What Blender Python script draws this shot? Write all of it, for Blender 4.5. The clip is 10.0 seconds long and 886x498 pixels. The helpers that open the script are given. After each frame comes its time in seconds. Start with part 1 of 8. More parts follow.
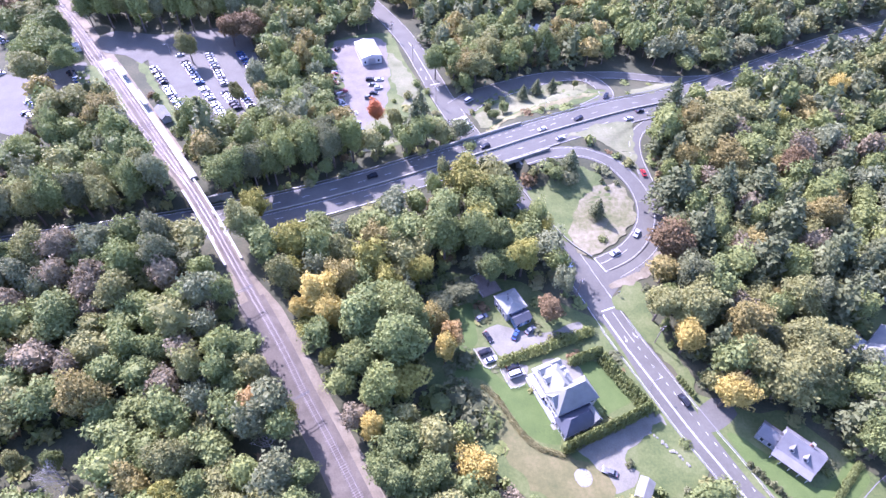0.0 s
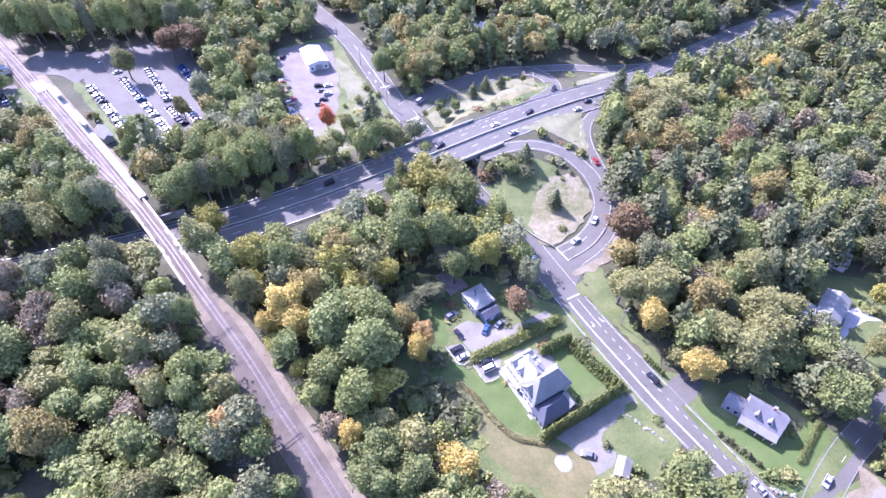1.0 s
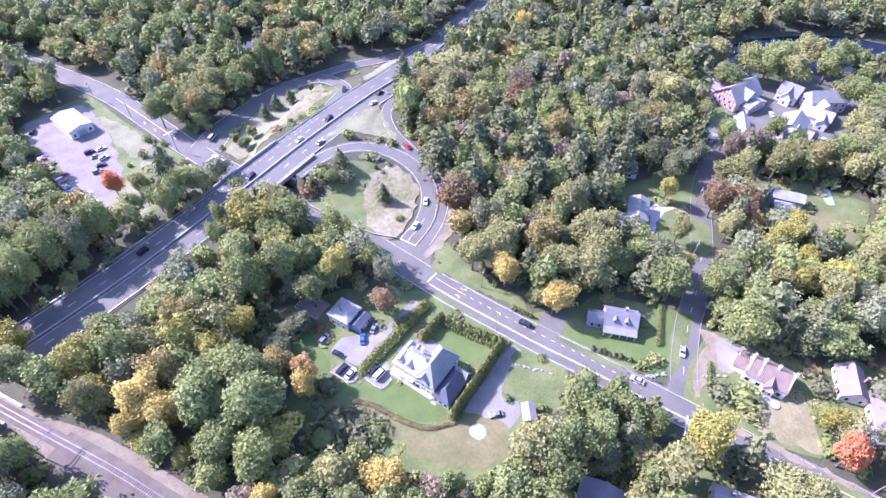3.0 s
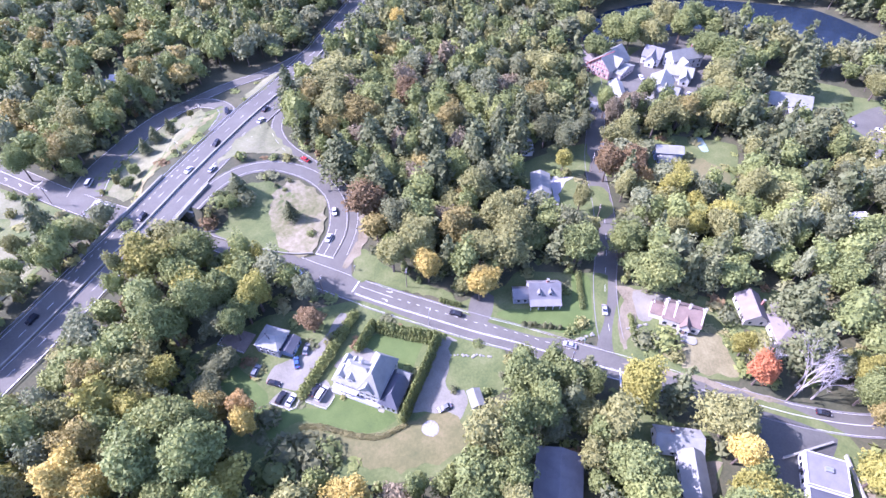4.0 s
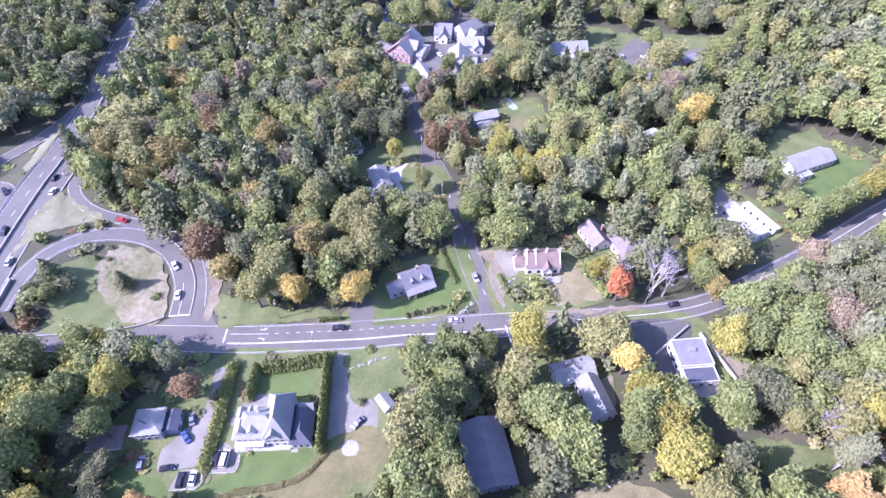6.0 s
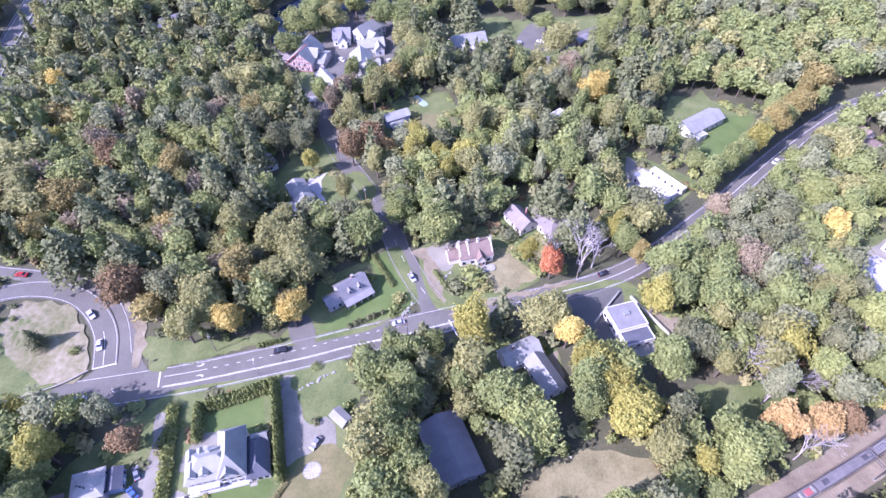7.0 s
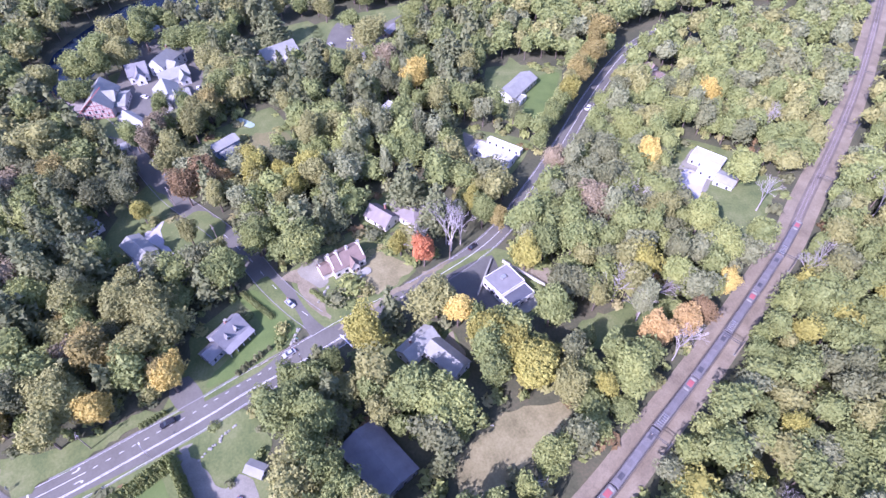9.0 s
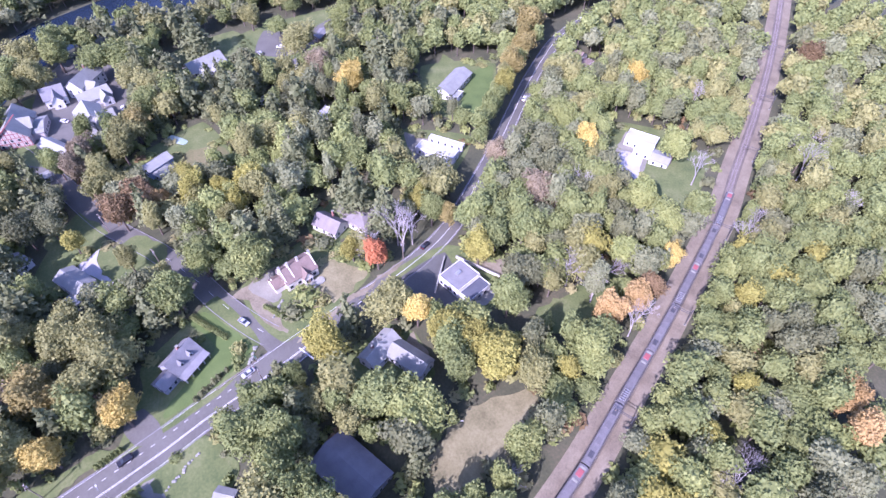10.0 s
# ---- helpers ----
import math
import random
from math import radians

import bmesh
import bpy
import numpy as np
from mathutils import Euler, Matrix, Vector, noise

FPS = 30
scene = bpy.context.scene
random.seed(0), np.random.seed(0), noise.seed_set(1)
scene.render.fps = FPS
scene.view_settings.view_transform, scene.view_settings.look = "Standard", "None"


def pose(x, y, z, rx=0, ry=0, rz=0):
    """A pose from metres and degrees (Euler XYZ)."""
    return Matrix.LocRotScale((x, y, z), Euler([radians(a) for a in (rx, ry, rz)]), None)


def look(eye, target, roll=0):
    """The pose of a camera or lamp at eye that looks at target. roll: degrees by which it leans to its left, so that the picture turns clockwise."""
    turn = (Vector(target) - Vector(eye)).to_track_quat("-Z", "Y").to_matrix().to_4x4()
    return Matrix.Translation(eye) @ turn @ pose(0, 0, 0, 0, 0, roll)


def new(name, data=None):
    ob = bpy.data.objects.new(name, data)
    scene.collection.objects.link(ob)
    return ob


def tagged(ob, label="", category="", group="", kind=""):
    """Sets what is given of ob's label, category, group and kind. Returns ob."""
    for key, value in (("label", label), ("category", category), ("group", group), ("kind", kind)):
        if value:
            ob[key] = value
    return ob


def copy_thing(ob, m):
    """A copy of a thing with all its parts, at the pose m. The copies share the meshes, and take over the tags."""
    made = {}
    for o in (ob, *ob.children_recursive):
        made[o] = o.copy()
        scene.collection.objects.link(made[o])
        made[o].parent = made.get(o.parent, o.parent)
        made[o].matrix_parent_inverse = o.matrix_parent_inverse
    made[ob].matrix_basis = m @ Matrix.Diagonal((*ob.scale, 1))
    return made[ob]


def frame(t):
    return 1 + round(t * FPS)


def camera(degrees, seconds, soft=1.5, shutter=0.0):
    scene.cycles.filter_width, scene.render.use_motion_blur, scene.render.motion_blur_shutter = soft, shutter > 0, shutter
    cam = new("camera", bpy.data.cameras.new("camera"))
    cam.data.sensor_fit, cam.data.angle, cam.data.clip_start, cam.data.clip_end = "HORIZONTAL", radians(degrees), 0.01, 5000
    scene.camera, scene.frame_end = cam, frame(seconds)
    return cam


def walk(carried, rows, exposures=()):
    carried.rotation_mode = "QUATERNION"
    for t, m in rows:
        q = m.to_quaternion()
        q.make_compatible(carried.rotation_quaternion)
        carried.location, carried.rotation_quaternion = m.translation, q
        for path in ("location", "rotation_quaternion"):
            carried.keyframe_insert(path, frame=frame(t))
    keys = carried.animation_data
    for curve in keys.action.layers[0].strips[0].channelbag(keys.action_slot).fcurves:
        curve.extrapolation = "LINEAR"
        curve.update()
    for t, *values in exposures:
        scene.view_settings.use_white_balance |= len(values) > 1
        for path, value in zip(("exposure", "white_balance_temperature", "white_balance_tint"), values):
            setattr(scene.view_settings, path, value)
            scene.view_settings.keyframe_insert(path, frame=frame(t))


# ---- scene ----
cam = camera(77.6, 10.0, soft=1.5)
# seconds, eye, a point straight ahead, and roll in degrees
PATH = [
    (0, (-4.701, 2.856, 164.525), (-4.662, 4.17, 163.018), 1.8),
    (0.5, (-5.316, 2.648, 164.5), (-5.225, 3.962, 162.995), 2.0),
    (1, (-5.881, 2.47, 164.448), (-5.7, 3.779, 162.946), 1.9),
    (1.5, (-6.405, 2.4, 164.371), (-6.121, 3.695, 162.873), 1.8),
    (2, (-6.923, 2.572, 164.277), (-6.502, 3.834, 162.783), 1.5),
    (2.5, (-7.479, 2.997, 164.21), (-6.906, 4.203, 162.72), 1.1),
    (4, (-9.324, 4.649, 164.51), (-8.368, 5.582, 163.021), 0.2),
    (4.5, (-9.723, 5.312, 164.548), (-8.673, 6.136, 163.058), -0.1),
    (5, (-10.042, 6.04, 164.614), (-8.919, 6.757, 163.122), -0.2),
    (5.5, (-10.307, 6.741, 164.675), (-9.124, 7.349, 163.181), -0.2),
    (7, (-10.671, 8.837, 164.851), (-9.369, 9.081, 163.354), -0.4),
    (7.5, (-10.572, 9.494, 164.828), (-9.254, 9.612, 163.328), -0.4),
    (8, (-10.351, 10.099, 164.78), (-9.029, 10.096, 163.279), -0.3),
    (8.5, (-10.137, 10.626, 164.748), (-8.823, 10.501, 163.246), -0.3),
    (9, (-9.977, 11.061, 164.725), (-8.68, 10.821, 163.221), -0.2),
    (9.5, (-9.841, 11.417, 164.71), (-8.571, 11.069, 163.205), -0.1),
    (10, (-9.707, 11.705, 164.687), (-8.456, 11.293, 163.181), 0.1),
]


walk(cam, [(t, look(*row)) for t, *row in PATH], exposures=[(0, 2.11, 5360, 49), (2.5, 2.09, 5360, 49), (5.5, 1.91, 5330, 50), (9, 1.65, 5310, 53), (10, 1.65, 5310, 54)])

# ---- sky and sun ----
SUN_ELEVATION, SUN_AZIMUTH = 40.0, 38.0   # azimuth: where the sun stands, to the left of +y
world = bpy.data.worlds.new("world")
scene.world = world
world.use_nodes = True
nt = world.node_tree
sky = nt.nodes.new("ShaderNodeTexSky")
sky.sky_type = "NISHITA"
sky.sun_disc = False
sky.ozone_density = 2.0
sky.sun_elevation = radians(SUN_ELEVATION)
sky.sun_rotation = radians(-SUN_AZIMUTH)
nt.links.new(sky.outputs[0], nt.nodes["Background"].inputs[0])
nt.nodes["Background"].inputs[1].default_value = 0.15
sun = new("sun", bpy.data.lights.new("sun", "SUN"))
sun.data.energy, sun.data.angle, sun.data.color = 3.75, radians(0.53), (1.0, 0.95, 0.87)
sa, se = radians(SUN_AZIMUTH), radians(SUN_ELEVATION)
sun.matrix_world = look((-math.sin(sa) * 300 * math.cos(se), math.cos(sa) * 300 * math.cos(se), 300 * math.sin(se)), (0, 0, 0))

# ---- materials ----


def material(name, stops, rough=0.8, metal=0.0, scales=(0.15, 2.5), bump=0.15, bump_scale=6.0, amount=(0.6, 0.4), island=0.0, thing=0.0):
    """A surface whose colour runs over the stops by two noises, of the given sizes per metre, with fine relief.
    island, thing: how far single pieces or objects differ in brightness."""
    mat = bpy.data.materials.new(name)
    mat.use_nodes = True
    n, link = mat.node_tree.nodes, mat.node_tree.links.new
    bsdf = n["Principled BSDF"]
    bsdf.inputs["Roughness"].default_value = rough
    bsdf.inputs["Metallic"].default_value = metal
    where = n.new("ShaderNodeTexCoord")
    total = None
    for scale, part_of in zip(scales, amount):
        tex = n.new("ShaderNodeTexNoise")
        tex.inputs["Scale"].default_value = scale
        tex.inputs["Detail"].default_value = 5
        tex.inputs["Roughness"].default_value = 0.6
        link(where.outputs["Object"], tex.inputs["Vector"])
        mul = n.new("ShaderNodeMath")
        mul.operation = "MULTIPLY"
        mul.inputs[1].default_value = part_of
        link(tex.outputs["Fac"], mul.inputs[0])
        if total is None:
            total = mul
        else:
            add = n.new("ShaderNodeMath")
            add.operation = "ADD"
            link(total.outputs[0], add.inputs[0])
            link(mul.outputs[0], add.inputs[1])
            total = add
    ramp = n.new("ShaderNodeValToRGB")
    while len(ramp.color_ramp.elements) < len(stops):
        ramp.color_ramp.elements.new(0.5)
    for k, (e, c) in enumerate(zip(ramp.color_ramp.elements, stops)):
        e.position = 0.32 + 0.36 * k / max(1, len(stops) - 1)
        e.color = (*c, 1)
    link(total.outputs[0], ramp.inputs[0])
    colour = ramp.outputs["Color"]
    for kind, socket, span in (("ShaderNodeNewGeometry", "Random Per Island", island), ("ShaderNodeObjectInfo", "Random", thing)):
        if span:
            info = n.new(kind)
            spread = n.new("ShaderNodeMapRange")
            spread.inputs["To Min"].default_value = 1 - span
            spread.inputs["To Max"].default_value = 1 + span
            link(info.outputs[socket], spread.inputs["Value"])
            hsv = n.new("ShaderNodeHueSaturation")
            link(colour, hsv.inputs["Color"])
            link(spread.outputs[0], hsv.inputs["Value"])
            colour = hsv.outputs["Color"]
    link(colour, bsdf.inputs["Base Color"])
    if bump:
        fine = n.new("ShaderNodeTexNoise")
        fine.inputs["Scale"].default_value = bump_scale
        fine.inputs["Detail"].default_value = 4
        link(where.outputs["Object"], fine.inputs["Vector"])
        relief = n.new("ShaderNodeBump")
        relief.inputs["Strength"].default_value = bump
        relief.inputs["Distance"].default_value = 0.1
        link(fine.outputs["Fac"], relief.inputs["Height"])
        link(relief.outputs[0], bsdf.inputs["Normal"])
    return mat


def foliage(name, dark, light, through_leaf=0.26):
    """Leaves: each clump of its own shade between dark and light, patches of trees differ, and some light passes through."""
    mat = bpy.data.materials.new(name)
    mat.use_nodes = True
    n, link = mat.node_tree.nodes, mat.node_tree.links.new
    bsdf = n["Principled BSDF"]
    bsdf.inputs["Roughness"].default_value = 0.6
    bsdf.inputs["Specular IOR Level"].default_value = 0.12
    geo = n.new("ShaderNodeNewGeometry")
    patch_noise = n.new("ShaderNodeTexNoise")
    patch_noise.inputs["Scale"].default_value = 0.11
    patch_noise.inputs["Detail"].default_value = 3
    link(geo.outputs["Position"], patch_noise.inputs["Vector"])
    add = n.new("ShaderNodeMath")
    add.operation = "MULTIPLY_ADD"
    add.inputs[1].default_value = 0.36
    link(geo.outputs["Random Per Island"], add.inputs[0])
    shift = n.new("ShaderNodeMath")
    shift.operation = "MULTIPLY_ADD"
    shift.inputs[1].default_value, shift.inputs[2].default_value = 1.3, -0.34
    link(patch_noise.outputs["Fac"], shift.inputs[0])
    link(shift.outputs[0], add.inputs[2])
    mix = n.new("ShaderNodeMix")
    mix.data_type = "RGBA"
    link(add.outputs[0], mix.inputs["Factor"])
    mix.inputs["A"].default_value, mix.inputs["B"].default_value = (*dark, 1), (*light, 1)
    info = n.new("ShaderNodeObjectInfo")
    spread = n.new("ShaderNodeMapRange")
    spread.inputs["To Min"].default_value, spread.inputs["To Max"].default_value = 0.85, 1.15
    link(info.outputs["Random"], spread.inputs["Value"])
    hsv = n.new("ShaderNodeHueSaturation")
    link(mix.outputs["Result"], hsv.inputs["Color"])
    link(spread.outputs[0], hsv.inputs["Value"])
    link(hsv.outputs["Color"], bsdf.inputs["Base Color"])
    leaf = n.new("ShaderNodeBsdfTranslucent")
    link(hsv.outputs["Color"], leaf.inputs["Color"])
    both = n.new("ShaderNodeMixShader")
    both.inputs[0].default_value = through_leaf
    link(bsdf.outputs[0], both.inputs[1])
    link(leaf.outputs[0], both.inputs[2])
    link(both.outputs[0], n["Material Output"].inputs[0])
    return mat


def rich(c, by=1.16):
    """A purer shade of a colour."""
    grey = sum(c) / 3
    r, g, b = (max(0.012, grey + (v - grey) * by) for v in c)
    return (r * 1.07, g * 0.965, b * 1.06) if c[1] > c[0] else (r * 1.03, g, b * 1.02)


LEAVES = {
    "darkgreen": foliage("dark_green_leaves", rich((0.088, 0.108, 0.054)), rich((0.192, 0.219, 0.106))),
    "green": foliage("green_leaves", rich((0.103, 0.141, 0.053)), rich((0.229, 0.277, 0.103))),
    "lightgreen": foliage("light_green_leaves", rich((0.126, 0.166, 0.056)), rich((0.266, 0.312, 0.116))),
    "greygreen": foliage("grey_green_leaves", rich((0.112, 0.140, 0.070)), rich((0.232, 0.266, 0.138))),
    "olive": foliage("olive_leaves", rich((0.126, 0.144, 0.057)), rich((0.288, 0.310, 0.124))),
    "yellowgreen": foliage("yellow_green_leaves", rich((0.165, 0.170, 0.050)), rich((0.345, 0.340, 0.110))),
    "yellow": foliage("yellow_leaves", rich((0.300, 0.246, 0.078)), rich((0.545, 0.460, 0.170))),
    "gold": foliage("gold_brown_leaves", rich((0.160, 0.143, 0.056)), rich((0.325, 0.286, 0.118))),
    "orange": foliage("orange_leaves", rich((0.260, 0.190, 0.080)), rich((0.450, 0.340, 0.160))),
    "red": foliage("red_leaves", rich((0.38, 0.160, 0.080)), rich((0.58, 0.285, 0.150))),
    "russet": foliage("russet_leaves", rich((0.118, 0.088, 0.046)), rich((0.230, 0.174, 0.094))),
    "mauve": foliage("mauve_leaves", rich((0.146, 0.128, 0.080)), rich((0.286, 0.250, 0.158))),
    "pine": foliage("pine_needles", rich((0.073, 0.097, 0.044)), rich((0.173, 0.200, 0.095)), 0.2),
    "straw": foliage("dry_grass_blades", (0.19, 0.18, 0.070), (0.35, 0.33, 0.15)),
}
BARK = material("bark", [(0.06, 0.045, 0.035), (0.12, 0.095, 0.075), (0.19, 0.16, 0.13)], 0.9, scales=(0.8, 7))
BARE_WOOD = material("bare_grey_wood", [(0.175, 0.154, 0.140), (0.294, 0.273, 0.252), (0.385, 0.364, 0.350)], 0.9, scales=(0.8, 7))

FOREST_FLOOR = material("forest_floor", [(0.030, 0.036, 0.016), (0.056, 0.060, 0.028), (0.098, 0.088, 0.048)], 0.95, scales=(0.06, 1.1), bump=0.5, bump_scale=2)
LAWN = material("mown_lawn", [(0.049, 0.081, 0.016), (0.071, 0.109, 0.022), (0.093, 0.132, 0.033)], 0.9, scales=(0.12, 2.2), bump=0.3)
ROUGH_GRASS = material("rough_grass", [(0.049, 0.076, 0.020), (0.092, 0.116, 0.034), (0.148, 0.160, 0.065)], 0.95, scales=(0.1, 1.2), bump=0.5, bump_scale=3)
DRY_GRASS = material("dry_grass", [(0.095, 0.090, 0.038), (0.167, 0.153, 0.072), (0.236, 0.220, 0.113)], 0.95, scales=(0.11, 1.3), bump=0.5, bump_scale=3)
DRY_MEADOW = material("dry_meadow_grass", [(0.074, 0.085, 0.029), (0.118, 0.115, 0.043), (0.173, 0.150, 0.067)], 0.95, scales=(0.1, 1.0), bump=0.6, bump_scale=3)
THIN_GRASS = material("thin_dry_grass", [(0.094, 0.104, 0.046), (0.150, 0.156, 0.080), (0.215, 0.205, 0.128)], 0.95, scales=(0.1, 1.2), bump=0.5, bump_scale=3)
SAND = material("bare_sandy_soil", [(0.102, 0.085, 0.048), (0.169, 0.148, 0.094), (0.229, 0.208, 0.143)], 0.95, scales=(0.15, 1.6), bump=0.3)
SANDY = material("sandy_soil_with_grass", [(0.063, 0.085, 0.026), (0.126, 0.125, 0.055), (0.194, 0.177, 0.108), (0.261, 0.245, 0.166)], 0.95, scales=(0.07, 0.6), bump=0.4)
PALE_GRAVEL = material("white_gravel", [(0.255, 0.246, 0.238), (0.323, 0.315, 0.306), (0.383, 0.374, 0.365)], 0.95, scales=(0.15, 2.4), bump=0.3)
POOL = material("pale_green_pool_cover", [(0.16, 0.25, 0.19), (0.34, 0.40, 0.35)], 0.7, scales=(0.2, 1.5), bump=0.05)
GRAVEL = material("pale_gravel", [(0.118, 0.116, 0.089), (0.174, 0.169, 0.132), (0.227, 0.222, 0.174)], 0.95, scales=(0.12, 2.4), bump=0.3)
YARD = material("dusty_yard", [(0.109, 0.096, 0.076), (0.162, 0.147, 0.125), (0.200, 0.187, 0.161)], 0.95, scales=(0.1, 1.5), bump=0.3)
ASPHALT = material("worn_asphalt", [(0.074, 0.071, 0.057), (0.097, 0.094, 0.076), (0.121, 0.118, 0.095)], 0.85, scales=(0.09, 1.4), bump=0.12)
# asphalt with a tree's shade mixed into its colour, for the forecourt
ASPHALT_SHADED = material("tree_shaded_asphalt", [(0.048, 0.048, 0.040), (0.070, 0.071, 0.060), (0.093, 0.095, 0.077)], 0.85, scales=(0.09, 1.4), bump=0.12)
PAINT = material("white_road_paint", [(0.4, 0.4, 0.39), (0.5, 0.5, 0.49), (0.58, 0.58, 0.57)], 0.7, scales=(0.7, 6), bump=0.05)
CONCRETE = material("pale_concrete", [(0.167, 0.166, 0.132), (0.217, 0.217, 0.177), (0.270, 0.270, 0.222)], 0.85, scales=(0.25, 3), bump=0.1)
BRIDGE_CONCRETE = material("bleached_concrete", [(0.330, 0.320, 0.300), (0.410, 0.400, 0.380), (0.480, 0.470, 0.450)], 0.85, scales=(0.25, 3), bump=0.1)
BALLAST = material("rail_ballast", [(0.068, 0.058, 0.044), (0.107, 0.092, 0.070), (0.152, 0.132, 0.100)], 0.95, scales=(0.15, 2.6), bump=0.5, bump_scale=8)
TRACK_SOIL = material("dusty_trackside_soil", [(0.106, 0.088, 0.058), (0.165, 0.141, 0.094), (0.232, 0.203, 0.142)], 0.95, scales=(0.12, 1.9), bump=0.5, bump_scale=5)
KERB = material("dull_kerb_stone", [(0.15, 0.145, 0.14), (0.22, 0.215, 0.21)], 0.9, scales=(0.4, 4))
RAIL_STEEL = material("worn_rail_steel", [(0.17, 0.155, 0.145), (0.26, 0.24, 0.225)], 0.5, 0.3, scales=(0.5, 8), bump=0)
TIE = material("weathered_sleeper", [(0.120, 0.102, 0.090), (0.192, 0.168, 0.150)], 0.9, thing=0.2)
STEEL = material("galvanised_steel", [(0.32, 0.33, 0.34), (0.48, 0.49, 0.5)], 0.45, 0.7, scales=(0.5, 5), bump=0)
DARK_STEEL = material("dark_weathered_steel", [(0.05, 0.05, 0.055), (0.1, 0.1, 0.1)], 0.6, 0.4, scales=(0.5, 5), bump=0.05)
WOOD = material("weathered_wood", [(0.16, 0.13, 0.1), (0.28, 0.23, 0.18)], 0.85, scales=(0.6, 6))
WATER = material("lake_water", [(0.010, 0.018, 0.030), (0.016, 0.026, 0.040)], 0.2, scales=(0.05, 1), bump=0.15, bump_scale=1.5)
WATER.node_tree.nodes["Principled BSDF"].inputs["Specular IOR Level"].default_value = 0.08
WHITE_WALL = material("white_clapboard", [(0.471, 0.471, 0.452), (0.541, 0.541, 0.522), (0.584, 0.584, 0.564)], 0.7, scales=(0.3, 4), bump=0.05)
CREAM_WALL = material("cream_stucco", [(0.510, 0.459, 0.374), (0.595, 0.552, 0.476), (0.654, 0.620, 0.552)], 0.8, scales=(0.3, 4), bump=0.08)
GREY_WALL = material("grey_siding", [(0.210, 0.224, 0.245), (0.280, 0.294, 0.315)], 0.75, scales=(0.3, 4), bump=0.05)
BLUE_WALL = material("blue_siding", [(0.14, 0.2, 0.33), (0.2, 0.28, 0.42)], 0.7, scales=(0.3, 4), bump=0.05)
DULL_STUCCO = material("dull_pink_grey_stucco", [(0.30, 0.26, 0.25), (0.37, 0.33, 0.31), (0.43, 0.39, 0.37)], 0.85, scales=(0.3, 4), bump=0.08)
RED_WALL = material("red_painted_siding", [(0.21, 0.060, 0.056), (0.29, 0.095, 0.085)], 0.75, scales=(0.3, 4), bump=0.05)
BROWN_WALL = material("brown_siding", [(0.2, 0.14, 0.1), (0.3, 0.22, 0.16)], 0.8, scales=(0.3, 4), bump=0.05)
SLATE = material("grey_roof_shingle", [(0.118, 0.118, 0.118), (0.155, 0.155, 0.152), (0.192, 0.191, 0.186)], 0.85, scales=(0.3, 5), bump=0.25, bump_scale=9, thing=0.08)
PALE_SHINGLE = material("pale_roof_shingle", [(0.165, 0.170, 0.151), (0.209, 0.215, 0.189), (0.251, 0.258, 0.227)], 0.85, scales=(0.3, 5), bump=0.25, bump_scale=9, thing=0.12)
BROWN_SHINGLE = material("brown_roof_shingle", [(0.118, 0.086, 0.066), (0.160, 0.118, 0.092), (0.205, 0.154, 0.122)], 0.85, scales=(0.3, 5), bump=0.25, bump_scale=9)
TAUPE_SHINGLE = material("grey_brown_roof_shingle", [(0.120, 0.106, 0.096), (0.160, 0.142, 0.128), (0.200, 0.180, 0.164)], 0.85, scales=(0.3, 5), bump=0.25, bump_scale=9)
DARK_SHINGLE = material("dark_roof_shingle", [(0.049, 0.056, 0.070), (0.084, 0.091, 0.105)], 0.85, scales=(0.3, 5), bump=0.25, bump_scale=9)
WHITE_ROOF = material("white_metal_roof", [(0.264, 0.268, 0.261), (0.316, 0.320, 0.312), (0.360, 0.360, 0.351)], 0.6, scales=(0.2, 3), bump=0.03)
BRICK_RED = material("chimney_brick", [(0.2, 0.09, 0.07), (0.32, 0.16, 0.13)], 0.9, scales=(1, 6), bump=0.2)
GLASS = material("window_glass", [(0.02, 0.025, 0.035), (0.04, 0.05, 0.06)], 0.06, scales=(0.5, 2), bump=0)
TRIM = material("white_trim", [(0.508, 0.508, 0.490), (0.598, 0.598, 0.577)], 0.6, scales=(0.5, 5), bump=0)
RUBBER = material("tyre_rubber", [(0.012, 0.012, 0.012), (0.03, 0.03, 0.03)], 0.9, bump=0)
TAIL_RED = material("red_lamp_lens", [(0.3, 0.01, 0.01), (0.45, 0.02, 0.02)], 0.2, bump=0)
LAMP_CLEAR = material("clear_lamp_lens", [(0.6, 0.6, 0.6), (0.75, 0.75, 0.75)], 0.1, bump=0)

# ---- shaping helpers ----


def set_normals(me, normals):
    """Gives each corner of a leaf the way its spray of leaves faces."""
    me.attributes.new("custom_normal", "FLOAT_VECTOR", "POINT").data.foreach_set("vector", np.ascontiguousarray(normals, dtype=np.float32).ravel())


def mesh_object(name, verts, faces, mats, parent=None, label="", slots=None, smooth=False, normals=None):
    me = bpy.data.meshes.new(name)
    me.from_pydata([tuple(v) for v in verts], [], [tuple(f) for f in faces])
    if normals is not None:
        set_normals(me, normals)
    for m in mats if isinstance(mats, (list, tuple)) else [mats]:
        me.materials.append(m)
    if slots is not None:
        me.polygons.foreach_set("material_index", slots)
    if smooth:
        me.polygons.foreach_set("use_smooth", [True] * len(me.polygons))
    me.update()
    ob = new(name, me)
    if parent:
        ob.parent = parent
    return tagged(ob, label=label)


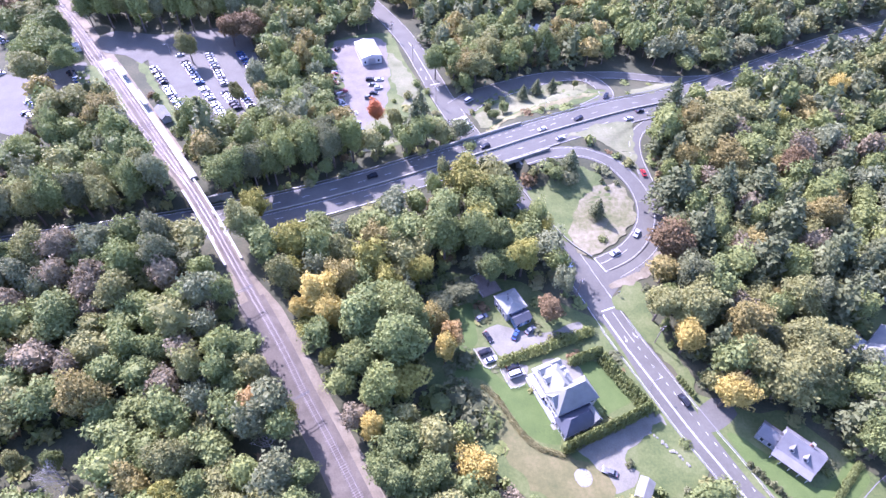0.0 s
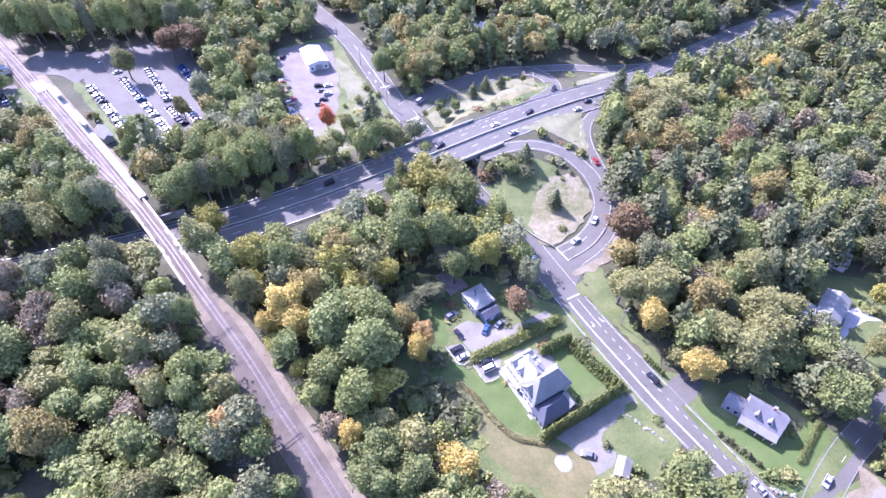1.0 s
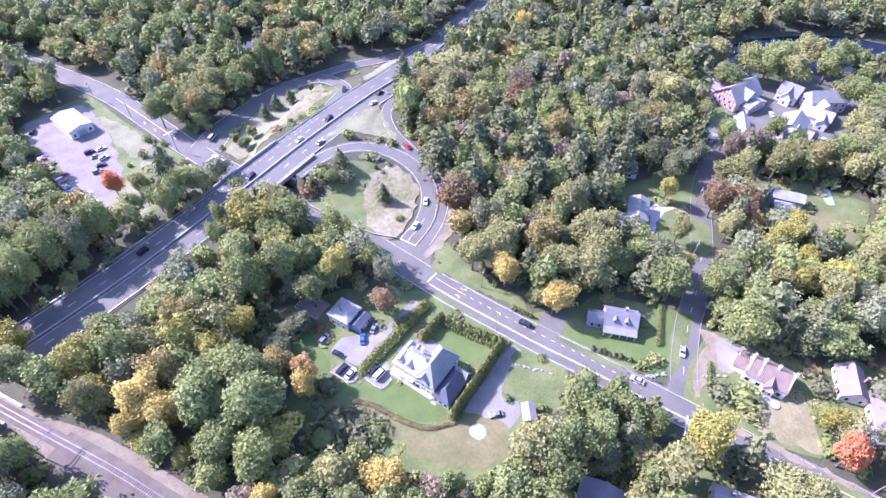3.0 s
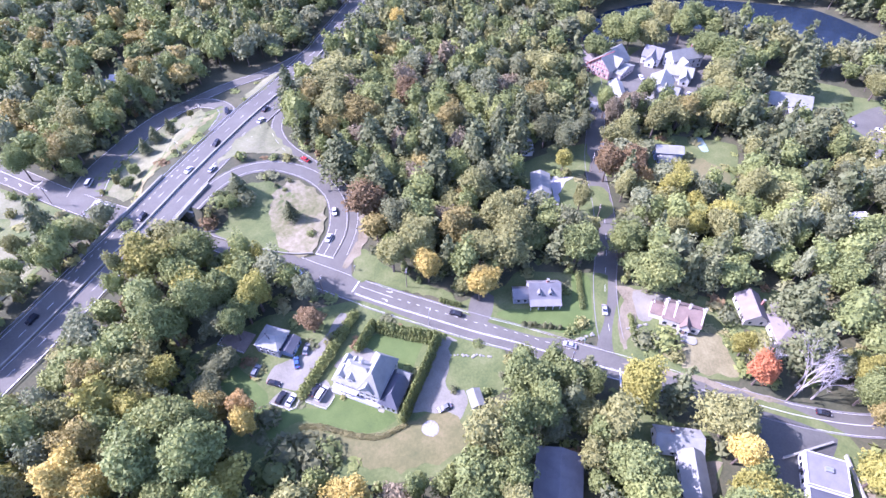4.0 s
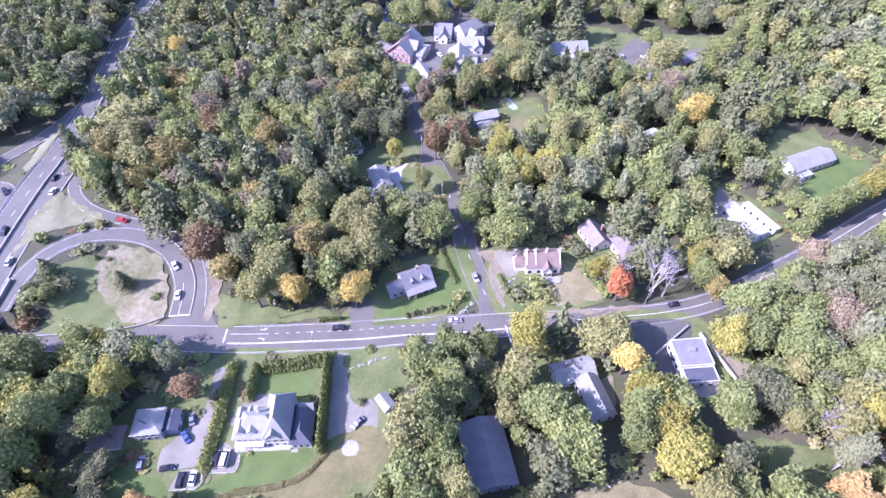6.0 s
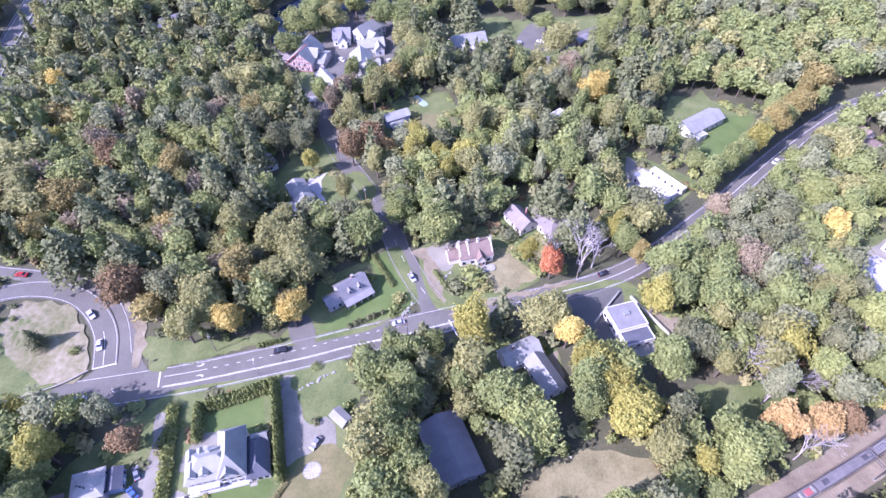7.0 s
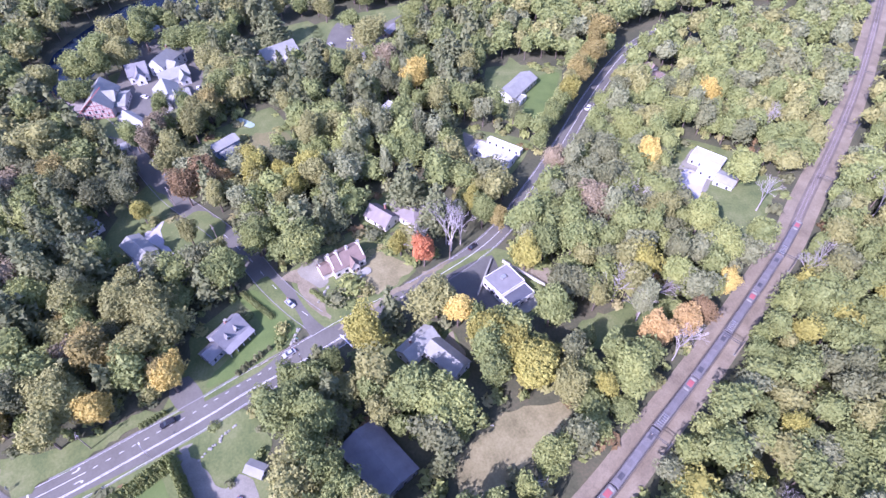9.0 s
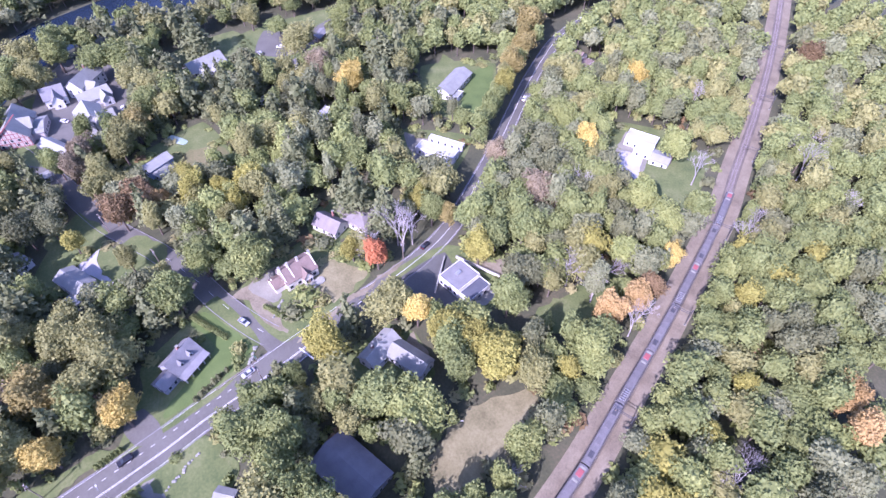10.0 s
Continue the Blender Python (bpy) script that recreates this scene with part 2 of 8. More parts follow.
def part(name, bm, mat, parent, label=""):
    """Links a bmesh as one mesh object under a thing or a part."""
    me = bpy.data.meshes.new(name)
    bmesh.ops.recalc_face_normals(bm, faces=bm.faces)
    bm.to_mesh(me)
    bm.free()
    for m in mat if isinstance(mat, (list, tuple)) else [mat]:
        me.materials.append(m)
    ob = new(name, me)
    if parent:
        ob.parent = parent
    return tagged(ob, label=label)


def empty(name, m, label, category, group="", kind=""):
    ob = new(name)
    ob.empty_display_size = 0.5
    ob.matrix_world = m
    return tagged(ob, label, category, group, kind)


def spline(points, step=4.0):
    """Points along a smooth line through the given ones."""
    p = np.array(points, float)
    p = np.vstack([2 * p[0] - p[1], p, 2 * p[-1] - p[-2]])
    out = []
    for i in range(1, len(p) - 2):
        a, b, c, d = p[i - 1 : i + 3]
        n = max(2, int(np.linalg.norm(c - b) / step))
        for u in np.arange(n) / n:
            out.append(0.5 * (2 * b + (c - a) * u + (2 * a - 5 * b + 4 * c - d) * u**2 + (3 * b - a - 3 * c + d) * u**3))
    out.append(p[-2])
    return np.array(out)


def sideways(line):
    """The unit vectors to the left of a line, and the way along it."""
    d = np.gradient(line[:, :2], axis=0)
    d /= np.linalg.norm(d, axis=1, keepdims=True) + 1e-9
    along = np.r_[0, np.cumsum(np.linalg.norm(np.diff(line[:, :2], axis=0), axis=1))]
    return np.stack([-d[:, 1], d[:, 0]], 1), along


# ---- the lie of the land: lines of roads and railway as x, y, z ----
PARKWAY = [(-420, 86, 0), (-300, 110, 0), (-230, 125, 0.3), (-160, 141.5, 1), (-88, 158.5, 2), (-42, 173, 4), (-2, 189.5, 6), (14, 197, 6), (48, 214, 6), (88, 233, 5), (112, 243, 4),
           (146, 259, 2.5), (183, 281, 1), (214, 299, 0.3), (259, 321, 0), (330, 350, 0), (480, 405, 0)]
LOCAL = [(-60, 380, 0), (-34, 336, 0), (-20, 308, 0), (-8, 274.5, 0), (1, 248, 0), (10, 226, 0), (22, 201, 0), (35, 177, 0), (45.5, 151.5, 0), (54, 129, 0), (62, 108, 0), (70, 90, 0), (78, 72.5, 0), (84.5, 60, 0),
         (92, 43.5, 0), (101, 26, 0), (109.5, 9, 0), (118, -8, 0), (127, -25, 0), (139, -41, 0), (162, -62, 0), (182, -79, 0), (214, -104, 0), (241, -127, 0), (266, -152, 0), (280, -178, 0), (286, -210, 0), (292, -270, 0)]
SIDE = [(100.5, 28, 0), (107.5, 36.2, 0), (116.5, 44, 0), (129, 53, 0), (139, 58.8, 0), (159.5, 73.5, 0), (181.5, 93, 0), (196, 103, 0), (211.5, 112.5, 0), (232, 127, 0), (262, 150, 0), (300, 180, 0)]
LOOP = [(60.5, 138.6, 0), (71.0, 144.4, 0.35), (78.2, 151.5, 0.8), (83.4, 160.2, 1.4), (85.4, 168.5, 1.95), (84.9, 177.5, 2.7), (82.0, 186.0, 3.5), (75.6, 195.0, 4.4), (66.5, 200.4, 5.0), (57.8, 201.4, 5.4),
        (47.3, 199.2, 5.7), (36, 194.6, 5.95)]
OUTER = [(66.0, 134.6, 0), (76.3, 141.6, 0.3), (84.4, 150.2, 0.7), (88.8, 159.3, 1.25), (90.4, 168, 1.85), (90.3, 178.5, 2.65), (89.4, 189, 3.4), (88.4, 200.3, 4.05), (90.4, 212, 4.5), (96.5, 222, 4.5), (110, 232, 4.1)]
UPPER = [(8, 241, 0), (18, 251, 0.2), (32, 259, 0.5), (48, 266.5, 1), (64, 270.5, 1.6), (77, 268.5, 2.2), (84, 258.5, 3), (83.5, 247, 4.2), (71, 236, 5)]
UPPER_B = [(66, 271, 1.7), (95, 271, 2.4), (122, 267, 2.7), (150, 269.5, 2.2)]
RAIL = [(-330, 450, 2), (-246, 353, 3), (-210, 310, 3.5), (-182, 274.5, 4.5), (-151, 234, 5.5), (-121, 194, 6.8), (-93.3, 155.8, 7.4), (-76.2, 130.6, 7), (-55.6, 100.6, 6), (-44, 82, 5), (-30, 60.5, 4), (-3, 16, 3),
        (26.5, -36, 2), (48, -67.6, 2), (73, -103, 2), (106.5, -147, 2), (128.6, -171.5, 2), (162, -209, 2), (205, -254, 2), (262, -309, 2), (360, -400, 2)]

CORRIDORS = [(spline(PARKWAY), 11.0), (spline(LOCAL), 6.5), (spline(SIDE), 4.8), (spline(LOOP), 4.4), (spline(OUTER), 3.6), (spline(UPPER), 6.0), (spline(UPPER_B), 4.0), (spline(RAIL), 7.0)]


def land(xy):
    """The ground's height at points (n, 2)."""
    xy = np.asarray(xy, float).reshape(-1, 2)
    out = np.zeros(len(xy))
    for lo in range(0, len(xy), 4000):
        q = xy[lo : lo + 4000]
        top, low = np.zeros(len(q)), np.full(len(q), 1 / 20.0**3)
        inside = np.full(len(q), 1e9)
        for line, half in CORRIDORS:
            far = ((q[:, None] - line[None, :, :2]) ** 2).sum(-1)
            near = far.argmin(1)
            d, z = np.sqrt(far[np.arange(len(q)), near]), line[near, 2]
            w = 1 / (np.maximum(d - half, 0) + 0.6) ** 3
            top += w * z
            low += w
            inside = np.where(d < half + 0.8, np.minimum(inside, z), inside)
        out[lo : lo + 4000] = np.where(inside < 1e8, inside - 0.15, top / low - 0.15)
    return out


def outline(points, step=2.0):
    """A closed smooth outline."""
    p = np.array(points, float)
    n = len(p)
    out = []
    for i in range(n):
        a, b, c, d = p[i - 1], p[i], p[(i + 1) % n], p[(i + 2) % n]
        k = max(2, int(np.linalg.norm(c - b) / step))
        for u in np.arange(k) / k:
            s = 0.5 * (2 * b + (c - a) * u + (2 * a - 5 * b + 4 * c - d) * u**2 + (3 * b - a - 3 * c + d) * u**3)
            out.append(0.5 * s + 0.5 * (b + (c - b) * u))
    return np.array(out)


def within(poly, xy):
    """Whether points lie inside a closed outline."""
    x, y = np.asarray(xy, float).reshape(-1, 2).T
    hit = np.zeros(len(x), bool)
    for (ax, ay), (bx, by) in zip(poly, np.roll(poly, -1, 0)):
        crosses = (ay > y) != (by > y)
        hit ^= crosses & (x < (bx - ax) * (y - ay) / (by - ay + 1e-12) + ax)
    return hit


def patch(name, points, mat, label, lift=0.05, cell=1.2, step=2.0, ragged=0.0):
    """A piece of ground of its own cover, laid over the land inside an outline."""
    poly = outline(points, step)
    if ragged:
        poly = poly + np.array([noise.noise_vector((x * 0.31, y * 0.31, 3.7))[:2] for x, y in poly]) * ragged
    (x0, y0), (x1, y1) = poly.min(0) - cell, poly.max(0) + cell
    xs, ys = np.arange(x0, x1 + cell, cell), np.arange(y0, y1 + cell, cell)
    gx, gy = np.meshgrid(xs, ys)
    pts = np.stack([gx.ravel(), gy.ravel()], 1)
    isin = within(poly, pts)
    nx = len(xs)
    faces = []
    for j in range(len(ys) - 1):
        for i in range(nx - 1):
            q = (j * nx + i, j * nx + i + 1, (j + 1) * nx + i + 1, (j + 1) * nx + i)
            if isin[list(q)].any():
                faces.append(q)
    used = sorted({v for f in faces for v in f})
    at = {v: k for k, v in enumerate(used)}
    pts, isin = pts[used], isin[used]
    edge = np.where(~isin)[0]
    if len(edge):
        a, d = poly[None], (np.roll(poly, -1, 0) - poly)[None]
        u = np.clip(((pts[edge, None] - a) * d).sum(-1) / ((d**2).sum(-1) + 1e-9), 0, 1)
        foot = a + d * u[..., None]
        near = ((pts[edge, None] - foot) ** 2).sum(-1).argmin(1)
        pts[edge] = foot[np.arange(len(edge)), near]
    z = land(pts) + 0.15 + lift
    return tagged(mesh_object(name, np.c_[pts, z], [[at[v] for v in f] for f in faces], mat, smooth=True), label, "ground", kind="structure")


def ribbon(name, line, left, right, mat, lift=0.0, thick=0.25, parent=None, label=""):
    """A strip along a line from left to right metres beside it (numbers or arrays), with a thickness."""
    n, _ = sideways(line)
    l, r = np.broadcast_to(left, len(line)), np.broadcast_to(right, len(line))
    a, b = line[:, :2] + n * l[:, None], line[:, :2] + n * r[:, None]
    z = line[:, 2] + lift
    rows = [np.c_[a, z], np.c_[b, z], np.c_[b, z - thick], np.c_[a, z - thick]]
    m = len(line)
    verts = np.vstack(rows)
    faces = []
    for i in range(m - 1):
        for k in range(4):
            k2 = (k + 1) % 4
            faces.append((k * m + i, k * m + i + 1, k2 * m + i + 1, k2 * m + i))
    faces += [(0, m, 2 * m, 3 * m), (m - 1, 4 * m - 1, 3 * m - 1, 2 * m - 1)]
    return mesh_object(name, verts, faces, mat, parent, label)


def stretch(line, s0, s1):
    """The piece of a line between two lengths along it."""
    _, along = sideways(line)
    s = np.linspace(s0, s1, max(2, int((s1 - s0) / 2.5)))
    return np.stack([np.interp(s, along, line[:, k]) for k in range(3)], 1)


def dashes(name, line, off, long, gap, s0, s1, parent, mat, width=0.15, lift=0.02):
    """Broken lines painted beside a line."""
    n, along = sideways(line)
    verts, faces = [], []
    s1 = min(s1, along[-1] - long)
    for s in np.arange(s0, s1, long + gap):
        for e in (s, s + long):
            p = [np.interp(e, along, line[:, k]) for k in range(3)]
            q = [np.interp(e, along, n[:, k]) for k in range(2)]
            for o in (off - width / 2, off + width / 2):
                verts.append((p[0] + q[0] * o, p[1] + q[1] * o, p[2] + lift))
        k = len(verts) - 4
        faces.append((k, k + 1, k + 3, k + 2))
    return mesh_object(name, verts, faces, mat, parent)


def nearest_along(line, x, y):
    _, along = sideways(line)
    return float(along[((line[:, :2] - (x, y)) ** 2).sum(1).argmin()])


# ---- ground ----
def spread(lo, hi, cell, reach):
    inner = np.arange(lo, hi + cell, cell)
    outer = np.array([30, 80, 180, 400, 900, reach])
    return np.r_[(lo - outer)[::-1], inner, inner[-1] + outer]


gx, gy = np.meshgrid(spread(-330, 420, 3.0, 2600), spread(-330, 440, 3.0, 2600))
gpts = np.stack([gx.ravel(), gy.ravel()], 1)
gz = land(gpts)
w = gx.shape[1]
gi = np.arange(gx.size).reshape(gx.shape)
quads = np.stack([gi[:-1, :-1], gi[:-1, 1:], gi[1:, 1:], gi[1:, :-1]], -1).reshape(-1, 4)
ground = tagged(mesh_object("ground", np.c_[gpts, gz], quads, FOREST_FLOOR, smooth=True), "brown leaf-strewn soil and undergrowth of the woods", "ground", kind="structure")

# ---- roads ----
def thing_road(name, label, points, left, right, mat, step=4.0, lift=0.0):
    line = spline(points, step)
    road = tagged(ribbon(name, line, left, right, mat, lift), label, "road", kind="structure")
    return road, line


parkway, pk = thing_road("parkway_road", "grey asphalt dual carriageway with a concrete median", PARKWAY, 10.5, -9.5, ASPHALT)
_, pk_s = sideways(pk)
pk_a, pk_b = 0.0, pk_s[-1]
for off, name in ((9.6, "edge_line"), (-9.0, "edge_line"), (0.9, "edge_line"), (-0.9, "edge_line")):
    ribbon(name, pk, off + 0.07, off - 0.07, PAINT, 0.02, 0.015, parkway)
for off in (4.6, -4.6):
    dashes("lane_dashes", pk, off, 3.2, 9.0, 5, pk_b, parkway, PAINT, 0.18)
bar = spline(PARKWAY, 4.0)
median = tagged(ribbon("median_barrier", bar, 0.32, -0.32, CONCRETE, 0.85, 1.1), "low pale concrete barrier along the middle of the parkway", "barrier", kind="structure")
guard = tagged(ribbon("guard_rail", pk, 10.75, 10.6, STEEL, 0.75, 0.35), "galvanised steel rail along the parkway edge", "guard rail", kind="structure")
tagged(ribbon("guard_rail", stretch(pk, nearest_along(pk, -330, 110), nearest_along(pk, 20, 200)), -9.7, -9.85, STEEL, 0.75, 0.35), "galvanised steel rail along the parkway edge", "guard rail", kind="structure")

lc = spline(LOCAL, 4.0)
_, lc_s = sideways(lc)
lc_knots = [nearest_along(lc, 92, 43.5), nearest_along(lc, 104, 20), nearest_along(lc, 118, -8)]
LOCAL_L, LOCAL_R = np.interp(lc_s, lc_knots, (5.6, 5.0, 3.6)), np.interp(lc_s, lc_knots, (-5.6, -5.2, -4.2))
local = tagged(ribbon("local_road", lc, LOCAL_L, LOCAL_R, ASPHALT, 0.01), "grey asphalt two-lane road with white markings", "road", kind="structure")
side_street, sd = thing_road("side_street", "narrow grey asphalt residential street", SIDE, 4.2, -4.2, ASPHALT)
loop_ramp, lp = thing_road("loop_ramp", "curved grey asphalt ramp up to the parkway", LOOP, 4.1, -4.1, ASPHALT, 2.5, 0.05)
outer_ramp, ou = thing_road("outer_ramp", "grey asphalt ramp from the parkway to the road", OUTER, 2.9, -2.9, ASPHALT, 2.5, -0.03)
up = spline(UPPER, 2.5)
UP_HALF = np.interp(np.linspace(0, 1, len(up)), (0, 0.12, 0.3, 0.5, 0.62, 0.75, 1), (8.0, 7.2, 6.4, 5.4, 4.6, 4.2, 4.0))
upper_ramp = tagged(ribbon("upper_ramp", up, UP_HALF, -UP_HALF, ASPHALT, 0.03), "curved grey asphalt ramp beside the parkway", "road", kind="structure")
merge_ramp, ub = thing_road("merge_ramp", "grey asphalt merging lane beside the parkway", UPPER_B, 3.6, -3.6, ASPHALT, 2.5, 0.04)
for side in (LOCAL_L - 0.35, LOCAL_R + 0.35):
    ribbon("edge_line", lc, side + 0.06, side - 0.06, PAINT, 0.05, 0.015, local)
for road, line, half in ((loop_ramp, lp, np.interp(np.linspace(0, 1, len(lp)), (0, 0.5, 0.7, 1), (3.6, 3.3, 2.7, 2.9))), (upper_ramp, up, UP_HALF - 0.5), (merge_ramp, ub, 3.1)):
    for off in (half, -half):
        ribbon("edge_line", line, off + 0.06, off - 0.06, PAINT, 0.07, 0.015, road)
ribbon("edge_line", ou, -2.25, -2.37, PAINT, 0.05, 0.015, outer_ramp)
ribbon("edge_line", stretch(ou, nearest_along(ou, 89.4, 189), nearest_along(ou, 104, 228)), 2.37, 2.25, PAINT, 0.05, 0.015, outer_ramp)
ribbon("lane_line", stretch(lp, 0.6, 15), 0.5, 0.34, PAINT, 0.07, 0.015, loop_ramp)

for off in (4.3, -4.3):
    tagged(ribbon("kerb", sd[2:], off + 0.12, off - 0.12, KERB, 0.1, 0.3), "low pale kerb along the side street", "kerb", kind="structure")

# painted lines of the local road
s_stop, s_bar, s_far = nearest_along(lc, 60.3, 118), nearest_along(lc, 101.5, 25), nearest_along(lc, 112, 4)
ribbon("centre_line", stretch(lc, s_stop, s_bar), -1.45, -1.62, PAINT, 0.05, 0.015, local)
ribbon("centre_line", stretch(lc, s_stop, s_bar), -1.85, -2.02, PAINT, 0.05, 0.015, local)
ribbon("centre_line", stretch(lc, s_far, nearest_along(lc, 280, -178)), -0.2, -0.4, PAINT, 0.05, 0.015, local)
ribbon("centre_line", stretch(lc, nearest_along(lc, -20, 308), nearest_along(lc, -2, 257)), 0.1, -0.1, PAINT, 0.05, 0.015, local)
ribbon("lane_line", stretch(lc, s_stop, s_stop + 14), 2.15, 1.98, PAINT, 0.05, 0.015, local)
dashes("lane_dashes", lc, 2.07, 1.3, 2.4, s_stop + 16, s_bar - 20, local, PAINT, 0.17, 0.055)
dashes("lane_dashes", sd, 0.0, 3.0, 6.0, 14, 90, side_street, PAINT, 0.14, 0.03)
dashes("lane_dashes", pk, 7.7, 1.2, 2.6, nearest_along(pk, -12, 186), nearest_along(pk, 66, 223), parkway, PAINT, 0.18)


def bar(parent, x0, y0, x1, y1, z, width=0.45):
    """A stop line."""
    a, b = np.array((x0, y0)), np.array((x1, y1))
    d = (b - a) / np.linalg.norm(b - a)
    n = np.array((-d[1], d[0])) * width / 2
    return mesh_object("stop_line", [(*(a - n), z), (*(b - n), z), (*(b + n), z), (*(a + n), z)], [(0, 1, 2, 3)], PAINT, parent)


bar(local, 57.0, 116.9, 64.0, 119.6, 0.068)
bar(loop_ramp, 59.0, 142.0, 62.4, 135.2, 0.11)
bar(local, 93.6, 23.5, 99.6, 27.6, 0.068)
bar(local, -6.5, 262.5, -0.8, 264.5, 0.068)
bar(local, 4.9, 231.6, 10.3, 234.0, 0.068)
bar(local, 4.9, 231.6, 8.9, 219.3, 0.066, 0.16)
bar(local, 10.3, 234.0, 15.3, 223.0, 0.066, 0.16)


def arrow(parent, line, s, off, turn, lift=0.066):
    """A painted lane arrow: a shaft with a head to one side."""
    n, along = sideways(line)
    p = np.array([np.interp(s, along, line[:, k]) for k in range(2)])
    q = np.array([np.interp(s, along, n[:, k]) for k in range(2)])
    d = np.array((q[1], -q[0]))
    at = lambda a, b: (*(p + d * a + q * (off + b)), lift)  # noqa: E731
    shaft = [at(-1.5, -0.12), at(0.4, -0.12), at(0.4, 0.12), at(-1.5, 0.12)]
    head = [at(0.0, 0.2 * turn), at(0.9, 0.2 * turn), at(0.45, 1.0 * turn)]
    mesh_object("lane_arrow", shaft + head, [(0, 1, 2, 3), (4, 5, 6) if turn > 0 else (6, 5, 4)], PAINT, parent)


for s, off, turn in ((s_stop + 12, 0.2, -1), (s_stop + 12, 3.8, 1), (s_bar - 12, -3.9, 1)):
    arrow(local, lc, s, off, turn)
for x, y in ((-9, 277), (-5, 268)):
    arrow(local, lc, nearest_along(lc, x, y), -2.4, -1)

# kerbs along the local road
for edge_of, s in ((LOCAL_L, 0.15), (LOCAL_R, -0.15)):
    for a, b in (((58, 112), (99, 29)), ((113, 2), (262, -148))):
        i, j = (int(abs(lc_s - nearest_along(lc, *q)).argmin()) for q in (a, b))
        k = ribbon("kerb", lc[i:j], edge_of[i:j] + s + 0.12, edge_of[i:j] + s - 0.12, KERB, 0.12, 0.35)
        tagged(k, "low concrete kerb along the road", "kerb", kind="structure")

# ---- railway ----
rail_line = spline(RAIL, 4.0)
_, bed_s = sideways(rail_line)
BED = np.interp(bed_s, [nearest_along(rail_line, *q) for q in ((-121, 194), (-110, 179), (-72, 127), (-62, 112))], (6.3, 3.4, 3.4, 6.3))
trackbed = tagged(ribbon("trackbed", rail_line, BED, -BED, TRACK_SOIL, -0.06, 0.4), "brown dusty bed of a railway with a ballasted track", "railway", kind="structure")
ribbon("ballast", rail_line, 2.1, -2.1, BALLAST, 0.02, 0.2, trackbed)
# wider dark ribbon under the track: tree shade on the bed, put into its colour
ribbon("ballast", stretch(rail_line, nearest_along(rail_line, -66, 118), nearest_along(rail_line, 14, -15)), 3.3, -6.2, BALLAST, -0.03, 0.2, trackbed, "dark brown ballast beside the track, standing in for tree shade")
rail_n, rail_s = sideways(rail_line)
station_piece = stretch(rail_line, nearest_along(rail_line, -215, 316), nearest_along(rail_line, -106, 173))
# the second track joins the first past the bridge
_, piece_s = sideways(station_piece)
join = -4.0 * np.clip((piece_s[-1] - piece_s) / 55.0, 0, 1)
ribbon("ballast", station_piece, join + 2.0, join - 2.0, BALLAST, 0.016, 0.2, trackbed)
for piece, centre in ((rail_line, 0.0), (station_piece, join)):
    for off in (0.72, -0.72):
        ribbon("rail", piece, centre + off + 0.06, centre + off - 0.06, RAIL_STEEL, 0.24, 0.2, trackbed)
SLEEPER = bpy.data.meshes.new("sleeper")
SLEEPER.from_pydata([(x, y, z) for z in (0.0, 0.1) for x, y in ((-0.13, -1.3), (0.13, -1.3), (0.13, 1.3), (-0.13, 1.3))], [], [(4, 5, 6, 7), (0, 1, 5, 4), (1, 2, 6, 5), (2, 3, 7, 6), (3, 0, 4, 7)])
SLEEPER.materials.append(TIE)
tv, tf = [], []
near_from = nearest_along(rail_line, -60, 108)
rows = [(s, 0.0) for s in np.arange(nearest_along(rail_line, -246, 353), nearest_along(rail_line, 262, -309), 0.75)]
join_end = nearest_along(rail_line, -106, 173)
rows += [(s, -4.0 * min(1, (join_end - s) / 55.0)) for s in np.arange(nearest_along(rail_line, -215, 316), join_end - 28, 0.75)]
for s, centre in rows:
    p = np.array([np.interp(s, rail_s, rail_line[:, k]) for k in range(3)])
    n = np.array([np.interp(s, rail_s, rail_n[:, k]) for k in range(2)])
    if centre == 0.0 and near_from < s < near_from + 220:
        one = new("sleeper", SLEEPER)
        one.parent = trackbed
        one.matrix_world = pose(p[0], p[1], p[2], 0, 0, math.degrees(math.atan2(-n[0], n[1])))
        continue
    d = np.array((n[1], -n[0]))
    k = len(tv)
    for z in (0.0, 0.1):
        for a, b in ((-1.3, -0.13), (1.3, -0.13), (1.3, 0.13), (-1.3, 0.13)):
            tv.append((*(p[:2] + n * (centre + a) + d * b), p[2] + z))
    tf += [(k + 4, k + 5, k + 6, k + 7), (k, k + 1, k + 5, k + 4), (k + 1, k + 2, k + 6, k + 5), (k + 2, k + 3, k + 7, k + 6), (k + 3, k, k + 4, k + 7)]
tagged(mesh_object("far_sleepers", tv, tf, TIE, trackbed), kind="stuff")

# open plots where buildings, gardens and car parks lie
KEEP_OPEN = []
KEEP_OPEN.append(outline([(-1, 134), (14, 132), (29, 130), (45, 119), (57, 111), (68, 81), (78, 60), (65, 50), (56, 54), (49, 42), (30, 47), (9, 64), (-4, 81), (-8, 97), (1, 104), (-7, 118)]))
patch("garden", [(-1, 134), (14, 132), (29, 130), (45, 119), (57, 111), (68, 81), (78, 60), (65, 50), (56, 54), (49, 42), (30, 47), (9, 64), (-4, 81), (-8, 97), (1, 104), (-7, 118)], ROUGH_GRASS, "rough grass of gardens and verges", 0.02, 2.0)
KEEP_OPEN.append(outline([(-68, 153), (-42, 161), (-12, 174), (-9, 168), (-38, 154), (-66, 146)]))
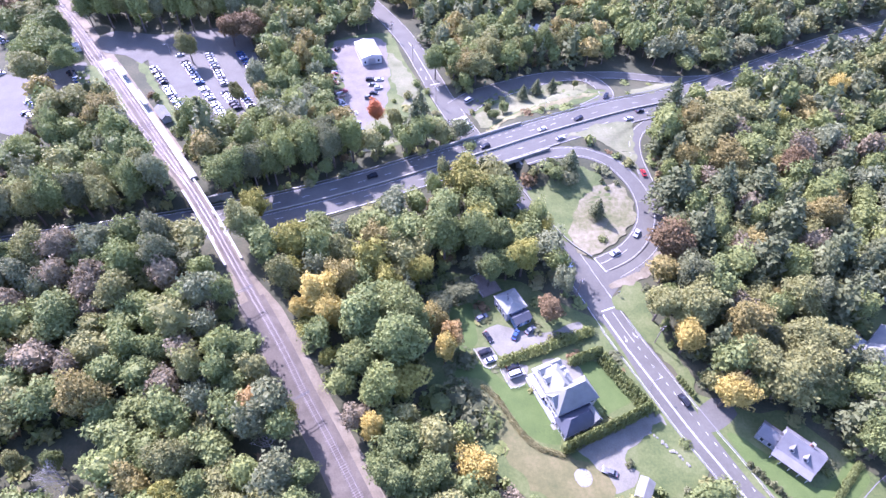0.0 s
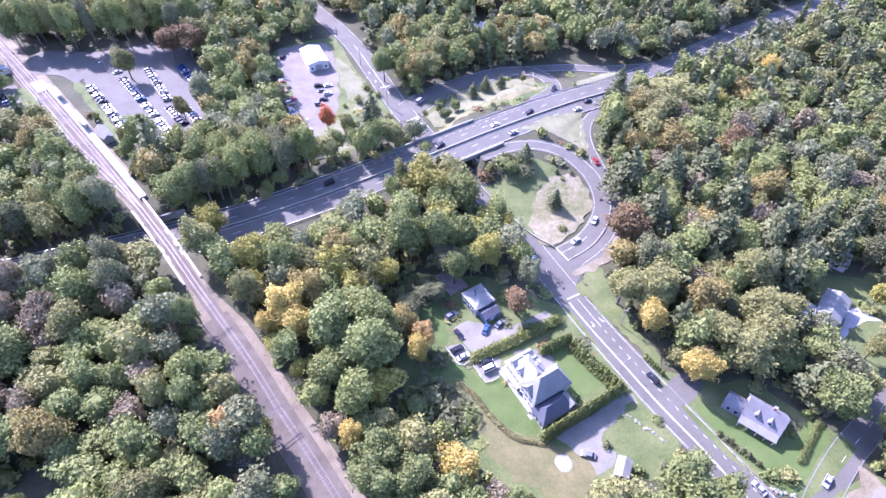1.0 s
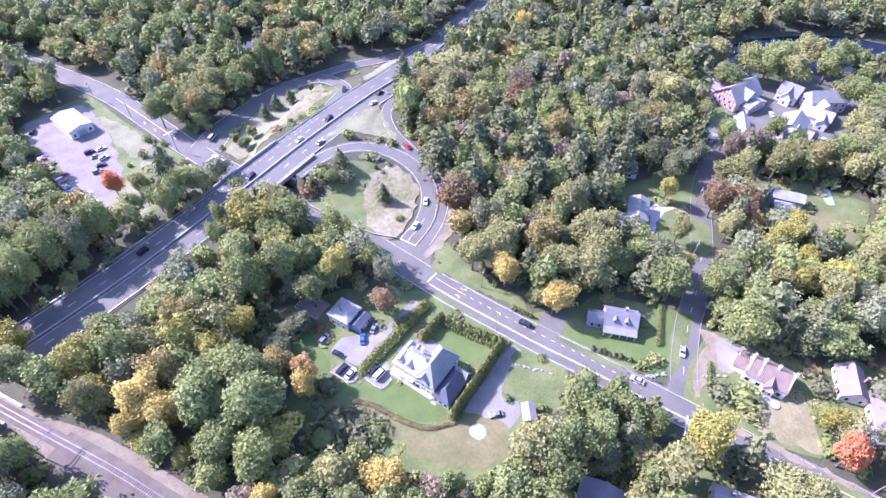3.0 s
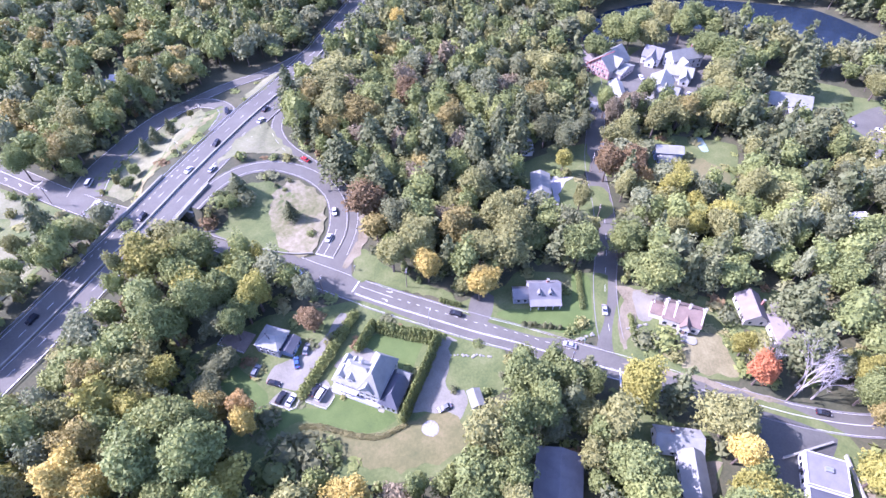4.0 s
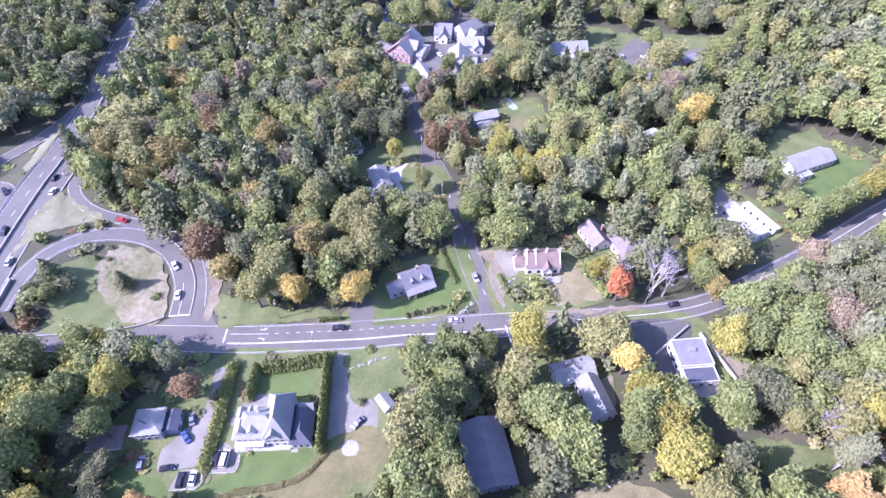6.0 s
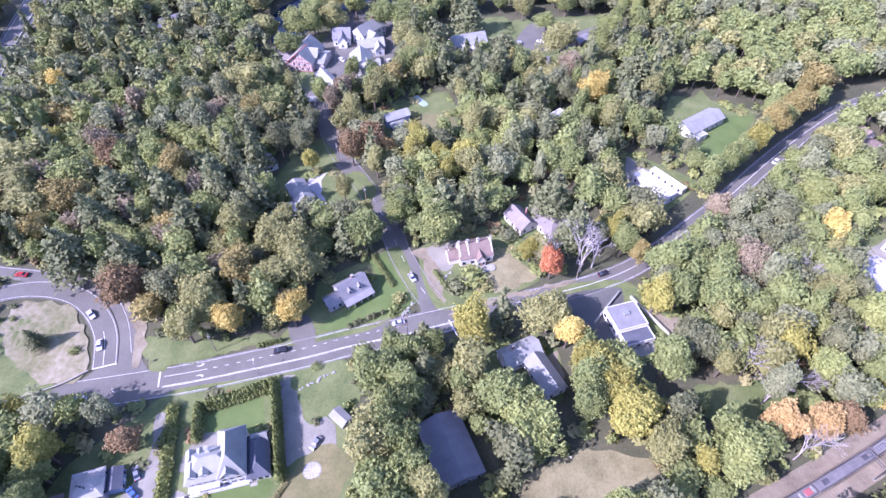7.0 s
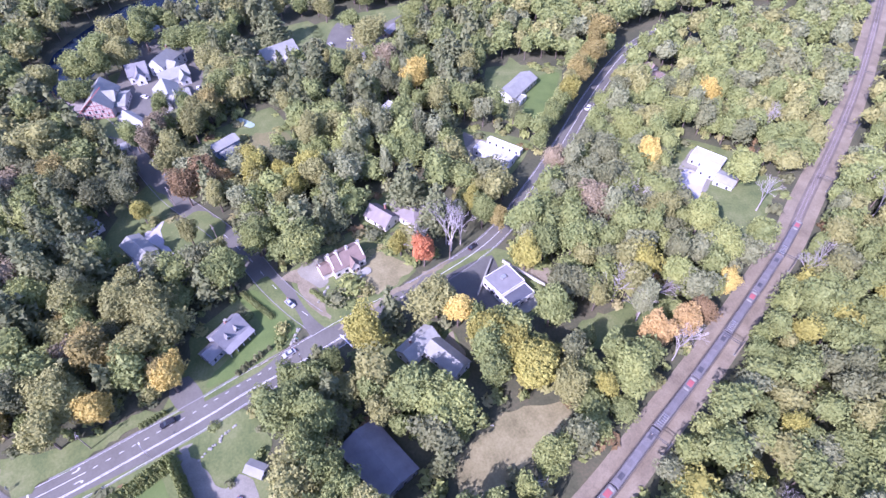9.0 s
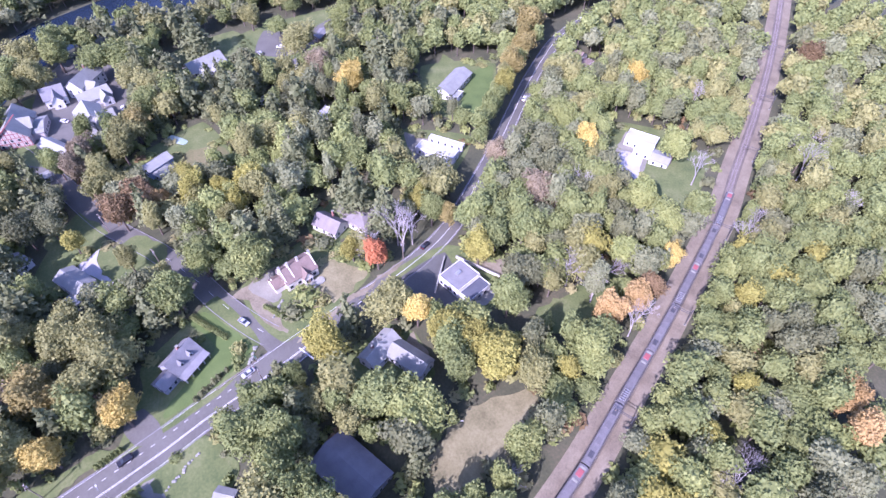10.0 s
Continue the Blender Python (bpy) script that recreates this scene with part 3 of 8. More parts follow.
KEEP_OPEN.append(outline([(78, 85), (99, 78), (108, 79), (122, 64), (131, 53), (106, 40), (90, 55)]))
patch("garden", [(78, 85), (99, 78), (108, 79), (122, 64), (131, 53), (106, 40), (90, 55)], ROUGH_GRASS, "rough grass of gardens and verges", 0.02, 2.0)
KEEP_OPEN.append(outline([(132, 45), (152, 11), (123, -3), (103, 32)]))
patch("garden", [(132, 45), (152, 11), (123, -3), (103, 32)], ROUGH_GRASS, "rough grass of gardens and verges", 0.02, 2.0)
KEEP_OPEN.append(outline([(160, 16), (177, -10), (154, -17), (143, 11)]))
patch("garden", [(160, 16), (177, -10), (154, -17), (143, 11)], ROUGH_GRASS, "rough grass of gardens and verges", 0.02, 2.0)
KEEP_OPEN.append(outline([(121, -10), (129, -35), (114, -56), (97, -50), (95, -24)]))
patch("garden", [(121, -10), (129, -35), (114, -56), (97, -50), (95, -24)], ROUGH_GRASS, "rough grass of gardens and verges", 0.02, 2.0)
KEEP_OPEN.append(outline([(85, 26), (93, 9), (100, -3), (93, -12), (76, -14), (74, -8)]))
patch("garden", [(85, 26), (93, 9), (100, -3), (93, -12), (76, -14), (74, -8)], ROUGH_GRASS, "rough grass of gardens and verges", 0.02, 2.0)
KEEP_OPEN.append(outline([(242, 144), (279, 159), (294, 137), (314, 108), (271, 86), (248, 99), (225, 109)]))
patch("garden", [(242, 144), (279, 159), (294, 137), (314, 108), (271, 86), (248, 99), (225, 109)], ROUGH_GRASS, "rough grass of gardens and verges", 0.02, 2.0)
KEEP_OPEN.append(outline([(-204, 309), (-168, 290), (-114, 304), (-99, 242), (-96, 218), (-118, 218), (-154, 251), (-185, 284)]))
KEEP_OPEN.append(outline([(-270, 302), (-225, 296), (-191, 278), (-177, 246), (-196, 236), (-184, 209), (-205, 204)]))
KEEP_OPEN.append(outline([(12, 247), (44, 260), (84, 255), (81, 245), (24, 224)]))
patch("garden", [(12, 247), (44, 260), (84, 255), (81, 245), (24, 224)], ROUGH_GRASS, "rough grass of gardens and verges", 0.02, 2.0)
KEEP_OPEN.append(outline([(-66, 304), (-32, 318), (-21, 286), (4, 222), (-12, 210), (-35, 202), (-49, 228)]))
patch("garden", [(-66, 304), (-32, 318), (-21, 286), (4, 222), (-12, 210), (-35, 202), (-49, 228)], ROUGH_GRASS, "rough grass of gardens and verges", 0.02, 2.0)
KEEP_OPEN.append(outline([(160, 119), (194, 106), (152, 84), (142, 97)]))
patch("garden", [(160, 119), (194, 106), (152, 84), (142, 97)], ROUGH_GRASS, "rough grass of gardens and verges", 0.02, 2.0)
KEEP_OPEN.append(outline([(220, 91), (244, 54), (208, 42), (200, 79)]))
patch("garden", [(220, 91), (244, 54), (208, 42), (200, 79)], ROUGH_GRASS, "rough grass of gardens and verges", 0.02, 2.0)
KEEP_OPEN.append(outline([(208, -36), (192, -69), (168, -51), (179, -31)]))
patch("garden", [(208, -36), (192, -69), (168, -51), (179, -31)], ROUGH_GRASS, "rough grass of gardens and verges", 0.02, 2.0)
KEEP_OPEN.append(outline([(260, -64), (252, -105), (203, -81), (216, -56)]))
patch("garden", [(260, -64), (252, -105), (203, -81), (216, -56)], ROUGH_GRASS, "rough grass of gardens and verges", 0.02, 2.0)
KEEP_OPEN.append(outline([(181, -139), (159, -166), (142, -151), (135, -123), (142, -116)]))
patch("garden", [(181, -139), (159, -166), (142, -151), (135, -123), (142, -116)], ROUGH_GRASS, "rough grass of gardens and verges", 0.02, 2.0)
KEEP_OPEN.append(outline([(313, 75), (334, 33), (299, 19), (272, 46)]))
patch("garden", [(313, 75), (334, 33), (299, 19), (272, 46)], ROUGH_GRASS, "rough grass of gardens and verges", 0.02, 2.0)
KEEP_OPEN.append(outline([(327, 31), (346, -35), (314, -38), (265, 12)]))
patch("garden", [(327, 31), (346, -35), (314, -38), (265, 12)], ROUGH_GRASS, "rough grass of gardens and verges", 0.02, 2.0)
KEEP_OPEN.append(outline([(36, 182), (59, 198), (76, 198), (90, 166), (86, 146), (74, 131), (60, 121), (47, 146)]))
KEEP_OPEN.append(outline([(-131, 65), (-124, 70), (-107, 67), (-97, 55), (-104, 49), (-123, 49)]))
KEEP_OPEN.append(outline([(175, 123), (174, 112), (157, 107), (156, 116)]))
KEEP_OPEN.append(outline([(186, 119), (190, 95), (166, 71), (143, 72), (143, 89), (157, 106)]))
KEEP_OPEN.append(outline([(62, 223), (100, 233), (101, 226), (91, 205), (94, 185), (76, 202)]))
KEEP_OPEN.append(outline([(18, 232), (50, 260), (80, 271), (95, 255), (83, 240), (41, 225), (17, 221)]))
KEEP_OPEN.append(outline([(50, 223), (69, 220), (61, 196), (45, 198)]))
KEEP_OPEN.append(outline([(86, 275), (104, 283), (120, 272), (117, 262), (86, 258)]))
KEEP_OPEN.append(outline([(42, 215), (55, 209), (51, 192), (34, 194)]))
HOUSE_PLOTS = []

# ---- covers of the ground: lawns, drives, fields, car parks, lake ----
CLEAR = []


def cover(name, mat, label, points, lift=0.05):
    CLEAR.append(outline(points))
    return patch(name, points, mat, label, lift, ragged=2.2 if mat in (ROUGH_GRASS, THIN_GRASS, DRY_GRASS, SAND, SANDY, DRY_MEADOW, YARD) else 0.6 if mat in (GRAVEL, LAWN) else 0.0)


cover("front_lawn", LAWN, "smooth mown green lawn before the large house", [(26.0, 88.6), (31.7, 77.9), (35.7, 71.1), (34.7, 67.8), (28.3, 68.6), (24.2, 71.7), (20.5, 78.1), (16.6, 84.4), (13.1, 88.4), (10.0, 90.0), (5.6, 89.6), (2.5, 89.3), (4.0, 94.0), (9.3, 95.7), (14.5, 93.4), (22.0, 86.6)], 0.054)
cover("back_lawn", LAWN, "smooth mown green lawn inside the hedge", [(49.7, 96.8), (55.1, 93.3), (62.4, 83.8), (55.7, 79.7), (49.6, 76.8), (46.1, 83.3), (45.8, 89.2), (43.4, 94.7)], 0.058)
cover("shade_lawn", LAWN, "green lawn beside the small house", [(-2.0, 129.2), (8.8, 124.3), (11.2, 104.2), (6.8, 99.1), (-0.8, 104.9), (-4.2, 119.8)], 0.062)
cover("house_drive", GRAVEL, "pale gravel drive of the small house", [(12.6, 107.3), (18.8, 110.9), (24.0, 109.0), (32.2, 107.4), (37.6, 108.2), (48.0, 112.4), (49.5, 109.8), (43.0, 106.6), (35.4, 103.4), (30.3, 101.7), (19.6, 97.3), (16.6, 101.0)], 0.066)
cover("parking_pad", GRAVEL, "pale gravel pad with two parked cars", [(9.9, 100.9), (13.6, 93.6), (18.3, 95.9), (17.4, 98.4), (15.9, 101.3)], 0.070)
cover("van_pad", GRAVEL, "pale gravel pad beside the large house", [(18.5, 93.3), (22.0, 95.4), (27.8, 94.4), (27.4, 91.6), (26.3, 88.0), (21.3, 86.4)], 0.072)
cover("court", GRAVEL, "paved court beside the large house", [(32.9, 96.8), (41.4, 96.8), (45.4, 94.0), (46.6, 89.0), (41.5, 89.5), (34.2, 92.4)], 0.074)
cover("hedge_drive", GRAVEL, "pale drive beside the tall hedge", [(66.5, 79.0), (69.0, 74.0), (60.1, 69.1), (54.8, 65.7), (53.4, 61.6), (57.2, 59.8), (54.3, 55.3), (48.4, 53.6), (46.0, 57.6), (43.0, 63.5), (38.6, 66.6), (51.5, 72.6)], 0.078)
cover("meadow", ROUGH_GRASS, "rough green grass plot beside the road", [(67.9, 74.9), (76.6, 59.1), (64.3, 51.7), (59.4, 58.1), (57.4, 60.7), (59.0, 68.4)], 0.082)
cover("dry_meadow", DRY_MEADOW, "dry brown meadow grass below the house", [(3.0, 89.2), (8.0, 88.4), (15.6, 83.0), (23.5, 70.9), (33.3, 65.0), (44.4, 62.7), (48.2, 55.2), (47.3, 43.7), (28.9, 51.6), (20.0, 61.0), (14.4, 70.5), (10.0, 81.0)], 0.086)
KEEP_OPEN.append(outline([(-7.0, 88.0), (1.0, 89.6), (10.0, 84.0), (14.6, 77.0), (15.4, 69.0), (3.0, 71.0), (-6.0, 77.0)]))
cover("far_bank", ROUGH_GRASS, "grass verge beside the road", [(73.7, 131.0), (65.8, 126.6), (61.3, 121.1), (69.0, 105.7), (76.9, 95.8), (81.9, 80.5), (82.8, 89.8), (77.6, 102.6), (75.7, 116.4)], 0.090)
cover("loop_grass", ROUGH_GRASS, "green grass inside the ramp loop", [(36.0, 181.8), (44.3, 183.5), (55.9, 193.7), (69.4, 187.8), (72.1, 174.6), (58.9, 163.9), (50.7, 150.2), (44.4, 154.5), (39.1, 166.3)], 0.094)
cover("loop_sand", SANDY, "sandy soil with thin grass inside the ramp loop", [(59.2, 173.0), (64.9, 180.1), (74.2, 182.1), (80.0, 175.1), (79.6, 164.7), (74.0, 155.4), (66.3, 147.9), (59.7, 143.9), (53.8, 144.6), (51.9, 150.7), (52.7, 160.2), (55.7, 168.5)], 0.150)
cover("corner_sand", SAND, "pale sandy shoulder where the ramp meets the road", [(63.0, 129.6), (71.2, 133.2), (79.6, 138.6), (84.5, 146.0), (86.5, 145.0), (80.8, 135.6), (72.7, 130.6), (65.8, 127.6)], 0.066)
cover("ramp_triangle", THIN_GRASS, "rough grass triangle between the ramps", [(56.7, 211.5), (76.8, 222.5), (92.3, 225.8), (90.5, 217.3), (87.4, 200.8), (87.2, 190.6), (82.6, 201.5), (72.5, 209.5), (62.8, 212.0)], 0.054)
cover("upper_island", THIN_GRASS, "dry grass island with young trees beside the ramp", [(15.9, 234.1), (20.7, 239.9), (33.5, 251.6), (50.7, 260.7), (64.4, 262.5), (75.4, 260.4), (76.7, 253.6), (68.0, 247.3), (49.8, 240.2), (32.0, 230.5), (22.8, 224.9), (18.4, 225.7)], 0.058)
cover("upper_triangle", THIN_GRASS, "dry grass triangle beside the merging lane", [(94.9, 251.4), (116.6, 263.6), (126.4, 261.8), (108.9, 251.9)], 0.062)
cover("west_verge", THIN_GRASS, "dry grass verge above the parkway with small shrubs", [(-38.7, 202.5), (-27.4, 217.0), (-30.5, 231.2), (-37.0, 240.7), (-38.9, 222.2), (-37.7, 211.6), (-34.1, 202.3)], 0.066)
cover("yard", YARD, "dusty pale yard with scrap and vehicles", [(-62.7, 291.6), (-61.5, 307.6), (-35.4, 311.2), (-30.3, 285.9), (-27.7, 247.4), (-32.3, 232.6), (-39.6, 221.1), (-47.8, 232.5), (-52.8, 262.8)], 0.070)
cover("yard_slope", THIN_GRASS, "dry sandy slope above the parkway", [(-39.8, 223.3), (-26.9, 235.1), (-12.3, 219.1), (-14.7, 212.6), (-32.6, 204.0), (-37.2, 210.2)], 0.074)
cover("road_verge", THIN_GRASS, "grass verge beside the road", [(-30.9, 295.1), (-20.6, 280.1), (1.3, 219.3), (-4.1, 217.0), (-18.8, 242.5), (-27.6, 268.6)], 0.078)
cover("lot_a", ASPHALT, "pale asphalt car park", [(-159.5, 277.4), (-144.1, 285.9), (-124.1, 294.0), (-106.1, 292.4), (-93.3, 262.4), (-88.6, 246.7), (-96.1, 229.7), (-98.3, 216.1), (-106.4, 218.2), (-121.6, 221.6), (-140.5, 246.2)], 0.082)
cover("lot_road", ASPHALT, "asphalt station access road", [(-194.7, 297.6), (-189.0, 308.0), (-161.4, 309.7), (-124.7, 322.4), (-106.9, 296.1), (-122.7, 288.5), (-143.4, 283.5), (-159.5, 277.4), (-160.6, 271.7), (-171.8, 279.6), (-185.6, 283.0)], 0.086)
cover("lot_b", ASPHALT, "pale asphalt car park west of the station", [(-259.3, 271.7), (-211.3, 261.1), (-190.6, 272.5), (-179.1, 248.3), (-195.9, 240.7), (-193.8, 213.0), (-212.0, 217.2), (-238.6, 235.4)], 0.090)
cover("station_grass", ROUGH_GRASS, "grass strip beside the railway", [(-188.3, 266.9), (-182.2, 266.9), (-151.6, 229.1), (-158.5, 229.1), (-171.7, 240.9)], 0.094)
cover("h3_lawn", LAWN, "green lawn round the grey house", [(86.8, 71.5), (91.4, 70.6), (108.2, 54.6), (122.4, 63.6), (125.4, 57.7), (112.0, 47.1), (104.2, 42.6), (93.9, 54.6)], 0.050)
cover("h3_drive", ASPHALT, "grey asphalt drive beside the grey house", [(80.3, 79.2), (86.4, 83.3), (91.0, 82.8), (92.8, 77.8), (86.4, 73.0), (80.8, 71.6)], 0.054)
cover("h3_verge", ROUGH_GRASS, "grass verge along the road", [(64.0, 122.0), (75.1, 125.9), (73.5, 111.6), (80.1, 86.4), (81.9, 75.7), (73.5, 101.5)], 0.058)
cover("corner_walk", SAND, "sandy bank along the side street", [(131.1, 43.3), (138.4, 32.0), (131.5, 33.0), (125.5, 35.4), (106.3, 30.3), (113.9, 37.7), (123.9, 41.7)], 0.062)
cover("pink_lot", DRY_GRASS, "dry lawn round the brown-roofed house", [(120.9, 23.7), (136.3, 11.1), (131.3, 3.3), (124.3, -2.6), (114.9, 13.2), (114.8, 21.6)], 0.066)
cover("pink_terrace", GRAVEL, "pale terrace beside the brown-roofed house", [(131.6, 42.3), (137.0, 31.5), (123.6, 30.2), (121.7, 34.0)], 0.070)
cover("h8_drive", GRAVEL, "pale gravel yard behind the house with a parked car", [(162.4, 3.0), (167.7, -6.4), (155.7, -12.7), (148.5, -5.3)], 0.074)
cover("road_bank", SAND, "bare sandy roadside bank", [(104.2, 26.4), (126.1, -14.2), (124.2, -14.6), (102.4, 25.7)], 0.078)
cover("h4_drive", PALE_GRAVEL, "white gravel drive curving to a house", [(169.2, 96.1), (162.5, 103.5), (157.7, 104.6), (156.6, 98.9), (150.6, 93.2), (144.5, 89.7), (146.5, 87.9), (156.9, 94.3), (163.8, 96.9)], 0.082)
cover("h4_lawn", ROUGH_GRASS, "rough lawn with shrubs beside the white drive", [(157.5, 94.4), (167.4, 92.1), (172.5, 80.3), (161.9, 71.6), (147.0, 72.3), (144.2, 82.0), (147.8, 88.5)], 0.086)
cover("h9_lawn", DRY_MEADOW, "sunlit dry lawn among trees", [(214.6, 68.6), (222.7, 59.8), (220.9, 46.4), (212.1, 41.2), (206.0, 54.2), (208.1, 64.5)], 0.090)
cover("field", DRY_GRASS, "dry brown grass field edged by trees", [(51.0, -4.8), (60.8, -19.4), (60.8, -40.1), (52.9, -41.8), (44.9, -27.0), (37.4, -13.1), (37.6, -3.7), (45.3, -1.9)], 0.094)
# the forecourt's darkness is a tree's shadow, given here by a darker asphalt
cover("h7_lot", ASPHALT_SHADED, "asphalt forecourt of the flat-roofed building, coloured dark for tree shade", [(116.5, -10.0), (125.3, -33.5), (102.0, -33.0), (95.0, -22.0), (102.3, -16.9)], 0.050)
cover("h7_bank", SAND, "bare sandy strip behind the building", [(115.9, -44.7), (114.4, -54.9), (105.4, -51.8), (109.3, -46.5)], 0.054)
cover("h6_yard", SAND, "bare sandy track beside the long building", [(88.5, -6.8), (92.9, -12.0), (84.0, -14.0), (77.7, -11.5), (84.1, -9.3)], 0.058)
cover("h6_lawn", ROUGH_GRASS, "sunlit grass before the long building", [(82.3, 15.1), (89.9, 9.4), (84.3, 7.6), (80.2, 11.4)], 0.062)
cover("clearing", ROUGH_GRASS, "light green clearing among trees", [(89.4, -67.1), (83.4, -73.0), (75.4, -74.1), (76.5, -67.0), (80.4, -59.2)], 0.066)
cover("tangle", ROUGH_GRASS, "light green scrubby clearing", [(135.3, -123.4), (147.5, -161.0), (140.6, -168.4), (117.4, -142.6), (109.7, -123.5), (116.2, -114.4)], 0.070)
cover("white_terrace", GRAVEL, "white terrace round a house", [(205.0, -38.4), (197.7, -46.1), (187.1, -63.8), (172.9, -50.4), (180.4, -38.0)], 0.074)
cover("far_house_lawn", LAWN, "lawn beside a white house", [(245.1, -88.3), (246.6, -102.3), (208.2, -80.6), (209.5, -69.0)], 0.078)
cover("far_court", GRAVEL, "pale gravel court of a large white house", [(155.2, -125.3), (172.1, -143.0), (160.8, -148.4), (143.6, -134.4), (138.9, -124.3)], 0.082)
cover("far_lot", ASPHALT, "grey asphalt drive among far houses", [(303.2, 22.8), (328.1, 15.0), (317.3, -5.4), (331.9, -27.6), (313.4, -23.7), (299.2, -8.1), (293.9, 8.8)], 0.086)
cover("far_lawn", LAWN, "far sunlit lawn", [(313.7, -17.8), (331.5, -33.6), (324.8, -39.9), (304.5, -24.7)], 0.090)
cover("village_court", ASPHALT, "grey asphalt court between white and red houses", [(239.3, 123.9), (263.3, 122.9), (276.4, 110.9), (277.8, 100.9), (249.7, 103.1), (226.4, 112.6)], 0.094)
cover("lake", WATER, "dark blue lake behind the houses", [(270.1, 173.1), (286.7, 152.6), (315.9, 142.9), (348.0, 116.5), (355.0, 80.4), (354.0, 54.5), (373.0, 41.0), (404.8, 29.1), (419.1, 82.9), (374.2, 151.5), (321.0, 178.0)], 0.050)
cover("h7b_lawn", ROUGH_GRASS, "sunlit rough lawn behind the white house", [(244.2, -64.8), (267.5, -79.6), (250.7, -86.3), (221.9, -84.6), (212.4, -73.2)], 0.054)
cover("h2_lawn_far", LAWN, "far lawn among the woods", [(69.2, 337.9), (80.1, 341.1), (80.5, 327.2), (69.8, 321.9)], 0.058)
cover("junction", ASPHALT, "grey asphalt apron where ramps and road meet", [(42.3, 151.3), (59.0, 140.9), (67.7, 141.4), (82.4, 146.9), (81.7, 140.6), (68.1, 130.4), (61.7, 122.7), (60.1, 114.7), (51.1, 120.1), (46.1, 130.8), (41.8, 142.9)], -0.030)
cover("platform_grass", ROUGH_GRASS, "rough grass strip between platform and car park", [(-165.0, 273.9), (-160.1, 273.9), (-139.6, 243.2), (-121.0, 218.1), (-124.0, 213.7), (-135.0, 229.3), (-152.8, 256.4)], 0.066)
cover("west_lane", ASPHALT, "asphalt lane with white markings to the car park", [(-250.0, 255.4), (-218.4, 263.2), (-196.3, 267.9), (-193.0, 260.3), (-213.2, 252.6), (-241.3, 240.2)], 0.070)
cover("west_bank", ROUGH_GRASS, "grassy bank under the station trees", [(-264.4, 329.2), (-249.1, 351.9), (-204.1, 293.1), (-192.6, 273.6), (-207.9, 266.7), (-231.7, 277.8)], 0.074)
cover("village_yard", ASPHALT, "grey asphalt yard between the village houses", [(247.0, 129.2), (275.8, 136.2), (306.7, 135.1), (327.3, 126.1), (326.6, 102.0), (286.8, 91.3), (253.5, 91.6), (244.2, 108.3), (232.0, 117.7)], 0.078)
cover("white_court", GRAVEL, "white paved court before the flat-roofed house", [(155.2, -123.7), (151.0, -133.0), (139.0, -127.6), (141.4, -120.7)], 0.082)
cover("side_garden", ROUGH_GRASS, "rough grass garden among the bare trees", [(88.0, -55.0), (91.0, -69.0), (95.0, -92.0), (90.0, -92.0), (83.0, -80.0), (78.0, -72.0), (76.0, -59.0), (82.0, -54.0)], 0.084)
cover("white_terrace", PALE_GRAVEL, "bleached paved terrace before the flat-roofed house", [(156.0, -127.0), (159.0, -133.0), (152.0, -139.0), (146.0, -134.0), (139.5, -129.0), (142.6, -122.8)], 0.088)
cover("white_lawn", LAWN, "small lawn behind the flat-roofed house", [(160.7, -155.0), (152.4, -161.3), (143.5, -151.2), (146.3, -148.8)], 0.086)
cover("upper_lawn", ROUGH_GRASS, "rough lawn beside the street", [(175.6, 116.4), (182.7, 117.3), (191.1, 104.9), (185.2, 97.6), (178.1, 94.3), (172.3, 99.9), (172.3, 110.1)], 0.090)
cover("pool", POOL, "pale green covered swimming pool", [(234.6, 71.6), (237.4, 68.6), (230.3, 61.2), (227.6, 63.4)], 0.094)
cover("pink_path", SAND, "pale sandy path to the cream house", [(129.8, 47.3), (135.4, 34.0), (131.8, 31.6), (125.8, 42.3)], 0.050)
cover("street_mouth", ASPHALT, "grey asphalt mouth of the side street", [(118.7, 40.5), (115.3, 29.8), (105.9, 24.1), (99.4, 27.1), (97.9, 35.9), (107.0, 40.4)], -0.030)
cover("parkway_bank", DRY_GRASS, "dry grass bank along the parkway edge", [(80.0, 250.5), (74.8, 247.0), (39.1, 229.5), (24.2, 219.5), (23.1, 221.6), (28.1, 226.7), (39.8, 233.2), (69.5, 249.1)], 0.058)

# ---- trees ----
def unit(v):
    return v / (np.linalg.norm(v, axis=-1, keepdims=True) + 1e-9)


def cards(rng, at, facing, size, stretch_by=1.25):
    """Leaf clumps: uneven three-cornered tufts at places, roughly facing outwards."""
    n = len(at)
    f = unit(facing + rng.normal(0, 0.8, (n, 3)))
    u = unit(np.cross(f, rng.normal(0, 1, (n, 3))))
    v = np.cross(f, u)
    s = size * rng.uniform(0.65, 1.35, (n, 1))
    a, b = rng.uniform(0.7, 1.2, (2, n, 1))
    verts = np.stack([at - u * s * stretch_by * a - v * s * 0.6, at + u * s * stretch_by * b - v * s * 0.5, at + v * s * 1.2 + u * s * (b - a)], 1).reshape(-1, 3)
    normals = unit(0.62 * unit(facing) + 0.38 * f * np.sign((f * facing).sum(1, keepdims=True)))
    return verts, np.arange(3 * n).reshape(-1, 3), np.repeat(normals, 3, 0)


def ico(level):
    ball = bmesh.new()
    bmesh.ops.create_icosphere(ball, subdivisions=level, radius=1)
    v, f = np.array([p.co[:] for p in ball.verts]), np.array([[p.index for p in q.verts] for q in ball.faces])
    ball.free()
    return v, f


ICO_V, ICO_F = ico(1)
ICO_FINE = ico(2)


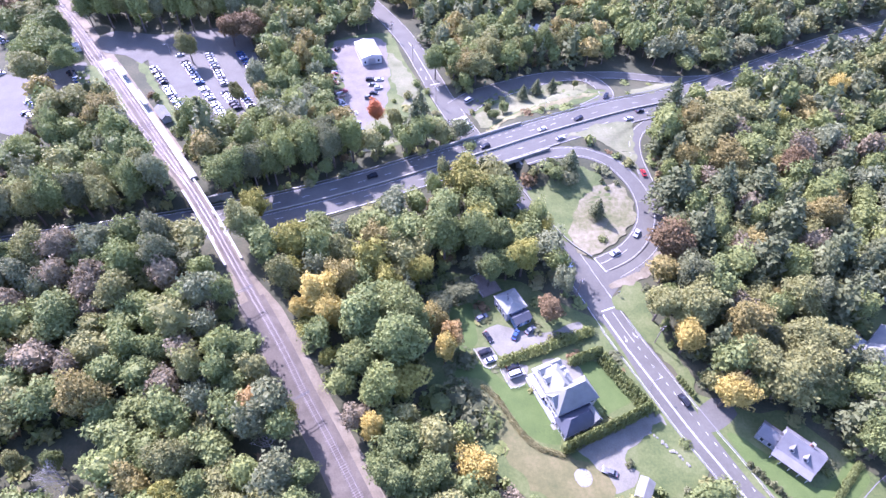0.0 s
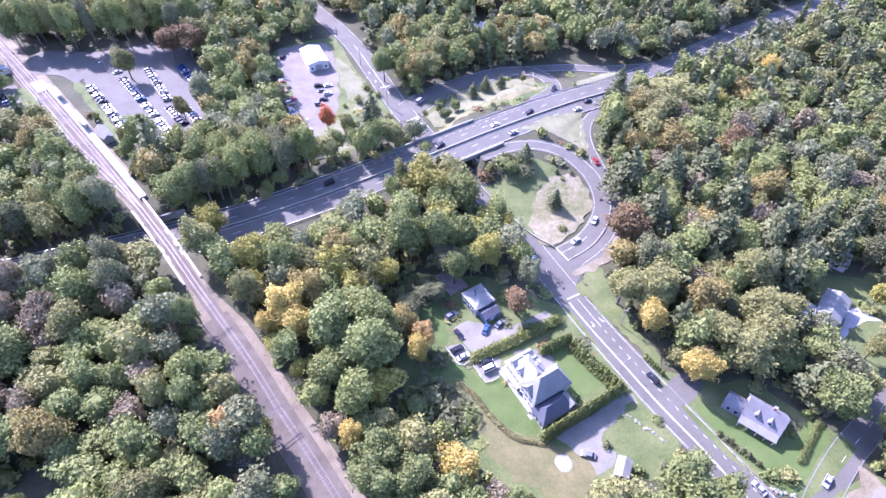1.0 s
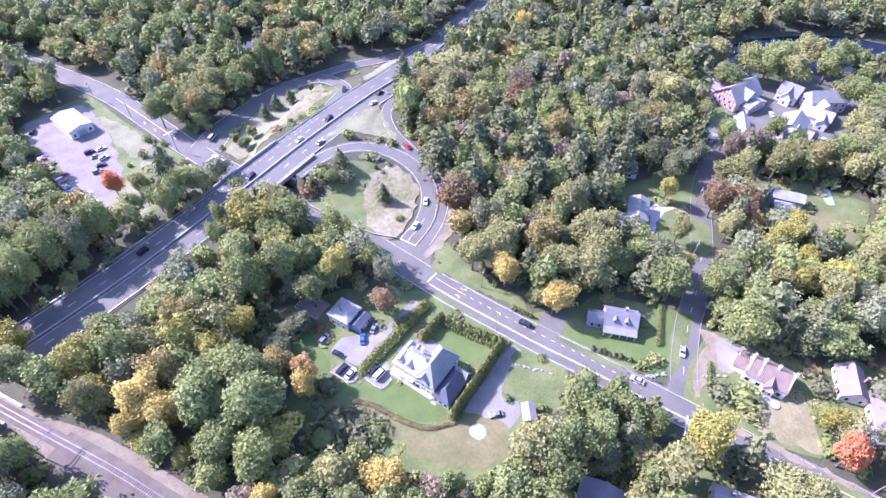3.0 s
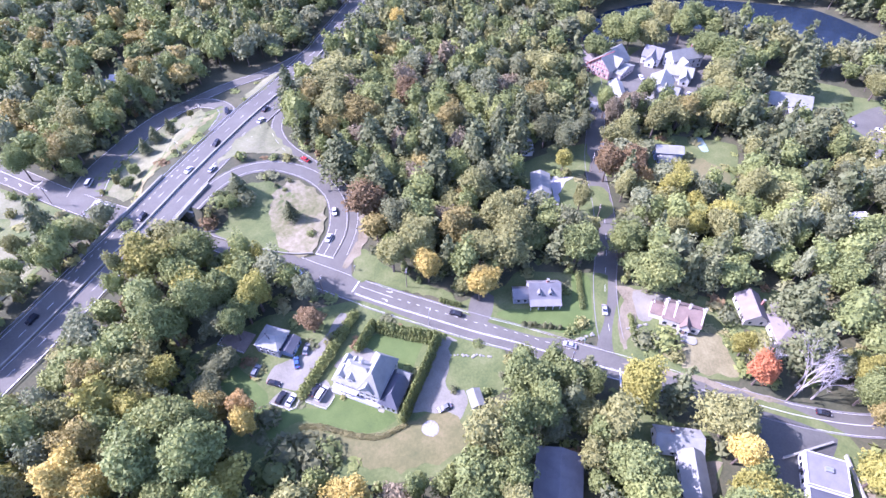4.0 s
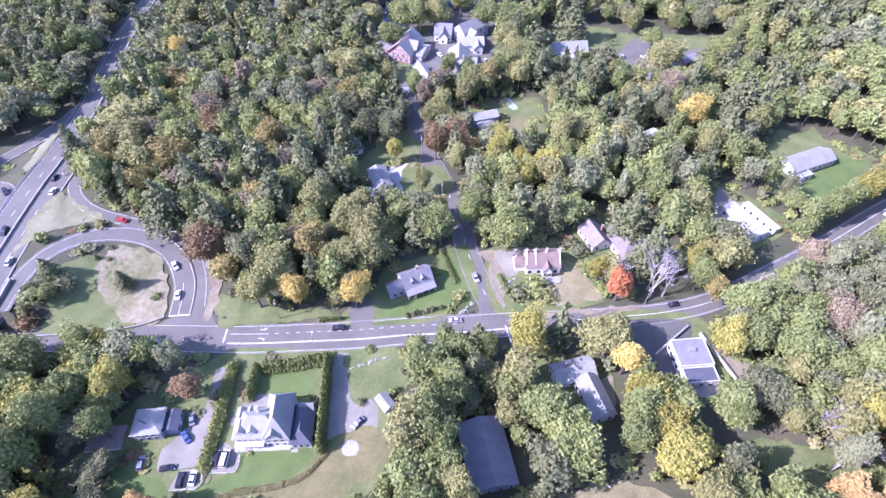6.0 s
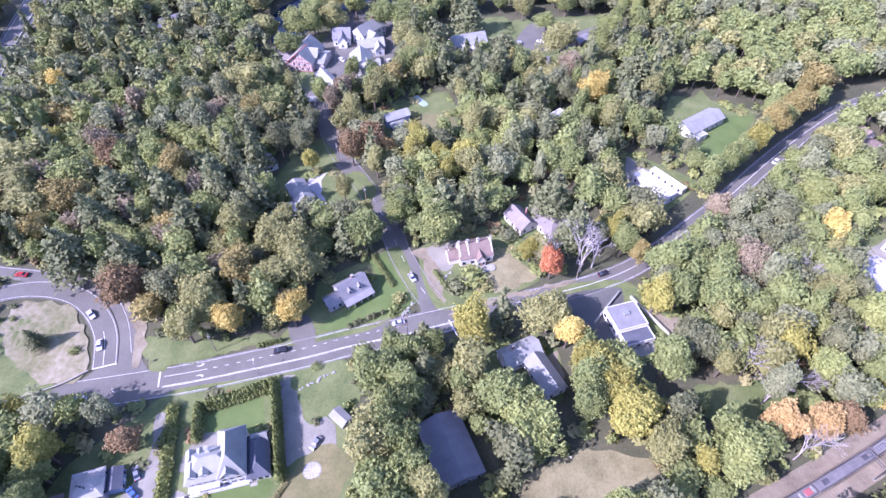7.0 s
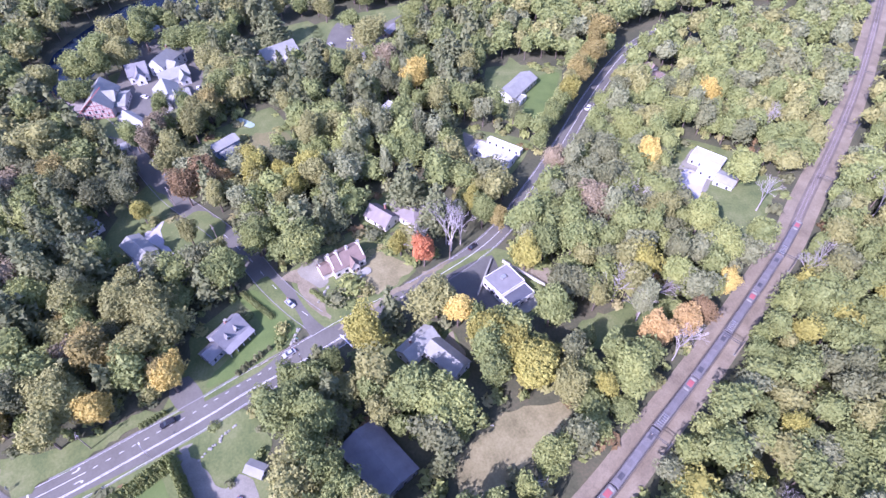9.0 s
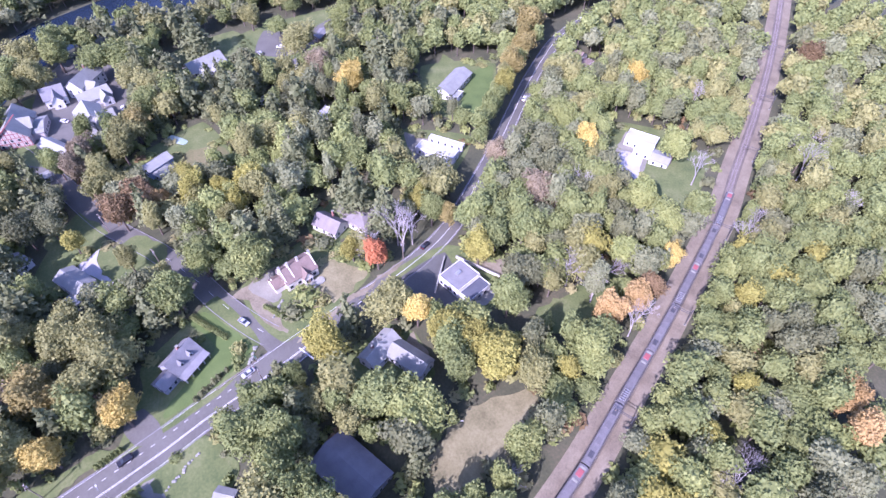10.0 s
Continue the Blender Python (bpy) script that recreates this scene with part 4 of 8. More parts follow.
def broadleaf(seed, lobes, leaves, size, height=14.0, radius=5.0, low=0.15, core=ICO_FINE):
    """A crown as leaf tufts over a billowing outline of lobes: (verts, triangles), (verts, triangles) of the inner mass. Foot at the origin."""
    rng = np.random.default_rng(seed)
    mid, rise = height * (0.48 + low / 2), height * (0.5 - low / 2)
    lean = np.array((radius * rng.uniform(0.92, 1.18), radius * rng.uniform(0.92, 1.18), rise * 1.04))
    big = 7
    d = unit(rng.normal(0, 1, (lobes + big, 3)) + (0, 0, 0.25))
    lift = np.r_[rng.uniform(0.15, 0.55, big), rng.uniform(0.05, 0.2, lobes)]
    wide = np.r_[rng.uniform(0.36, 0.62, big), rng.uniform(0.13, 0.24, lobes)]

    def reach(way):
        gap = np.arccos(np.clip(way @ d.T, -1, 1))
        rise_by = lift * np.exp(-((gap / wide) ** 2))
        return 0.52 + rise_by[:, :big].max(1) + rise_by[:, big:].max(1)

    out = unit(rng.normal(0, 1, (leaves * 2, 3)) + (0, 0, 0.22))
    out = out[out[:, 2] > -0.62][:leaves]
    deep = rng.uniform(0.78, 1.07, (len(out), 1)) + 0.12 * rng.random((len(out), 1)) ** 4
    at = out * reach(out)[:, None] * deep * lean + (0, 0, mid)
    near = d[big:][(out @ d[big:].T).argmax(1)]
    v, f, n = cards(rng, at, unit(0.55 * out + 0.9 * (out - 0.8 * near) + (0, 0, 0.35)), size)
    core_v = core[0] * (reach(core[0]) * 0.80)[:, None] * lean + (0, 0, mid)
    return v, f, core_v, core[1], n, unit(core[0] + (0, 0, 0.2))


def conifer(seed, whorls, arms, size, height=17.0, radius=4.2):
    """A crown of tiers of drooping sprays."""
    rng = np.random.default_rng(seed)
    at, out = [], []
    for w in range(whorls):
        u = w / (whorls - 1)
        z, reach = height * (0.2 + 0.8 * u), radius * (1 - u) ** 0.8 + 0.35
        turn = rng.uniform(0, 6.28)
        for a in range(max(3, int(arms * (1 - 0.5 * u)))):
            g = turn + 6.28 * a / arms + rng.normal(0, 0.15)
            ray = np.array([math.cos(g), math.sin(g), 0])
            side = np.array([-ray[1], ray[0], 0])
            long = reach * rng.uniform(0.7, 1.15)
            for k in np.linspace(0.25, 1, max(2, int(long / (size * 1.15)))):
                at.append(ray * long * k + side * rng.normal(0, 0.18 * long * k) + (0, 0, z + 0.12 * long - 0.3 * long * k * k + rng.normal(0, 0.12)))
                out.append(np.array([0, 0, 1.0]) + 0.5 * ray)
    v, f, n = cards(rng, np.array(at), np.array(out), size, 1.5)
    core_v = ICO_V * (radius * 0.45, radius * 0.45, height * 0.36) + (0, 0, height * 0.52)
    core_v[:, :2] *= np.clip((height - core_v[:, 2:3]) / (height * 0.5), 0.1, 1.2)
    return v, f, core_v, ICO_F, n, unit(ICO_V + (0, 0, 0.2))


def limb(verts, faces, a, b, ra, rb, sides=5):
    """A tapered round limb from a to b."""
    a, b = np.array(a, float), np.array(b, float)
    w = unit(b - a)
    u = unit(np.cross(w, (0.3, 0.9, 0.2)))
    v = np.cross(w, u)
    k = len(verts)
    for p, r in ((a, ra), (b, rb)):
        for i in range(sides):
            g = 6.283 * i / sides
            verts.append(p + r * (u * math.cos(g) + v * math.sin(g)))
    faces += [(k + i, k + (i + 1) % sides, k + sides + (i + 1) % sides, k + sides + i) for i in range(sides)]


def trunk_shape(seed, height, low, limbs=4, r=0.28):
    rng = np.random.default_rng(seed)
    verts, faces = [], []
    fork = (rng.normal(0, 0.2), rng.normal(0, 0.2), height * (low + 0.1))
    limb(verts, faces, (0, 0, -0.6), fork, r * 1.25, r * 0.8, 7)
    limb(verts, faces, fork, (fork[0], fork[1], height * 0.8), r * 0.8, r * 0.25)
    for k in range(limbs):
        g = 6.283 * k / limbs + rng.normal(0, 0.3)
        limb(verts, faces, fork, (math.cos(g) * height * 0.2, math.sin(g) * height * 0.2, height * rng.uniform(0.55, 0.75)), r * 0.55, r * 0.15)
    return np.array(verts), faces


def naked(seed, height=13.0):
    """A bare tree's branching limbs."""
    rng = np.random.default_rng(seed)
    verts, faces = [], []

    def grow(a, way, long, r, depth):
        b = a + way * long
        limb(verts, faces, a, b, r, r * 0.62, 5 if depth > 4 else 3)
        if depth:
            for _ in range(3):
                turn = unit(way + rng.normal(0, 0.4, 3) + (0, 0, 0.1))
                grow(b, turn, long * rng.uniform(0.62, 0.85), r * 0.58, depth - 1)

    grow(np.array([0, 0, -0.5]), np.array([0, 0, 1.0]), height * 0.27, 0.22, 5)
    return np.array(verts), faces


def template(name, verts, faces, mat, normals=None):
    me = bpy.data.meshes.new(name)
    me.from_pydata(verts.tolist(), [], [list(f) for f in faces])
    if normals is not None:
        set_normals(me, normals)
    me.materials.append(mat)
    return me


def joined(v, f, cv, cf, n, cn):
    return np.vstack([v, cv]), [tuple(q) for q in f] + [tuple(q) for q in cf + len(v)], np.vstack([n, cn])


NEAR = {"broad": [broadleaf(10 + k, 46, 2900, 0.22, core=ico(3)) for k in range(6)], "pine": [conifer(30 + k, 22, 14, 0.33) for k in range(3)]}
TRUNKS = [template("trunk", *trunk_shape(50 + k, 14.0, 0.3), BARK) for k in range(3)]
PINE_TRUNK = template("trunk", *trunk_shape(60, 17.0, 0.75, 0, 0.22), BARK)
NAKED = [template("bare_crown", *naked(70 + k), BARE_WOOD) for k in range(3)]
CROWNS = {}
TREES = []   # x, y, crown radius of each single tree


def tree(x, y, radius, colour, height=0.0, kind="broad", label="", group="single trees"):
    """A single tree with its trunk and crown."""
    height = height or min(21.0, 2.1 * radius + 6.0)
    TREES.append((x, y, radius))
    k = len(TREES)
    z = float(land([(x, y)])[0])
    words = label or f"{'tall pine with dark' if kind == 'pine' else 'broad-crowned tree with'} {COLOUR_WORDS[colour]} rising from the woods"
    ob = empty("pine_tree" if kind == "pine" else "tree", pose(x, y, z, 0, 0, (k * 67) % 360), words, "tree", group)
    base = 17.0 if kind == "pine" else 14.0
    wide = radius / (4.2 if kind == "pine" else 5.0)
    ob.scale = (wide, wide, height / base)
    if kind == "pine":
        colour = "pine"
    key = (kind, colour, k % len(NEAR[kind]))
    if key not in CROWNS:
        v, f, n = joined(*NEAR[kind][key[2]])
        CROWNS[key] = template("crown", v, f, LEAVES[colour], n)
    t = new("trunk", PINE_TRUNK if kind == "pine" else TRUNKS[k % 3])
    c = new("crown", CROWNS[key])
    t.parent = c.parent = ob
    return ob


def bare_tree(x, y, radius, label="leafless tree with pale grey branches"):
    TREES.append((x, y, radius * 0.6))
    k = len(TREES)
    ob = empty("bare_tree", pose(x, y, float(land([(x, y)])[0]), 0, 0, (k * 67) % 360), label, "tree", "single trees")
    ob.scale = (radius / 4.5,) * 2 + (radius / 4.5,)
    b = new("bare_crown", NAKED[k % 3])
    b.parent = ob
    return ob


COLOUR_WORDS = {"darkgreen": "deep green leaves", "green": "green leaves", "lightgreen": "light green leaves", "greygreen": "grey-green leaves", "olive": "olive leaves turning brown",
                "yellowgreen": "yellow-green leaves", "yellow": "bright yellow autumn leaves", "gold": "golden brown autumn leaves", "orange": "orange autumn leaves", "red": "red autumn leaves",
                "russet": "russet brown leaves", "mauve": "thin mauve-brown leaves", "pine": "needles"}

# single trees that stand out, by place and crown radius
tree(-205.7, 251.3, 10.4, "olive")
tree(-136.5, 278.9, 6.4, "olive")
tree(-110.0, 302.4, 10.3, "russet")
tree(-98.7, 309.2, 8.1, "olive")
tree(-32.7, 225.6, 4.2, "red")
tree(-12.8, 208.5, 5.6, "pine", 23.1, "pine")
tree(-10.8, 224.5, 5.3, "pine", 22.4, "pine")
tree(-22.4, 216.8, 4.9, "olive")
tree(12.9, 264.6, 9.5, "gold")
tree(9.0, 170.5, 10.9, "yellowgreen")
tree(23.7, 164.2, 8.1, "lightgreen")
tree(14.5, 159.3, 9.1, "lightgreen")
tree(-0.9, 152.9, 9.4, "green")
tree(-13.7, 146.7, 9.9, "green", 18.5)
tree(-74.5, 155.4, 6.6, "yellowgreen")
tree(-74.9, 143.6, 6.9, "olive")
tree(-54.2, 135.0, 7.6, "yellowgreen")
tree(-37.7, 133.8, 7.7, "olive")
tree(-47.8, 144.5, 8.0, "lightgreen", 16.5)
tree(-31.1, 147.6, 8.0, "lightgreen", 16.0)
tree(-25.7, 138.0, 7.7, "gold")
tree(-42.5, 112.2, 7.6, "yellow")
tree(-37.1, 106.1, 6.2, "yellow")
tree(-47.9, 107.2, 4.9, "yellow")
tree(-54.5, 119.0, 6.2, "olive")
tree(-37.3, 90.4, 3.2, "yellowgreen")
tree(-35.8, 119.5, 7.1, "gold")
tree(-27.2, 102.1, 10.5, "green", 26.0)
tree(-17.6, 110.0, 9.0, "lightgreen", 25.0)
tree(-27.5, 88.6, 8.5, "lightgreen")
tree(-14.7, 92.7, 10.2, "green", 27.0)
tree(-20.6, 79.1, 7.5, "lightgreen")
tree(-11.6, 101.5, 7.2, "green", 25.0)
tree(-20.4, 120.7, 6.0, "yellowgreen")
tree(-8.8, 127.5, 5.7, "yellowgreen")
tree(-5.3, 106.5, 4.8, "yellow")
tree(0.0, 95.2, 5.0, "yellow", 17.0)
tree(-21.5, 67.5, 4.3, "yellow")
tree(-12.7, 60.4, 7.6, "green")
tree(-13.8, 53.0, 6.7, "green")
tree(-5.6, 54.5, 6.7, "green")
tree(8.9, 55.2, 7.0, "yellow")
tree(36.4, 112.4, 6.0, "russet", 14.0)
tree(85.9, 140.3, 9.7, "russet")
tree(43.4, 124.8, 5.0, "greygreen")
tree(28.8, 132.9, 7.2, "yellowgreen")
tree(38.7, 149.0, 4.4, "yellowgreen")
tree(19.9, 141.4, 8.1, "green", 23.0)
tree(10.5, 141.0, 7.9, "green", 26.0)
tree(0.0, 140.0, 8.0, "green", 27.0)
tree(136.9, 225.5, 13.8, "olive")
tree(116.2, 201.6, 11.5, "olive")
tree(121.4, 187.2, 9.5, "gold")
tree(152.8, 187.5, 9.5, "russet")
tree(149.3, 155.7, 9.3, "gold")
tree(136.6, 195.8, 10.5, "lightgreen")
tree(17.2, 263.5, 8.8, "olive")
tree(25.5, 282.0, 10.0, "olive")
tree(-107.3, 76.7, 7.5, "gold")
tree(-120.2, 120.6, 8.5, "mauve")
tree(-110.8, 114.1, 7.7, "olive")
tree(-55.8, 75.2, 5.2, "orange")
tree(-47.0, 71.0, 4.3, "yellowgreen")
tree(-85.0, 53.0, 6.4, "gold")
tree(-75.0, 57.9, 6.7, "olive")
tree(-73.4, 49.7, 6.2, "yellowgreen")
tree(-126.5, 104.7, 9.3, "green")
tree(74.7, 113.0, 7.2, "olive")
tree(87.1, 113.1, 8.6, "olive")
tree(100.5, 105.2, 9.1, "gold")
tree(80.6, 99.9, 6.0, "yellow")
tree(87.4, 80.3, 6.4, "yellow")
tree(122.1, 114.6, 8.2, "olive")
tree(117.7, 99.8, 9.0, "olive")
tree(116.3, 88.5, 8.3, "olive")
tree(105.6, 83.6, 10.1, "olive")
tree(100.0, 91.4, 8.0, "olive")
tree(106.2, 222.4, 7.2, "pine", 26.1, "pine")
tree(93.9, 167.7, 9.7, "pine", 26.1, "pine")
tree(127.9, 168.0, 10.3, "pine", 26.1, "pine")
tree(131.4, 149.1, 9.9, "pine", 26.1, "pine")
tree(118.4, 132.0, 9.7, "pine", 26.1, "pine")
tree(140.7, 132.2, 9.2, "pine", 26.1, "pine")
tree(112.0, 167.9, 9.0, "pine", 26.1, "pine")
tree(96.3, 145.8, 8.3, "pine", 26.1, "pine")
tree(199.2, 246.7, 6.5, "yellow")
tree(157.1, 218.1, 6.4, "yellowgreen")
tree(124.6, 212.1, 13.5, "olive")
tree(92.4, 19.0, 8.0, "yellowgreen")
tree(100.9, -7.0, 9.8, "olive")
tree(95.4, -13.6, 5.8, "yellow")
tree(125.0, -6.6, 5.6, "red")
bare_tree(134.6, -17.0, 8.6, "leafless tree with a dense crown of mauve-grey twigs")
tree(148.3, -30.3, 5.0, "yellowgreen")
tree(140.6, -33.0, 5.6, "green")
tree(137.6, -39.4, 4.6, "gold")
tree(136.8, 39.0, 9.3, "green")
tree(127.5, 64.1, 7.5, "green")
tree(143.3, 54.2, 6.9, "green")
tree(181.4, 76.3, 3.9, "orange")
tree(176.1, 85.2, 6.8, "russet")
tree(182.4, 56.4, 6.5, "olive")
tree(204.1, 33.1, 8.2, "olive")
tree(174.8, 31.9, 8.2, "olive")
tree(167.7, 41.5, 6.1, "yellowgreen")
tree(265.3, 74.9, 10.7, "olive")
tree(307.4, 52.4, 9.9, "pine", 26.1, "pine")
tree(232.6, 84.6, 8.6, "olive")
tree(201.1, 92.3, 8.0, "olive")
tree(167.2, 101.8, 4.6, "yellowgreen")
tree(152.8, 82.2, 4.6, "olive")
tree(69.6, 45.9, 8.8, "green")
tree(46.8, 39.3, 9.3, "olive", 27.0)
tree(36.0, 34.5, 10.5, "green", 27.0)
tree(66.0, 35.5, 7.4, "green", 21.0)
tree(69.0, 8.2, 8.9, "green")
tree(60.0, -3.0, 10.1, "lightgreen")
tree(79.6, -20.2, 8.4, "green")
tree(71.4, -33.9, 8.3, "yellowgreen")
tree(90.1, 83.1, 5.7, "gold")
tree(82.6, 109.0, 8.1, "olive")
tree(126.9, 98.6, 6.5, "olive")
tree(88.5, 124.9, 8.1, "darkgreen")
tree(158.8, -5.2, 8.1, "pine", 26.1, "pine")
tree(141.9, -14.4, 7.3, "pine", 26.1, "pine")
tree(254.7, 28.0, 7.9, "pine", 26.1, "pine")
tree(257.5, -41.1, 12.4, "pine", 26.1, "pine")
tree(180.8, -10.1, 8.6, "green")
tree(241.1, -21.8, 7.9, "yellow")
tree(260.1, -9.2, 7.7, "mauve")
tree(291.1, -1.9, 11.9, "olive")
tree(293.0, 133.4, 9.0, "olive")
tree(283.3, 139.9, 8.1, "lightgreen")
tree(300.4, 90.3, 11.0, "green")
tree(300.2, 78.4, 10.2, "green")
tree(219.8, 152.7, 12.9, "olive")
tree(193.1, 140.4, 7.7, "gold")
tree(143.7, 54.5, 6.8, "green")
tree(129.0, 64.2, 7.7, "green")
tree(150.6, -31.7, 3.9, "yellowgreen")
tree(142.6, -34.0, 4.1, "green")
bare_tree(130.6, -18.2, 8.2, "leafless tree with a dense crown of mauve-grey twigs")
bare_tree(133.4, -22.6, 7.4, "leafless tree with a dense crown of mauve-grey twigs")
tree(131.9, 1.6, 4.3, "yellowgreen")
tree(132.0, -47.7, 8.5, "green")
tree(119.3, -51.9, 7.6, "green")
tree(120.0, -63.8, 8.9, "green")
tree(115.0, -43.5, 6.8, "yellowgreen")
tree(135.8, -77.2, 8.1, "mauve")
tree(161.6, -113.0, 7.3, "yellow")
tree(87.3, -77.1, 6.2, "greygreen")
tree(95.1, -92.7, 7.1, "lightgreen")
tree(89.2, -108.8, 4.9, "yellow")
tree(73.6, -74.4, 6.8, "orange")
tree(75.1, -86.4, 6.2, "orange")
tree(79.7, -94.0, 5.5, "russet")
tree(61.0, -60.0, 9.1, "lightgreen")
tree(66.8, -31.1, 6.9, "yellowgreen")
tree(61.4, -40.9, 6.9, "olive")
tree(41.1, -28.8, 7.2, "lightgreen")
tree(70.7, -20.6, 6.5, "green")
tree(99.7, -53.5, 9.1, "darkgreen")
tree(89.5, -44.7, 7.9, "green")
tree(85.7, -20.2, 7.2, "yellowgreen")
tree(79.0, -27.5, 6.7, "yellowgreen")
tree(246.3, -24.0, 6.2, "yellow")
tree(265.0, -131.2, 9.0, "gold", 24.0)
tree(244.6, -117.1, 8.1, "gold", 22.0)
tree(227.5, -103.8, 7.6, "gold", 22.0)
tree(211.4, -92.2, 7.2, "yellowgreen", 22.0)
tree(165.6, -71.3, 5.6, "mauve")
tree(199.4, -161.2, 6.4, "yellow")
tree(127.5, -102.0, 7.3, "olive")
tree(23.9, -127.8, 6.9, "orange")
tree(14.3, -122.9, 7.2, "orange")
tree(36.7, -101.4, 4.4, "yellowgreen")
tree(26.4, -81.1, 4.9, "yellowgreen")
tree(183.9, -255.2, 7.6, "russet")
tree(186.0, -132.4, 9.0, "lightgreen")
tree(178.5, -110.4, 8.5, "lightgreen")
tree(119.4, -115.2, 8.4, "lightgreen")
tree(102.8, -114.6, 8.0, "lightgreen")
tree(143.4, -147.5, 8.4, "lightgreen")
tree(181.1, 72.7, 3.6, "orange")
tree(182.0, 57.4, 6.7, "yellowgreen")
tree(161.6, 43.7, 5.7, "olive")
tree(173.0, 29.4, 6.4, "olive")
bare_tree(95.2, -71.1, 8.0)
bare_tree(67.7, -80.9, 5.6)
bare_tree(173.6, -177.9, 7.0)
bare_tree(127.1, -147.4, 7.6)
bare_tree(140.6, -99.0, 6.5)
bare_tree(114.2, -191.5, 8.8)
bare_tree(90.4, -192.2, 6.8)
bare_tree(88.6, -142.7, 5.9)
bare_tree(85.1, -75.8, 6.2)
bare_tree(34.0, -23.3, 5.3)
for x, y, r in ((92.1, -83.6, 6.5), (70.7, -84.8, 6.5), (17.4, -87.6, 6.0), (13.1, -82.1, 6.5), (94.1, -151.0, 6.0), (125.8, -207.5, 7.0), (128.8, -193.4, 6.5)):
    bare_tree(x, y, r)
bare_tree(-104.4, 54.4, 6.8)
bare_tree(-50.7, 64.4, 4.6)
tree(-228.4, 304.2, 11.0, "olive")
tree(-211.4, 291.5, 10.5, "green")
tree(-212.6, 274.5, 10.2, "lightgreen")
tree(-200.5, 272.3, 10.0, "green")
tree(-213.3, 260.9, 7.6, "lightgreen")
tree(-234.6, 297.6, 10.1, "green")
tree(-191.1, 259.1, 6.6, "green")
tree(-229.1, 319.3, 10.5, "green")
tree(-249.3, 310.7, 11.5, "russet")
tree(-217.6, 288.3, 9.7, "lightgreen")
tree(-177.8, 215.6, 9.9, "olive")
tree(-166.8, 220.2, 9.1, "olive")
tree(-152.8, 211.5, 8.7, "gold")
tree(-141.6, 199.1, 7.7, "lightgreen")
tree(-109.7, 208.9, 7.5, "lightgreen")
tree(-101.4, 239.2, 4.9, "olive")
tree(-92.9, 247.4, 7.6, "greygreen")
tree(-118.7, 299.0, 8.8, "russet")
tree(-108.3, 309.1, 9.0, "olive")
tree(293.0, 130.5, 8.9, "olive")
tree(301.8, 102.7, 8.9, "green")
tree(234.5, 81.8, 8.6, "gold")
tree(274.4, 82.5, 10.3, "olive")
tree(220.2, 86.8, 7.1, "olive")
tree(224.0, 99.2, 5.4, "green")
tree(217.9, 113.4, 6.0, "green")
tree(251.1, 76.6, 7.7, "green")
tree(304.3, 75.8, 8.1, "lightgreen")
tree(314.0, 123.8, 10.1, "lightgreen")
tree(84.0, 29.5, 4.4, "green")
tree(176.5, 134.8, 7.0, "pine", 26.1, "pine")
tree(163.6, 125.2, 6.6, "pine", 25.7, "pine")
tree(151.0, 127.6, 6.4, "pine", 25.2, "pine")
tree(134.0, 125.0, 6.6, "pine", 25.6, "pine")
tree(130.1, 116.0, 6.7, "darkgreen")
tree(176.4, 119.3, 6.5, "darkgreen")
tree(160.8, 134.8, 6.7, "pine", 25.9, "pine")
tree(146.2, 134.5, 6.9, "pine", 26.1, "pine")
tree(179.1, 111.6, 5.9, "darkgreen")
tree(187.3, 133.3, 6.9, "darkgreen")
tree(-109.9, 59.9, 3.2, "green")
tree(-120.7, 59.3, 3.3, "olive")
tree(13.8, 134.5, 6.9, "darkgreen", 15.0)
tree(7.8, 121.4, 6.0, "darkgreen", 9.0)
tree(-2.1, 116.0, 6.0, "darkgreen", 9.0)
tree(22.9, 131.1, 5.8, "green")
tree(16.2, 127.8, 5.7, "green")
tree(-3.5, 105.1, 5.6, "gold")
tree(2.3, 101.6, 4.8, "orange")
bare_tree(129.3, -6.2, 6.4)
tree(180.4, 69.2, 4.1, "orange")
tree(184.8, 77.5, 9.0, "russet")
tree(170.1, 72.4, 5.5, "olive")
tree(165.1, 61.9, 6.4, "greygreen")
tree(141.7, 55.7, 6.3, "lightgreen")
tree(134.3, 38.1, 8.8, "lightgreen")
tree(126.1, 65.6, 7.4, "green")
tree(181.9, 46.8, 5.1, "yellowgreen")
tree(188.9, 58.5, 5.8, "yellowgreen")
tree(180.1, 34.6, 7.1, "yellowgreen")
tree(159.7, 26.3, 5.9, "pine", 23.8, "pine")
tree(189.3, 14.6, 7.0, "pine", 26.1, "pine")
tree(150.5, 24.8, 5.2, "pine", 22.2, "pine")
tree(258.2, 148.1, 8.4, "green")
tree(279.6, 149.9, 9.6, "lightgreen")
tree(300.6, 146.9, 10.0, "green")
tree(318.7, 139.5, 10.4, "olive")
tree(328.2, 126.9, 9.7, "green")
tree(273.4, 164.7, 8.2, "olive")
tree(221.3, 102.8, 7.3, "mauve")
tree(211.0, 104.6, 5.9, "mauve")
tree(240.3, 104.4, 5.7, "green")

# far trees beyond the drives
for k, (x, y) in enumerate(((340, -5), (348, -18), (356, -30), (345, -40), (334, -47), (352, 2), (362, -12), (330, 21), (323, -34), (311, -32), (360, 14), (368, -26), (372, 2), (358, -48), (294, -24), (316, 6))):
    tree(x, y, 6.0 + (k * 7 % 4), ("green", "darkgreen", "olive", "green", "lightgreen")[k % 5], 15.0 + k % 5)

